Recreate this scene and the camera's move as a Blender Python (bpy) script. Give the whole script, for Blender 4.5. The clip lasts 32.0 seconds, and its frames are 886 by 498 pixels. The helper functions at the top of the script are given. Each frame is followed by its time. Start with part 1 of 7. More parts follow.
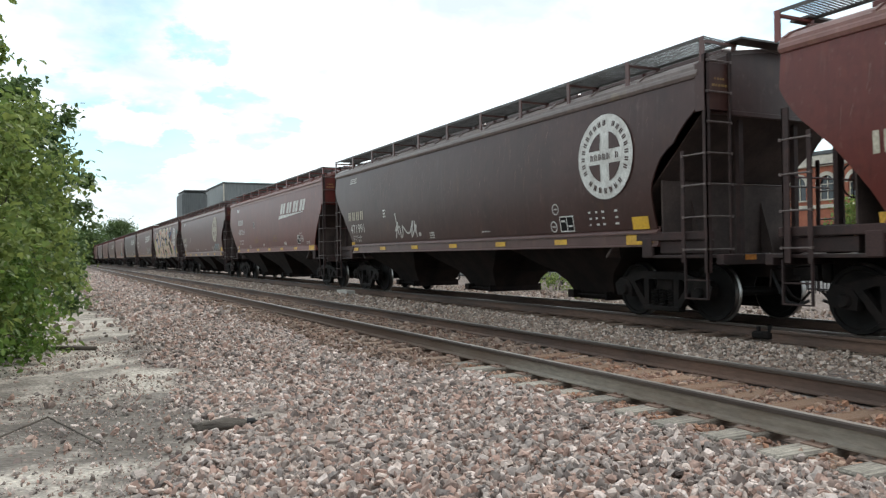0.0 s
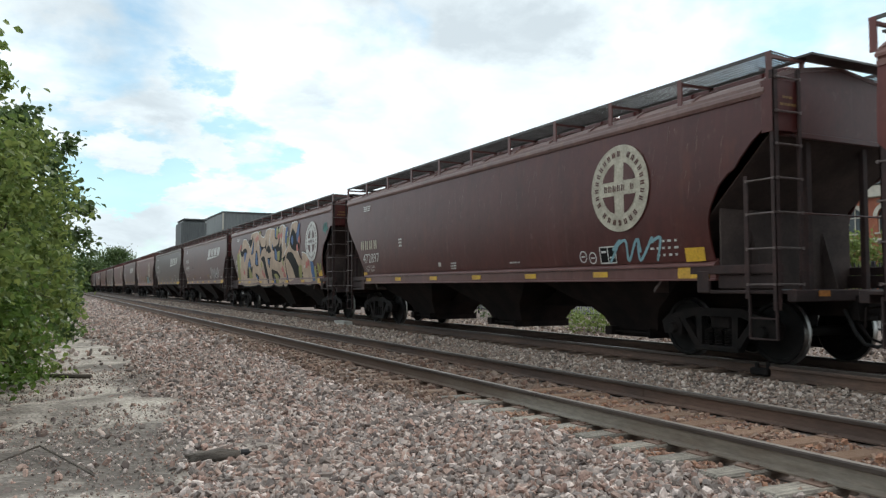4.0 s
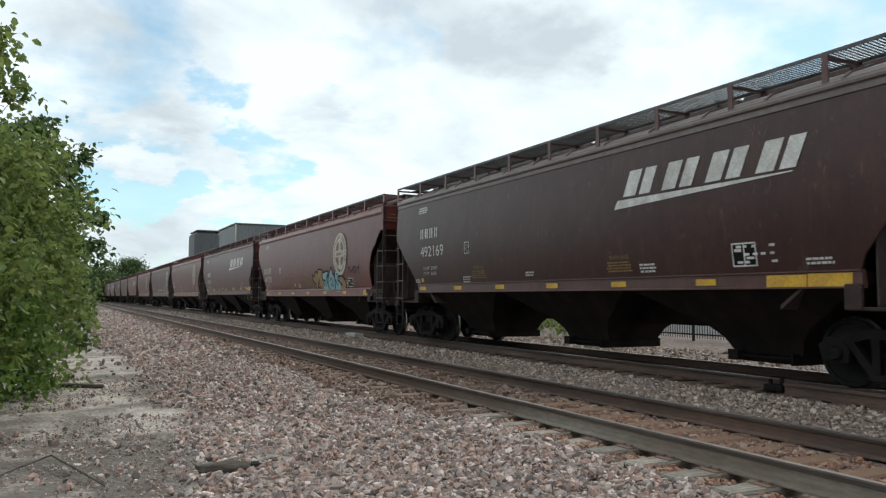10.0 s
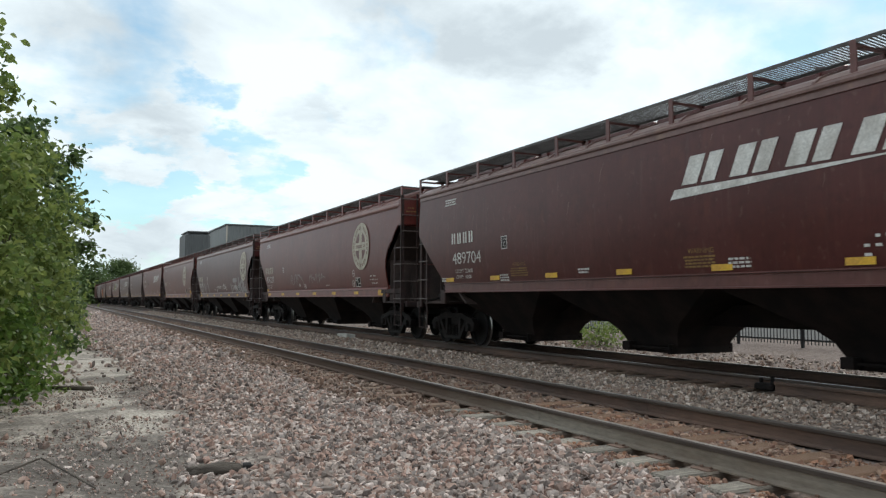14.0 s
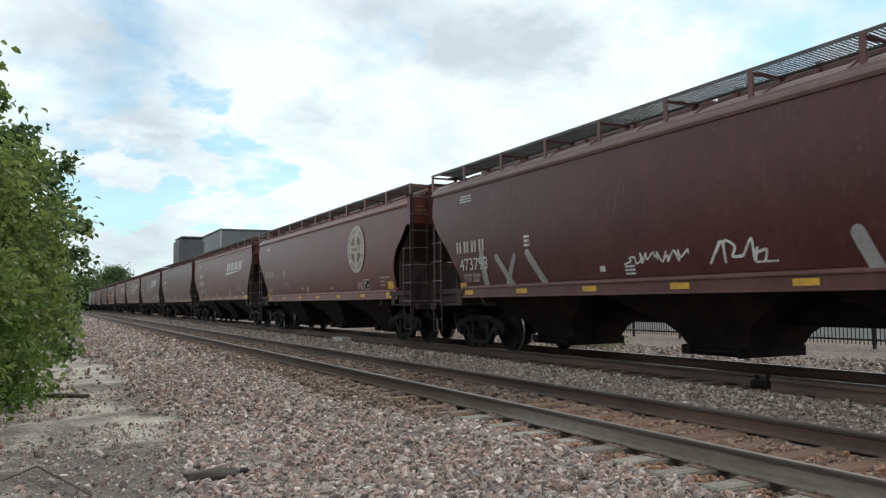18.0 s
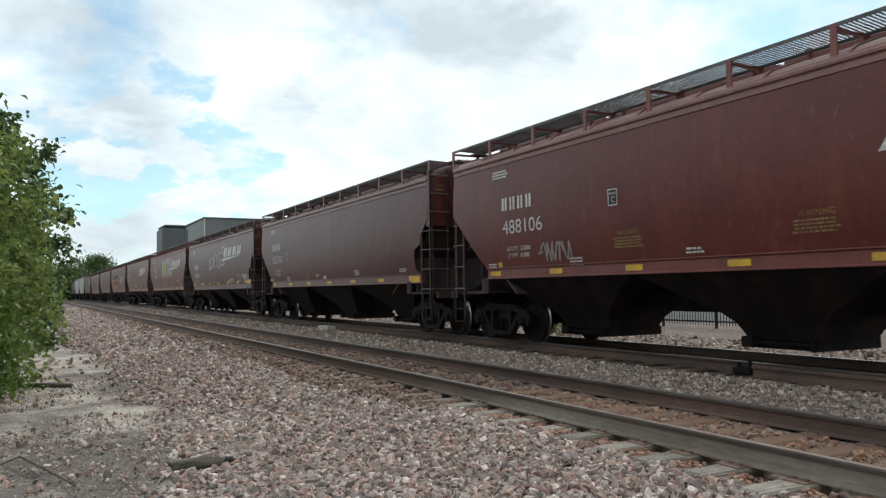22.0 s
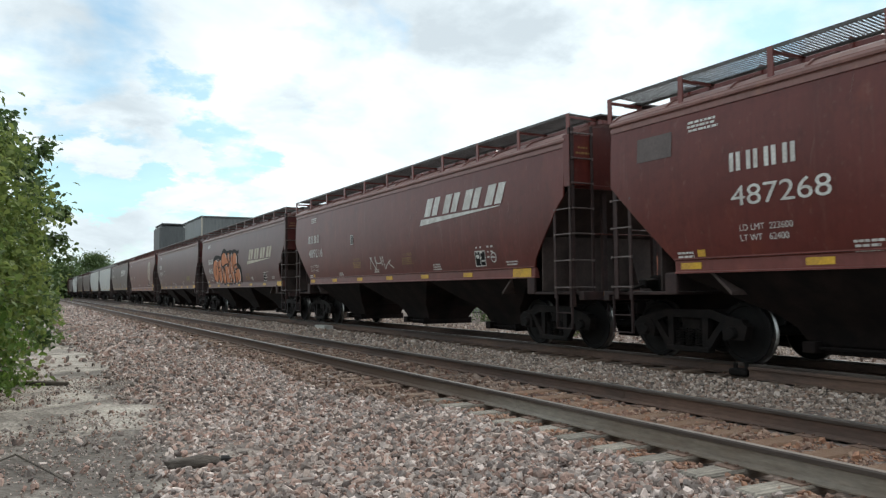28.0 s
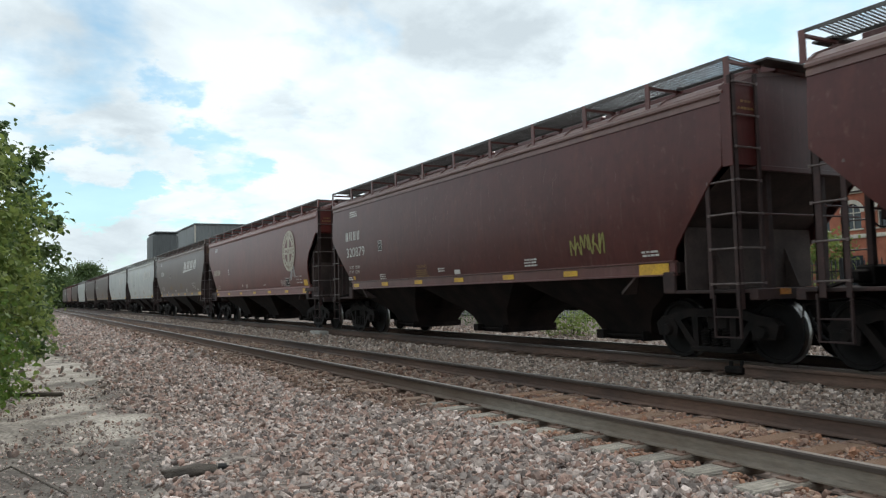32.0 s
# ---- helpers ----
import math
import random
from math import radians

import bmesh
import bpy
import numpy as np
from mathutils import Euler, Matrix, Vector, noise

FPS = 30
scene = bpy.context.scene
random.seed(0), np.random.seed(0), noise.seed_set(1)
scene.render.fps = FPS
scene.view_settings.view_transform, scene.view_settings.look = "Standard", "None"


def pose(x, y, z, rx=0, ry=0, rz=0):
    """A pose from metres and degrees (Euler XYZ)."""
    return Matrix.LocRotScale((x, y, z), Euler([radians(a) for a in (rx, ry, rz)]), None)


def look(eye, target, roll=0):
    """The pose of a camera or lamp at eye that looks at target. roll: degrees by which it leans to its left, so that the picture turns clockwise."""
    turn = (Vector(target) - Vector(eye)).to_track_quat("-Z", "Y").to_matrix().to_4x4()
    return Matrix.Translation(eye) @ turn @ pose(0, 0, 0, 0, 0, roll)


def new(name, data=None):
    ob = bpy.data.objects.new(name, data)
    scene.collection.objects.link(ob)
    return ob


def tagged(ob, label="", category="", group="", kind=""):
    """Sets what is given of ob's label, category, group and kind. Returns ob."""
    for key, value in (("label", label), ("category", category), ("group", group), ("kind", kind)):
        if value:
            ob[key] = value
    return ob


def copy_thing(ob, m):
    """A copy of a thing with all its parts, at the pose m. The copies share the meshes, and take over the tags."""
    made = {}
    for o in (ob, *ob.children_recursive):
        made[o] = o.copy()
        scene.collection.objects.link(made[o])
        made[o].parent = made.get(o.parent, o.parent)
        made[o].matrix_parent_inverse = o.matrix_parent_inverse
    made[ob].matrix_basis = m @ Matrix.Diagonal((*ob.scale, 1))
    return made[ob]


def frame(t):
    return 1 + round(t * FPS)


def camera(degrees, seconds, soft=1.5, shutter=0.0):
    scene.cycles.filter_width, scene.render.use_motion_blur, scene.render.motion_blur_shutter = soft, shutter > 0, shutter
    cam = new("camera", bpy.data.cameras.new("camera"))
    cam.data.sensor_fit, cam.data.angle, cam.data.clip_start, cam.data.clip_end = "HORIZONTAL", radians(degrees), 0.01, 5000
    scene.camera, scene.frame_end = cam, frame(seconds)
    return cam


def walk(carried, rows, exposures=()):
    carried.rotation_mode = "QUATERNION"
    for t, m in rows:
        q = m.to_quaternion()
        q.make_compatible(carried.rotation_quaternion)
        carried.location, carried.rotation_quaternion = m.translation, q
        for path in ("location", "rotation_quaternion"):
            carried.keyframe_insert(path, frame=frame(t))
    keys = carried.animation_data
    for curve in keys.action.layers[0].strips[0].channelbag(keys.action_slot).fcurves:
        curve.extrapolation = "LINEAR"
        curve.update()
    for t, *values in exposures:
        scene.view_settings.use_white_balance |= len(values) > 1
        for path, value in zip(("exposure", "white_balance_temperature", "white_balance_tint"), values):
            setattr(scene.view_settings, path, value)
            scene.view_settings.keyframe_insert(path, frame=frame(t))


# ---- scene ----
# A freight train of covered hoppers rolls past on the second track.
# x: across the tracks, y: along them, away from the camera, z: up from the rail tops.
EYE = (0.0, 0.0, 1.14)
TRACK_A, TRACK_B = 5.49, 10.20      # centre lines of the empty track and of the train's track
GAUGE = 0.752                       # half the distance between rail centres


def aim(right, up, lean):
    """The camera's pose from degrees: to the right of the track, above the horizon, leaning."""
    a, b = radians(right), radians(up)
    far = Vector((math.sin(a) * math.cos(b), math.cos(a) * math.cos(b), math.sin(b)))
    return look(EYE, Vector(EYE) + 10 * far, lean)


VIEW = [
    (0, 26.71, 0.36, -0.83), (0.5, 27.23, 0.82, -0.80), (1, 27.27, 1.12, -0.80), (1.5, 27.06, 1.45, -0.54), (2, 26.92, 1.74, -0.50), (2.5, 26.94, 1.96, -0.56), (3, 26.99, 2.17, -0.45), (3.5, 27.05, 2.42, -0.17),
    (5.5, 26.13, 3.76, -0.10), (6, 25.99, 3.97, -0.17), (6.5, 25.93, 4.00, -0.44), (7, 25.89, 3.99, -0.42), (7.5, 25.84, 3.98, -0.28), (8, 25.83, 3.95, -0.45), (8.5, 25.81, 3.88, -0.47), (9, 25.82, 3.82, -0.01),
    (9.5, 25.87, 3.72, 0.23), (10, 25.98, 3.67, 0.35), (10.5, 26.11, 3.62, 0.16), (11, 26.23, 3.67, -0.14), (11.5, 26.29, 3.71, -0.11), (12, 26.36, 3.74, -0.10), (12.5, 26.42, 3.73, -0.07), (13, 26.45, 3.71, 0.04),
    (13.5, 26.49, 3.70, -0.04), (14, 26.60, 3.70, 0.13), (14.5, 26.79, 3.62, 0.05), (16.5, 27.12, 3.85, -0.09), (17, 27.02, 3.90, 0.00), (17.5, 26.92, 3.92, -0.26), (18, 27.00, 3.84, -0.68), (18.5, 27.14, 3.72, -0.68),
    (19, 27.32, 3.53, -0.46), (19.5, 27.49, 3.42, -0.21), (20, 27.67, 3.30, -0.34), (20.5, 27.87, 3.19, -0.61), (21, 27.98, 3.07, -0.84), (21.5, 28.04, 3.02, -0.80), (22, 28.09, 2.97, -0.80), (22.5, 28.13, 2.98, -0.63),
    (23, 28.18, 3.03, -0.57), (23.5, 28.19, 3.16, -0.49), (24, 28.19, 3.34, -0.36), (24.5, 28.12, 3.43, -0.54), (25, 28.05, 3.46, -0.78), (25.5, 28.09, 3.32, -0.89), (27.5, 28.23, 2.86, -0.49), (28, 28.28, 2.96, -0.51),
    (28.5, 28.25, 3.06, -0.49), (29, 28.12, 3.20, -0.57), (29.5, 27.96, 3.27, -0.64), (30, 27.86, 3.33, -0.35), (30.5, 27.66, 3.38, -0.21), (31, 27.67, 3.34, -0.56), (31.5, 28.05, 3.33, -1.04), (32, 28.72, 3.20, -1.54),
]
RUN = [
    (0, -82.93), (0.5, -78.35), (1, -73.77), (1.5, -69.17), (2, -64.54), (2.5, -59.86), (3, -55.17), (3.5, -50.54),
    (5.5, -32.11), (6, -27.53), (6.5, -22.96), (7, -18.40), (7.5, -13.82), (8, -9.23), (8.5, -4.61), (9, 0.00),
    (9.5, 4.65), (10, 9.26), (10.5, 13.85), (11, 18.47), (11.5, 23.10), (12, 27.73), (12.5, 32.37), (13, 37.03),
    (13.5, 41.66), (14, 46.26), (14.5, 50.86), (16.5, 69.48), (17, 74.18), (17.5, 78.88), (18, 83.49), (18.5, 88.16),
    (19, 92.85), (19.5, 97.57), (20, 102.33), (20.5, 107.07), (21, 111.74), (21.5, 116.37), (22, 121.02), (22.5, 125.72),
    (23, 130.45), (23.5, 135.16), (24, 139.90), (24.5, 144.62), (25, 149.33), (25.5, 154.00), (27.5, 172.83), (28, 177.57),
    (28.5, 182.31), (29, 187.04), (29.5, 191.78), (30, 196.54), (30.5, 201.36), (31, 206.18), (31.5, 210.98), (32, 215.73),
]

cam = camera(59.56, 32.0, soft=1.28, shutter=0.08)
walk(cam, [(t, aim(a, b, c)) for t, a, b, c in VIEW], exposures=[(0.0, 0.42), (2.0, 0.30), (3.5, 0.16), (5.5, 0.0), (20.0, 0.02), (25.0, 0.08), (28.0, 0.10), (32.0, 0.03)])


def run(t):
    """How far the train has gone at t seconds."""
    return float(np.interp(t, [r[0] for r in RUN], [r[1] for r in RUN]))


# ---- sky and sun ----
SUN_UP, SUN_TURN = 52.0, 62.0       # degrees above the horizon; degrees from +y towards +x


def node(tree, kind, at=None, **values):
    n = tree.nodes.new(kind)
    for key, value in values.items():
        n.inputs[key.replace("_", " ")].default_value = value
    return n


def make_world():
    world = bpy.data.worlds.new("sky")
    scene.world = world
    world.use_nodes = True
    t = world.node_tree
    t.nodes.clear()
    out, bg = t.nodes.new("ShaderNodeOutputWorld"), t.nodes.new("ShaderNodeBackground")
    sky = t.nodes.new("ShaderNodeTexSky")
    sky.sky_type, sky.sun_disc = "NISHITA", False
    sky.sun_elevation, sky.sun_rotation = radians(SUN_UP), radians(SUN_TURN)
    sky.air_density, sky.dust_density, sky.ozone_density = 1.0, 0.6, 1.4
    co = t.nodes.new("ShaderNodeTexCoord")
    # clouds on a flat layer overhead: the way is divided by its height
    sep = t.nodes.new("ShaderNodeSeparateXYZ")
    t.links.new(co.outputs["Generated"], sep.inputs[0])
    up = t.nodes.new("ShaderNodeMath"); up.operation = "MAXIMUM"; up.inputs[1].default_value = 0.0
    t.links.new(sep.outputs[2], up.inputs[0])
    lift = t.nodes.new("ShaderNodeMath"); lift.operation = "ADD"; lift.inputs[1].default_value = 0.34
    t.links.new(up.outputs[0], lift.inputs[0])
    flat = t.nodes.new("ShaderNodeVectorMath"); flat.operation = "DIVIDE"
    com = t.nodes.new("ShaderNodeCombineXYZ")
    for k in range(3):
        t.links.new(lift.outputs[0], com.inputs[k])
    t.links.new(co.outputs["Generated"], flat.inputs[0])
    t.links.new(com.outputs[0], flat.inputs[1])
    place = t.nodes.new("ShaderNodeMapping")
    place.inputs["Location"].default_value = SKY_SHIFT
    place.inputs["Scale"].default_value = (1.0, 1.0, 0.3)
    t.links.new(flat.outputs[0], place.inputs[0])
    # bearing and height of the way, in degrees, ruffled so that no cloud has a smooth rim
    ruffle = node(t, "ShaderNodeTexNoise", Scale=7.0, Detail=6.0, Roughness=0.6)
    t.links.new(place.outputs[0], ruffle.inputs["Vector"])
    shove = t.nodes.new("ShaderNodeVectorMath"); shove.operation = "MULTIPLY_ADD"
    shove.inputs[1].default_value, shove.inputs[2].default_value = (10.0, 8.0, 0.0), (-5.0, -4.0, 0.0)
    t.links.new(ruffle.outputs["Color"], shove.inputs[0])
    turn = t.nodes.new("ShaderNodeMath"); turn.operation = "ARCTAN2"
    t.links.new(sep.outputs[0], turn.inputs[0]), t.links.new(sep.outputs[1], turn.inputs[1])
    rise = t.nodes.new("ShaderNodeMath"); rise.operation = "ARCSINE"
    t.links.new(sep.outputs[2], rise.inputs[0])
    spot = t.nodes.new("ShaderNodeCombineXYZ")
    t.links.new(turn.outputs[0], spot.inputs[0]), t.links.new(rise.outputs[0], spot.inputs[1])
    where = t.nodes.new("ShaderNodeVectorMath"); where.operation = "MULTIPLY_ADD"
    where.inputs[1].default_value = (math.degrees(1), math.degrees(1), 0)
    t.links.new(spot.outputs[0], where.inputs[0]), t.links.new(shove.outputs[0], where.inputs[2])

    def clumps(start, rows):
        """Adds to a value round each (bearing, height, half width, half height, amount)."""
        last = start
        for az, el, wide, high, amount in rows:
            off = t.nodes.new("ShaderNodeVectorMath"); off.operation = "SUBTRACT"; off.inputs[1].default_value = (az, el, 0)
            t.links.new(where.outputs[0], off.inputs[0])
            size = t.nodes.new("ShaderNodeVectorMath"); size.operation = "MULTIPLY"; size.inputs[1].default_value = (1 / wide, 1 / high, 0)
            t.links.new(off.outputs[0], size.inputs[0])
            far = t.nodes.new("ShaderNodeVectorMath"); far.operation = "LENGTH"
            t.links.new(size.outputs[0], far.inputs[0])
            soft = t.nodes.new("ShaderNodeMapRange"); soft.interpolation_type = "SMOOTHSTEP"
            for key, value in (("From Min", 0.25), ("From Max", 1.35), ("To Min", amount), ("To Max", 0.0)):
                soft.inputs[key].default_value = value
            t.links.new(far.outputs["Value"], soft.inputs[0])
            total = t.nodes.new("ShaderNodeMath"); total.operation = "ADD"
            t.links.new(last, total.inputs[0]), t.links.new(soft.outputs[0], total.inputs[1])
            last = total.outputs[0]
        return last

    big = node(t, "ShaderNodeTexNoise", Scale=3.4, Detail=10.0, Roughness=0.52, Distortion=0.25)
    t.links.new(place.outputs[0], big.inputs["Vector"])
    ramp = t.nodes.new("ShaderNodeValToRGB")
    ramp.color_ramp.elements[0].position, ramp.color_ramp.elements[1].position = 0.42, 0.58
    body = t.nodes.new("ShaderNodeMath"); body.operation = "ADD"; body.inputs[1].default_value = 0.11
    t.links.new(big.outputs["Fac"], body.inputs[0])
    t.links.new(clumps(body.outputs[0], CLOUD_GAPS), ramp.inputs[0])
    ramp.color_ramp.elements[0].color = (0.3, 0.3, 0.3, 1)
    # grey undersides
    low = node(t, "ShaderNodeTexNoise", Scale=2.9, Detail=9.0, Roughness=0.55, Distortion=0.3)
    t.links.new(place.outputs[0], low.inputs["Vector"])
    tone = t.nodes.new("ShaderNodeValToRGB")
    tone.color_ramp.elements[0].position, tone.color_ramp.elements[1].position = 0.36, 0.60
    tone.color_ramp.elements[0].color, tone.color_ramp.elements[1].color = (0.735, 0.84, 0.905, 1), (1.13, 1.265, 1.32, 1)
    calm = t.nodes.new("ShaderNodeMath"); calm.operation = "MULTIPLY_ADD"; calm.inputs[1].default_value, calm.inputs[2].default_value = 0.75, 0.165
    t.links.new(low.outputs["Fac"], calm.inputs[0])
    t.links.new(clumps(calm.outputs[0], CLOUD_SHADES), tone.inputs[0])
    scaled = t.nodes.new("ShaderNodeVectorMath"); scaled.operation = "SCALE"; scaled.inputs["Scale"].default_value = SKY_BLUE
    t.links.new(sky.outputs[0], scaled.inputs[0])
    mix = t.nodes.new("ShaderNodeMix"); mix.data_type = "RGBA"
    t.links.new(ramp.outputs[0], mix.inputs["Factor"])
    clear = t.nodes.new("ShaderNodeVectorMath"); clear.operation = "MULTIPLY"; clear.inputs[1].default_value = (0.80, 1.08, 1.02)
    t.links.new(scaled.outputs[0], clear.inputs[0])
    t.links.new(clear.outputs[0], mix.inputs["A"])
    t.links.new(tone.outputs[0], mix.inputs["B"])
    t.links.new(mix.outputs["Result"], bg.inputs["Color"])
    bg.inputs["Strength"].default_value = SKY_POWER
    t.links.new(bg.outputs[0], out.inputs[0])


# rifts of blue (less than nothing) and heaped white cloud: bearing, height, half width, half height, amount
CLOUD_GAPS = [(12.2, 11.2, 3.2, 2.0, -0.26), (14.5, 8.2, 3.0, 2.0, -0.30), (9.2, 14.9, 2.0, 1.0, -0.17), (8.5, 7.8, 3.0, 1.2, -0.24), (1.5, 11.6, 3.5, 1.3, -0.16), (3.0, 6.4, 5.0, 1.2, -0.26), (14.5, 5.2, 7.0, 1.4, -0.20),
              (4.0, 9.3, 3.4, 1.3, 0.20), (8.0, 6.4, 2.2, 0.8, 0.16), (11.0, 9.4, 2.4, 1.0, 0.16), (17.8, 8.2, 2.6, 1.8, 0.22), (34.0, 12.0, 15.0, 8.0, 0.15)]
# dark (less than nothing) and bright undersides
CLOUD_SHADES = [(32.5, 18.4, 8.0, 3.0, -0.165), (2.5, 18.0, 9.0, 3.4, -0.10), (7.0, 12.6, 3.6, 1.6, -0.10), (17.0, 13.2, 4.0, 1.3, -0.10), (24.0, 22.0, 8.0, 2.0, -0.06), (44.0, 16.0, 8.0, 6.0, 0.10), (24.0, 12.0, 5.0, 3.0, 0.06), (4.0, 9.5, 3.4, 1.2, 0.08), (18.0, 8.5, 3.0, 1.8, 0.10)]
SKY_SHIFT, SKY_BLUE, SKY_POWER = (0.35, 0.2, 0.0), 0.17, 0.865
make_world()
lamp = bpy.data.lights.new("sun", "SUN")
lamp.energy, lamp.angle, lamp.color = 1.7, radians(10), (1.0, 0.95, 0.88)
sun = new("sun", lamp)
sun.matrix_world = look((0, 0, 60), Vector((0, 0, 60)) - Vector((math.sin(radians(SUN_TURN)) * math.cos(radians(SUN_UP)), math.cos(radians(SUN_TURN)) * math.cos(radians(SUN_UP)), math.sin(radians(SUN_UP)))))


# ---- materials ----
def plain(name, colour, rough=0.7, metal=0.0, other=None, scale=3.0, fine=60.0, bump=0.0, stretch=(1, 1, 1), spread=(0.4, 0.62), island=0.0, fine_mix=0.25, coords="Object"):
    """A surface of two colours mixed by coarse noise, with fine grain and relief. island: how far single pieces differ."""
    m = bpy.data.materials.new(name)
    m.use_nodes = True
    t = m.node_tree
    b = t.nodes["Principled BSDF"]
    b.inputs["Roughness"].default_value, b.inputs["Metallic"].default_value = rough, metal
    co, mp = t.nodes.new("ShaderNodeTexCoord"), t.nodes.new("ShaderNodeMapping")
    mp.inputs["Scale"].default_value = stretch
    t.links.new(co.outputs[coords], mp.inputs[0])
    n1 = node(t, "ShaderNodeTexNoise", Scale=scale, Detail=6.0, Roughness=0.6)
    n2 = node(t, "ShaderNodeTexNoise", Scale=fine, Detail=3.0, Roughness=0.6)
    t.links.new(mp.outputs[0], n1.inputs["Vector"]), t.links.new(mp.outputs[0], n2.inputs["Vector"])
    r = t.nodes.new("ShaderNodeValToRGB")
    other = other or tuple(c * 0.7 for c in colour)
    r.color_ramp.elements[0].position, r.color_ramp.elements[1].position = spread
    r.color_ramp.elements[0].color, r.color_ramp.elements[1].color = (*other, 1), (*colour, 1)
    t.links.new(n1.outputs["Fac"], r.inputs[0])
    grain = t.nodes.new("ShaderNodeMapRange")
    grain.inputs["To Min"].default_value, grain.inputs["To Max"].default_value = 1 - fine_mix, 1 + fine_mix
    grain.inputs["From Min"].default_value, grain.inputs["From Max"].default_value = 0.25, 0.75
    t.links.new(n2.outputs["Fac"], grain.inputs[0])
    mul = t.nodes.new("ShaderNodeVectorMath"); mul.operation = "SCALE"
    t.links.new(r.outputs[0], mul.inputs[0]), t.links.new(grain.outputs[0], mul.inputs["Scale"])
    last = mul.outputs[0]
    if island:
        info = t.nodes.new("ShaderNodeNewGeometry" if island > 0 else "ShaderNodeObjectInfo")
        mr = t.nodes.new("ShaderNodeMapRange")
        mr.inputs["To Min"].default_value, mr.inputs["To Max"].default_value = 1 - abs(island), 1 + abs(island)
        t.links.new(info.outputs["Random Per Island" if island > 0 else "Random"], mr.inputs[0])
        m2 = t.nodes.new("ShaderNodeVectorMath"); m2.operation = "SCALE"
        t.links.new(last, m2.inputs[0]), t.links.new(mr.outputs[0], m2.inputs["Scale"])
        last = m2.outputs[0]
    t.links.new(last, b.inputs["Base Color"])
    if bump:
        bp = node(t, "ShaderNodeBump", Strength=bump, Distance=0.01)
        t.links.new(n2.outputs["Fac"], bp.inputs["Height"]), t.links.new(bp.outputs[0], b.inputs["Normal"])
    return m


def stones_mat(name, shades, rough=0.9):
    """Broken stones: every piece takes one of the shades."""
    m = bpy.data.materials.new(name)
    m.use_nodes = True
    t = m.node_tree
    b = t.nodes["Principled BSDF"]
    b.inputs["Roughness"].default_value = rough
    info, r = t.nodes.new("ShaderNodeNewGeometry"), t.nodes.new("ShaderNodeValToRGB")
    r.color_ramp.interpolation = "CONSTANT"
    while len(r.color_ramp.elements) < len(shades):
        r.color_ramp.elements.new(0.5)
    for k, c in enumerate(shades):
        c = (c[0] * 1.03, c[1] * 0.935, c[2] * 0.92)
        r.color_ramp.elements[k].position, r.color_ramp.elements[k].color = k / len(shades), (*c, 1)
    t.links.new(info.outputs["Random Per Island"], r.inputs[0])
    co = t.nodes.new("ShaderNodeTexCoord")
    n = node(t, "ShaderNodeTexNoise", Scale=45.0, Detail=4.0)
    t.links.new(co.outputs["Object"], n.inputs["Vector"])
    mr = t.nodes.new("ShaderNodeMapRange")
    mr.inputs["To Min"].default_value, mr.inputs["To Max"].default_value = 0.45, 1.52
    t.links.new(n.outputs["Fac"], mr.inputs[0])
    mul = t.nodes.new("ShaderNodeVectorMath"); mul.operation = "SCALE"
    t.links.new(r.outputs[0], mul.inputs[0]), t.links.new(mr.outputs[0], mul.inputs["Scale"])
    t.links.new(mul.outputs[0], b.inputs["Base Color"])
    return m


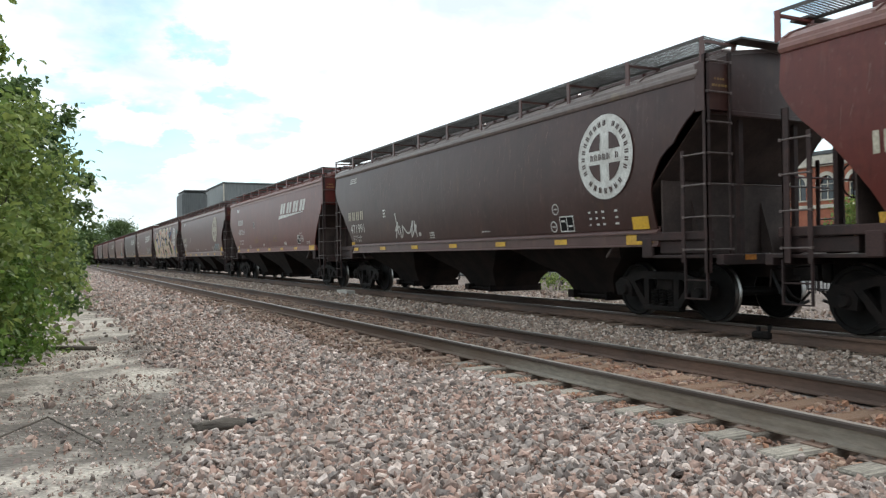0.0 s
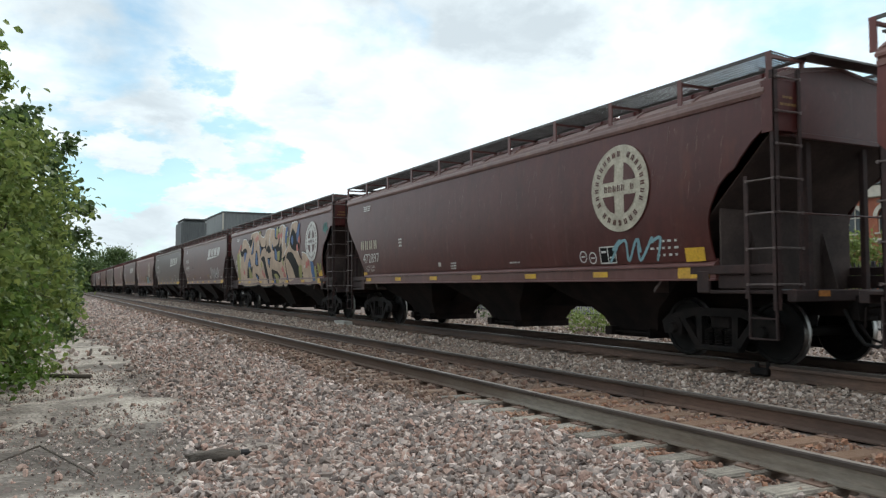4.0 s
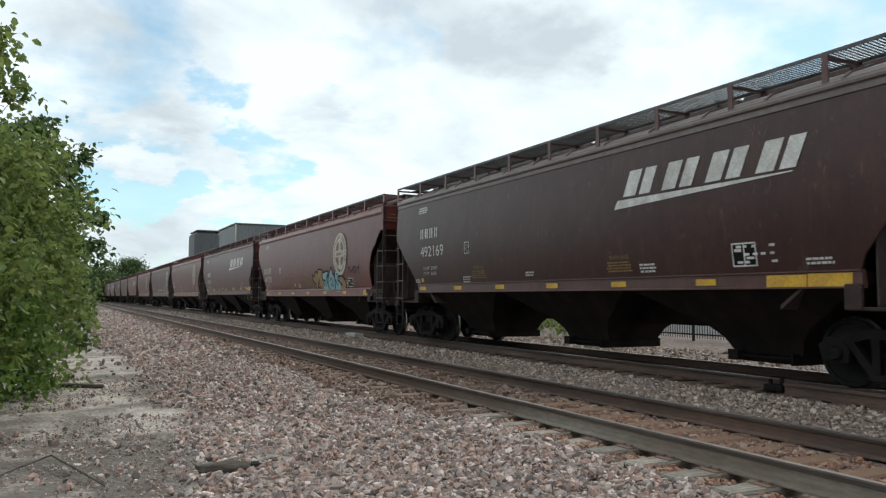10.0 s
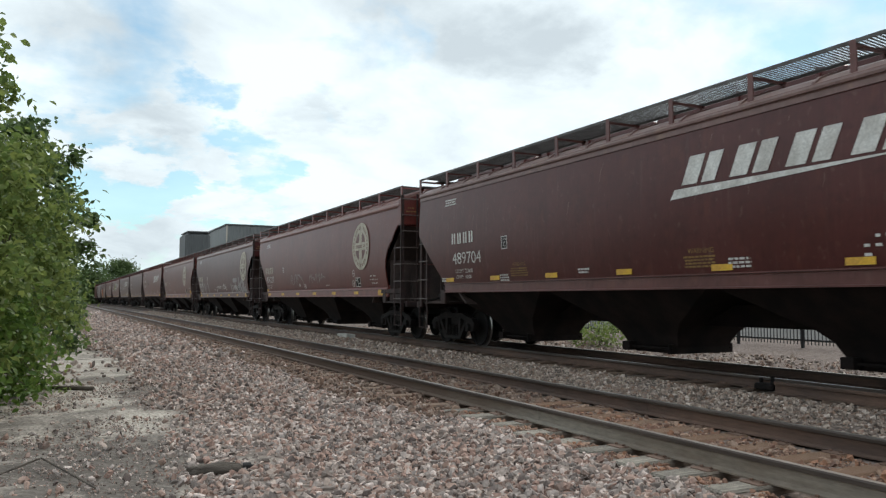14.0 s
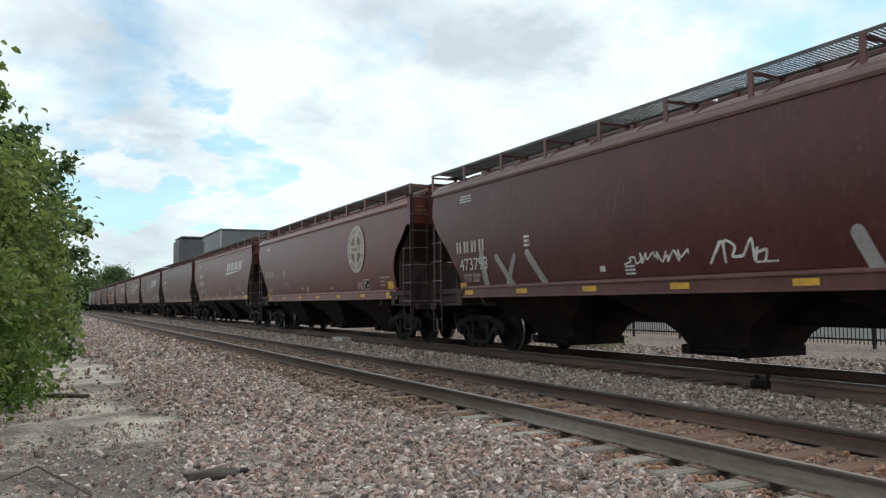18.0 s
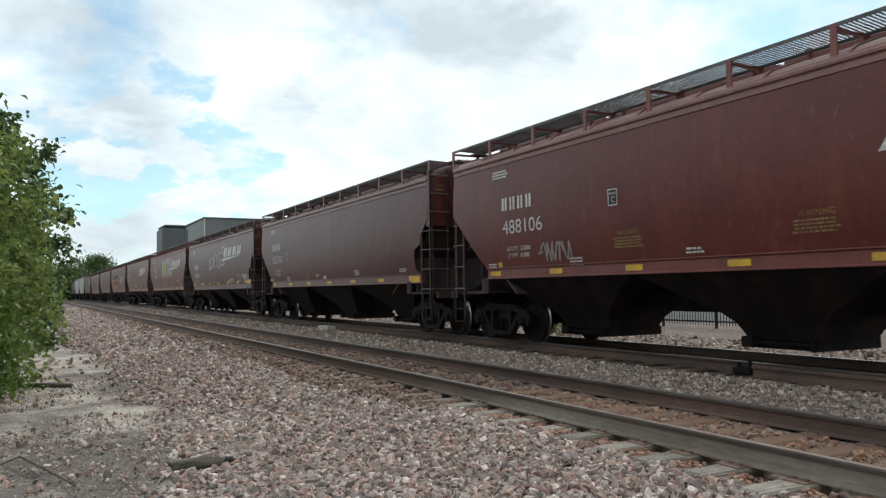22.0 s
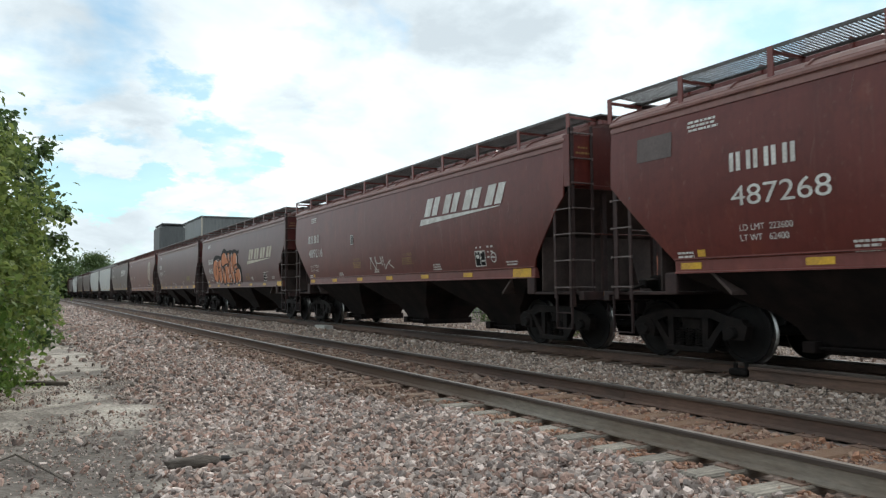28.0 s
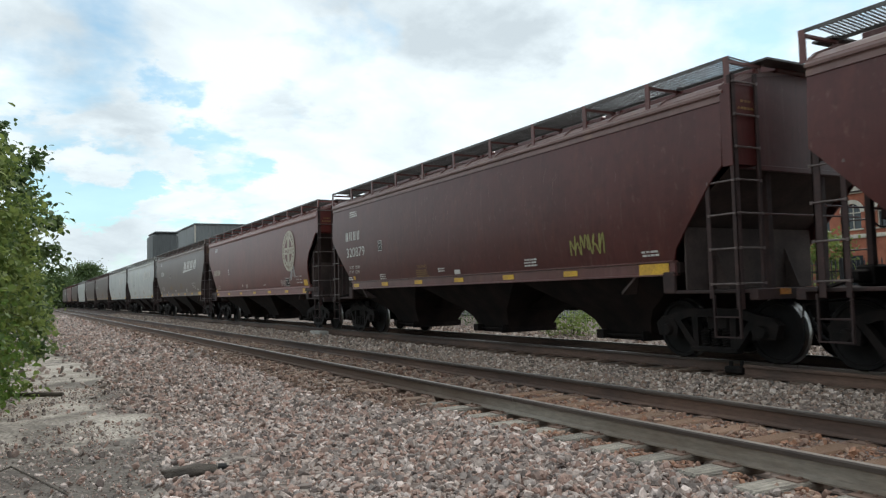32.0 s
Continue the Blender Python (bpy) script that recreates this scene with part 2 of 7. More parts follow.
def car_paint(name, colour, dust=(0.30, 0.22, 0.19), dusty=0.35):
    """Weathered paint: fading in soft patches, streaks that run down, dust, chips of rust."""
    m = bpy.data.materials.new(name)
    m.use_nodes = True
    t = m.node_tree
    b = t.nodes["Principled BSDF"]
    b.inputs["Roughness"].default_value = 0.38
    b.inputs["Specular IOR Level"].default_value = 0.36
    co, info = t.nodes.new("ShaderNodeTexCoord"), t.nodes.new("ShaderNodeObjectInfo")
    add = t.nodes.new("ShaderNodeVectorMath"); add.operation = "ADD"
    off = t.nodes.new("ShaderNodeVectorMath"); off.operation = "SCALE"; off.inputs[0].default_value = (13, 31, 7)
    t.links.new(info.outputs["Random"], off.inputs["Scale"])
    t.links.new(co.outputs["Object"], add.inputs[0]), t.links.new(off.outputs[0], add.inputs[1])

    def noise_of(scale, stretch, lo, hi, detail=5.0):
        mp = t.nodes.new("ShaderNodeMapping"); mp.inputs["Scale"].default_value = stretch
        t.links.new(add.outputs[0], mp.inputs[0])
        n = node(t, "ShaderNodeTexNoise", Scale=scale, Detail=detail, Roughness=0.6)
        t.links.new(mp.outputs[0], n.inputs["Vector"])
        mr = t.nodes.new("ShaderNodeMapRange")
        mr.inputs["From Min"].default_value, mr.inputs["From Max"].default_value = lo, hi
        t.links.new(n.outputs["Fac"], mr.inputs[0])
        return mr.outputs[0]

    def blend(fac, a, bcol, k):
        mx = t.nodes.new("ShaderNodeMix"); mx.data_type = "RGBA"
        s = t.nodes.new("ShaderNodeMath"); s.operation = "MULTIPLY"; s.inputs[1].default_value = k
        t.links.new(fac, s.inputs[0]), t.links.new(s.outputs[0], mx.inputs["Factor"])
        if isinstance(a, tuple):
            mx.inputs["A"].default_value = (*a, 1)
        else:
            t.links.new(a, mx.inputs["A"])
        mx.inputs["B"].default_value = (*bcol, 1)
        return mx.outputs["Result"]

    faded = tuple(min(1, c * 1.22 + 0.006) for c in colour)
    worn = tuple(c * 0.55 for c in colour)
    last = blend(noise_of(0.8, (1, 1, 1), 0.38, 0.68), colour, faded, 0.55)
    last = blend(noise_of(0.5, (3, 2.4, 0.30), 0.45, 0.78), last, worn, 0.45)
    last = blend(noise_of(1.0, (8, 7, 0.5), 0.60, 0.85), last, dust, dusty * 0.5)
    last = blend(noise_of(1.6, (9, 9, 0.22), 0.50, 0.72, 7.0), last, tuple(c * 0.6 for c in colour), 0.32)
    last = blend(noise_of(2.2, (6, 6, 0.35), 0.62, 0.80, 7.0), last, faded, 0.6)
    last = blend(noise_of(4.5, (1, 1, 1.4), 0.50, 0.72, 8.0), last, tuple(c * 0.55 for c in colour), 0.45)
    last = blend(noise_of(1.3, (1, 1.2, 0.8), 0.52, 0.74, 7.0), last, tuple(c * 0.5 for c in colour), 0.5)
    last = blend(noise_of(2.6, (1, 1, 0.45), 0.56, 0.76, 8.0), last, (colour[0] * 1.45 + 0.012, colour[1] * 1.5 + 0.008, colour[2] * 1.1 + 0.004), 0.6)
    last = blend(noise_of(14.0, (1, 1, 0.25), 0.58, 0.74, 6.0), last, tuple(c * 0.45 for c in colour), 0.4)
    last = blend(noise_of(9.0, (1, 1, 0.6), 0.60, 0.75, 8.0), last, dust, 0.16)
    last = blend(noise_of(7.0, (1, 1, 1), 0.66, 0.72, 8.0), last, (0.13, 0.055, 0.036), 0.25)
    t.links.new(last, b.inputs["Base Color"])
    n = node(t, "ShaderNodeTexNoise", Scale=2.2, Detail=3.0)
    t.links.new(add.outputs[0], n.inputs["Vector"])
    bp = node(t, "ShaderNodeBump", Strength=0.25, Distance=0.02)
    t.links.new(n.outputs["Fac"], bp.inputs["Height"]), t.links.new(bp.outputs[0], b.inputs["Normal"])
    return m


M = {
    "red": car_paint("mineral_red_paint", (0.104, 0.0205, 0.0160)),
    "brown": car_paint("dull_brown_paint", (0.047, 0.0190, 0.0165)),
    "maroon": car_paint("maroon_paint", (0.072, 0.0170, 0.0150)),
    "grey": car_paint("pale_grey_paint", (0.42, 0.43, 0.42), (0.5, 0.48, 0.45)),
    "dusk": car_paint("grey_brown_paint", (0.075, 0.045, 0.038)),
    # under, truck and wheel steel: grime, plus underside shade put into near-black colours
    "under": plain("shaded_grimy_steel", (0.018, 0.0108, 0.0092), 0.85, 0, (0.0065, 0.0047, 0.0043), 1.6, 40, 0.2),
    "tyre_black": plain("black_hose_rubber", (0.012, 0.011, 0.011), 0.7),
    "truck": plain("shaded_greasy_cast_steel", (0.0125, 0.0085, 0.0074), 0.75, 0, (0.0042, 0.0033, 0.003), 4.0, 50, 0.5),
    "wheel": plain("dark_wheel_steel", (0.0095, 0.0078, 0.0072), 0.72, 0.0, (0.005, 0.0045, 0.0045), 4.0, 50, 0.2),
    "tread": plain("bright_worn_steel", (0.42, 0.41, 0.40), 0.35, 1.0, (0.25, 0.24, 0.23), 4.0, 60),
    "grate": plain("galvanised_grating", (0.10, 0.098, 0.094), 0.6, 0.2, (0.055, 0.05, 0.047), 3.0, 40),
    "yellow": plain("yellow_reflector", (0.62, 0.36, 0.03), 0.5, 0, (0.50, 0.28, 0.04), 3.0, 30),
    "white": plain("white_stencil_paint", (0.62, 0.61, 0.58), 0.6, 0, (0.46, 0.44, 0.41), 3.5, 30),
    "cream": plain("aged_cream_paint", (0.50, 0.455, 0.36), 0.6, 0, (0.36, 0.32, 0.25), 4.0, 30),
    "ochre": plain("ochre_stencil_paint", (0.27, 0.165, 0.05), 0.6, 0, (0.16, 0.09, 0.035), 4.0, 30),
    "rail_dust": plain("dusty_rail_steel", (0.25, 0.222, 0.185), 0.8, 0.0, (0.145, 0.108, 0.08), 1.3, 40, 0.3, (1, 0.2, 1)),
    "rail_head": plain("worn_rail_head_side", (0.085, 0.066, 0.055), 0.6, 0.2, (0.05, 0.036, 0.03), 2.0, 40, 0.2, (1, 0.15, 1)),
    "rail_rust": plain("rusty_rail_steel", (0.125, 0.072, 0.05), 0.8, 0.0, (0.066, 0.042, 0.033), 1.5, 40, 0.3, (1, 0.2, 1)),
    "rail_top": plain("rolled_rail_head", (0.34, 0.32, 0.30), 0.38, 0.8, (0.20, 0.17, 0.15), 2.0, 40, 0, (1, 0.1, 1)),
    "tie": plain("weathered_tie_wood", (0.27, 0.245, 0.205), 0.9, 0, (0.115, 0.10, 0.084), 3.0, 25, 0.9, (1, 9, 6), island=-0.3, fine_mix=0.45),
    "tie_rust": plain("rust_stained_tie_wood", (0.15, 0.097, 0.066), 0.9, 0, (0.08, 0.052, 0.038), 3.0, 25, 0.6, (1, 6, 6), island=-0.25),
    "leaf": None,
}
for _m in ("under", "truck", "wheel"):         # grease and soot, and low gloss to keep sky reflections down
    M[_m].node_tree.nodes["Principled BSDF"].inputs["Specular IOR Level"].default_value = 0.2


# ---- small mesh kit ----
class Kit:
    """Collects boxes, prisms and tubes into one mesh."""

    def __init__(self):
        self.v, self.f = [], []

    def raw(self, verts, faces):
        o = len(self.v)
        self.v += [tuple(p) for p in verts]
        self.f += [tuple(o + k for k in face) for face in faces]
        return self

    def box(self, x0, x1, y0, y1, z0, z1, c=0.0):
        """A box; c cuts its twelve edges by that much."""
        x0, x1, y0, y1, z0, z1 = min(x0, x1), max(x0, x1), min(y0, y1), max(y0, y1), min(z0, z1), max(z0, z1)
        if not c:
            return self.raw([(x, y, z) for x in (x0, x1) for y in (y0, y1) for z in (z0, z1)],
                            [(0, 1, 3, 2), (4, 6, 7, 5), (0, 4, 5, 1), (2, 3, 7, 6), (0, 2, 6, 4), (1, 5, 7, 3)])
        rings = []
        for z, i in ((z0, c), (z0 + c, 0), (z1 - c, 0), (z1, c)):
            a, b, d, e = x0 + i, x1 - i, y0 + i, y1 - i
            k = c * 0.7
            rings.append([(a + k, d, z), (b - k, d, z), (b, d + k, z), (b, e - k, z), (b - k, e, z), (a + k, e, z), (a, e - k, z), (a, d + k, z)])
        verts = [p for r in rings for p in r]
        faces = [tuple(range(7, -1, -1)), tuple(range(24, 32))]
        for r in range(3):
            for k in range(8):
                n = (k + 1) % 8
                faces.append((8 * r + k, 8 * r + n, 8 * r + 8 + n, 8 * r + 8 + k))
        return self.raw(verts, faces)

    def prism(self, outline, axis, a, b):
        """An outline pushed from a to b along x, y or z. The outline's pairs are the other two axes in order."""
        def at(p, w):
            return {"x": (w, p[0], p[1]), "y": (p[0], w, p[1]), "z": (p[0], p[1], w)}[axis]
        n = len(outline)
        verts = [at(p, a) for p in outline] + [at(p, b) for p in outline]
        faces = [tuple(range(n)), tuple(range(2 * n - 1, n - 1, -1))]
        faces += [(k, n + k, n + (k + 1) % n, (k + 1) % n) for k in range(n)]
        return self.raw(verts, faces)

    def tube(self, p, q, r, n=6, r2=None):
        p, q = Vector(p), Vector(q)
        way = (q - p).normalized()
        side = way.orthogonal().normalized()
        up = way.cross(side)
        r2 = r if r2 is None else r2
        ring = [(math.cos(2 * math.pi * k / n), math.sin(2 * math.pi * k / n)) for k in range(n)]
        verts = [p + r * (c * side + s * up) for c, s in ring] + [q + r2 * (c * side + s * up) for c, s in ring]
        faces = [tuple(range(n - 1, -1, -1)), tuple(range(n, 2 * n))]
        faces += [(k, (k + 1) % n, n + (k + 1) % n, n + k) for k in range(n)]
        return self.raw(verts, faces)

    def bend(self, points, r, n=6):
        """One bent rod through the points."""
        pts = [Vector(p) for p in points]
        verts, side = [], (pts[1] - pts[0]).orthogonal().normalized()
        for j, p in enumerate(pts):
            way = (pts[min(j + 1, len(pts) - 1)] - pts[max(j - 1, 0)]).normalized()
            side = (side - way * side.dot(way)).normalized()
            up = way.cross(side)
            verts += [p + r * (math.cos(2 * math.pi * i / n) * side + math.sin(2 * math.pi * i / n) * up) for i in range(n)]
        faces = [(n * j + i, n * j + (i + 1) % n, n * j + n + (i + 1) % n, n * j + n + i) for j in range(len(pts) - 1) for i in range(n)]
        faces += [tuple(range(n - 1, -1, -1)), tuple(range(n * (len(pts) - 1), n * len(pts)))]
        return self.raw(verts, faces)

    def turn(self, outline, n=24, axis="x"):
        """An outline of (radius, place on the axis) turned round the axis."""
        verts, m = [], len(outline)
        for k in range(n):
            c, s = math.cos(2 * math.pi * k / n), math.sin(2 * math.pi * k / n)
            for r, w in outline:
                verts.append((w, r * c, r * s) if axis == "x" else (r * c, r * s, w) if axis == "z" else (r * c, w, r * s))
        faces = [(m * k + j, m * k + j + 1, m * ((k + 1) % n) + j + 1, m * ((k + 1) % n) + j) for k in range(n) for j in range(m - 1)]
        return self.raw(verts, faces)

    def mesh(self, name, *mats, smooth=False, pick=None):
        me = bpy.data.meshes.new(name)
        me.from_pydata(self.v, [], self.f)
        for m in mats:
            me.materials.append(m)
        bm = bmesh.new()
        bm.from_mesh(me)
        bmesh.ops.recalc_face_normals(bm, faces=bm.faces)
        bm.to_mesh(me)
        bm.free()
        if pick:
            for p in me.polygons:
                p.material_index = pick(p)
        if smooth:
            for p in me.polygons:
                p.use_smooth = True
            me.set_sharp_from_angle(angle=radians(35))
        return me


def part(name, me, parent, at=None, label=""):
    """One mesh object under a thing or a part."""
    ob = new(name, me)
    ob.parent = parent
    if at is not None:
        ob.matrix_basis = at
    return tagged(ob, label) if label else ob


def thing(name, me, label, category, at=None, group="", kind=""):
    ob = new(name, me)
    if at is not None:
        ob.matrix_basis = at
    return tagged(ob, label, category, group, kind)


# ---- ground ----
PROFILE = [(-700, -0.6), (-40, -0.5), (-6, -0.46), (-2, -0.40), (0, -0.37), (1.5, -0.34), (2.6, -0.30), (3.5, -0.245), (3.9, -0.225), (4.5, -0.222), (4.62, -0.265), (4.86, -0.265), (4.98, -0.222), (6.4, -0.215),
           (7.0, -0.24), (7.6, -0.30), (8.2, -0.27), (8.7, -0.215), (11.7, -0.205), (12.6, -0.35), (14, -0.40), (24, -0.30), (60, -0.3), (1200, -0.5)]


def level(x):
    return float(np.interp(x, [p[0] for p in PROFILE], [p[1] for p in PROFILE]))


def ground_mat():
    m = plain("sandy_ground", (0.42, 0.375, 0.325), 0.95, 0, (0.15, 0.13, 0.112), 1.1, 38, 0.9, spread=(0.38, 0.58), fine_mix=0.45)
    t = m.node_tree
    b = t.nodes["Principled BSDF"]
    sand = b.inputs["Base Color"].links[0].from_socket
    co, sep = t.nodes.new("ShaderNodeTexCoord"), t.nodes.new("ShaderNodeSeparateXYZ")
    t.links.new(co.outputs["Object"], sep.inputs[0])
    wob = node(t, "ShaderNodeTexNoise", Scale=0.9, Detail=5.0, Roughness=0.65)
    t.links.new(co.outputs["Object"], wob.inputs["Vector"])
    mul = t.nodes.new("ShaderNodeMath"); mul.operation = "MULTIPLY_ADD"; mul.inputs[1].default_value = 2.6
    t.links.new(wob.outputs["Fac"], mul.inputs[0]), t.links.new(sep.outputs[0], mul.inputs[2])
    mr = t.nodes.new("ShaderNodeMapRange")
    mr.inputs["From Min"].default_value, mr.inputs["From Max"].default_value = 2.5, 3.1
    t.links.new(mul.outputs[0], mr.inputs[0])
    # crushed stone under and beside the tracks: grains of several colours, darkened as shade between the loose stones
    cells = node(t, "ShaderNodeTexVoronoi", Scale=17.0)
    t.links.new(co.outputs["Object"], cells.inputs["Vector"])
    hue = t.nodes.new("ShaderNodeSeparateColor")
    t.links.new(cells.outputs["Color"], hue.inputs[0])
    ramp = t.nodes.new("ShaderNodeValToRGB")
    ramp.color_ramp.elements[0].color, ramp.color_ramp.elements[1].color = (0.075, 0.056, 0.047, 1), (0.22, 0.175, 0.15, 1)
    e = ramp.color_ramp.elements.new(0.5); e.color = (0.14, 0.102, 0.085, 1)
    t.links.new(hue.outputs[0], ramp.inputs[0])
    mix = t.nodes.new("ShaderNodeMix"); mix.data_type = "RGBA"
    # a patch of dark trodden soil on the path
    off = t.nodes.new("ShaderNodeVectorMath"); off.operation = "SUBTRACT"; off.inputs[1].default_value = (0.35, 7.75, 0)
    flat = t.nodes.new("ShaderNodeVectorMath"); flat.operation = "MULTIPLY"; flat.inputs[1].default_value = (0.62, 0.42, 0)
    size = t.nodes.new("ShaderNodeVectorMath"); size.operation = "LENGTH"
    t.links.new(co.outputs["Object"], off.inputs[0]), t.links.new(off.outputs[0], flat.inputs[0]), t.links.new(flat.outputs[0], size.inputs[0])
    rag = node(t, "ShaderNodeTexNoise", Scale=2.2, Detail=6.0, Roughness=0.7)
    t.links.new(co.outputs["Object"], rag.inputs["Vector"])
    sum_ = t.nodes.new("ShaderNodeMath"); sum_.operation = "MULTIPLY_ADD"; sum_.inputs[1].default_value = 1.6
    t.links.new(rag.outputs["Fac"], sum_.inputs[0]), t.links.new(size.outputs["Value"], sum_.inputs[2])
    damp = t.nodes.new("ShaderNodeMapRange")
    for key, value in (("From Min", 1.30), ("From Max", 1.75), ("To Min", 0.85), ("To Max", 0.0)):
        damp.inputs[key].default_value = value
    t.links.new(sum_.outputs[0], damp.inputs[0])
    soil = t.nodes.new("ShaderNodeMix"); soil.data_type = "RGBA"
    soil.inputs["B"].default_value = (0.085, 0.070, 0.060, 1)
    t.links.new(damp.outputs[0], soil.inputs["Factor"]), t.links.new(sand, soil.inputs["A"])
    sand = soil.outputs["Result"]
    t.links.new(mr.outputs[0], mix.inputs["Factor"]), t.links.new(sand, mix.inputs["A"]), t.links.new(ramp.outputs[0], mix.inputs["B"])
    t.links.new(mix.outputs["Result"], b.inputs["Base Color"])
    bump = node(t, "ShaderNodeBump", Strength=0.9, Distance=0.03)
    t.links.new(cells.outputs["Distance"], bump.inputs["Height"]), t.links.new(bump.outputs[0], b.inputs["Normal"])
    return m


def make_ground():
    xs = sorted(set([p[0] for p in PROFILE] + [round(-4 + 0.25 * k, 2) for k in range(90)] + [30, 45, 90, 200, 500, -90, -20, -12, -8, -250]))
    ys = sorted(set([-300, -80, -30, -12, -6] + [round(-3 + 0.25 * k, 2) for k in range(100)] + [round(22 + 1.5 * 1.12 ** k, 1) for k in range(1, 50)]))
    verts = []
    for y in ys:
        for x in xs:
            z = level(x)
            if -4 < x < 18 and -3 < y < 60 and not (4.1 < x < 6.9 or 8.7 < x < 11.8):
                z += 0.05 * (noise.noise((x * 0.9, y * 0.6, 1.0)) + 0.5 * noise.noise((x * 2.5, y * 2.2, 4.0)))
            verts.append((x, y, z))
    w = len(xs)
    faces = [(j * w + i, j * w + i + 1, (j + 1) * w + i + 1, (j + 1) * w + i) for j in range(len(ys) - 1) for i in range(w - 1)]
    me = bpy.data.meshes.new("ground")
    me.from_pydata(verts, [], faces)
    me.materials.append(ground_mat())
    for p in me.polygons:
        p.use_smooth = True
    return thing("ground", me, "pale sandy ground and crushed stone beside the tracks", "ground", kind="structure")


make_ground()

# a broken stone: a cube with a corner raised on every side, 14 corners and 24 triangles
CUBE_V = np.array([(x, y, z) for x in (-0.66, 0.66) for y in (-0.62, 0.62) for z in (-0.58, 0.58)] + [(-0.86, 0, 0), (0.86, 0, 0), (0, -0.8, 0), (0, 0.8, 0), (0, 0, -0.72), (0, 0, 0.72)])
CUBE_F = np.array([(c, a[k], a[(k + 1) % 4]) for c, a in ((8, (0, 1, 3, 2)), (9, (4, 6, 7, 5)), (10, (0, 4, 5, 1)), (11, (2, 3, 7, 6)), (12, (0, 2, 6, 4)), (13, (1, 5, 7, 3))) for k in range(4)])
OCT_V = np.array([(1, 0, 0), (-1, 0, 0), (0, 1, 0), (0, -1, 0), (0, 0, 1), (0, 0, -1)], float)
OCT_F = np.array([(0, 2, 4), (2, 1, 4), (1, 3, 4), (3, 0, 4), (2, 0, 5), (1, 2, 5), (3, 1, 5), (0, 3, 5)])


def scatter(name, spots, sizes, mat, label, fine=True, seed=1, sink=0.25, category="gravel"):
    """Many broken stones in one mesh. spots: (x, y) pairs, sizes: their radii."""
    g = np.random.default_rng(seed)
    base, tri = (CUBE_V, CUBE_F) if fine else (OCT_V, OCT_F)
    n, k = len(spots), len(base)
    shape = base[None] * (1 + g.uniform(-0.26, 0.26, (n, k, 1))) + g.uniform(-0.20, 0.20, (n, k, 3))
    shape = shape * g.uniform(0.5, 1.4, (n, 1, 3)) * np.array([1.15, 1, 0.7])
    q = g.normal(size=(n, 4))
    q /= np.linalg.norm(q, axis=1, keepdims=True)
    w, x, y, z = q.T
    r = np.stack([np.stack([1 - 2 * (y * y + z * z), 2 * (x * y - z * w), 2 * (x * z + y * w)], -1),
                  np.stack([2 * (x * y + z * w), 1 - 2 * (x * x + z * z), 2 * (y * z - x * w)], -1),
                  np.stack([2 * (x * z - y * w), 2 * (y * z + x * w), 1 - 2 * (x * x + y * y)], -1)], 1)
    p = np.einsum("nij,nkj->nki", r, shape) * sizes[:, None, None]
    lev = np.interp(spots[:, 0], [a[0] for a in PROFILE], [a[1] for a in PROFILE])
    p[:, :, 0] += spots[:, :1]
    p[:, :, 1] += spots[:, 1:]
    p[:, :, 2] += (lev + sizes * (0.5 - sink) + g.uniform(-0.4, 0.6, n) * sizes)[:, None]
    f = tri[None] + (np.arange(n) * k)[:, None, None]
    me = bpy.data.meshes.new(name)
    me.vertices.add(n * k)
    me.vertices.foreach_set("co", p.astype(np.float32).ravel())
    me.loops.add(f.size)
    me.loops.foreach_set("vertex_index", f.astype(np.int32).ravel())
    me.polygons.add(f.shape[0] * f.shape[1])
    me.polygons.foreach_set("loop_start", np.arange(0, f.size, 3, dtype=np.int32))
    me.update(calc_edges=True)
    me.shade_flat()
    me.materials.append(mat)
    return thing(name, me, label, category, kind="stuff")


# ---- tracks ----
RAIL = [(-0.07, -0.172), (0.07, -0.172), (0.07, -0.160), (0.014, -0.142), (0.009, -0.10), (0.010, -0.05), (0.034, -0.040), (0.036, -0.012), (0.028, 0.0), (-0.028, 0.0), (-0.036, -0.012), (-0.034, -0.040), (-0.010, -0.05), (-0.009, -0.10), (-0.014, -0.142), (-0.07, -0.160)]


def rail_mesh(mat, y0, y1, shift=0.0):
    k = Kit().prism(RAIL, "y", y0, y1)
    return k.mesh("rail", mat, M["rail_top"], M["rail_head"], pick=lambda p: 1 if p.normal.z > 0.9 and p.center.z > -0.005 else 2 if p.center.z > -0.03 else 0)


TIE_ROWS = []


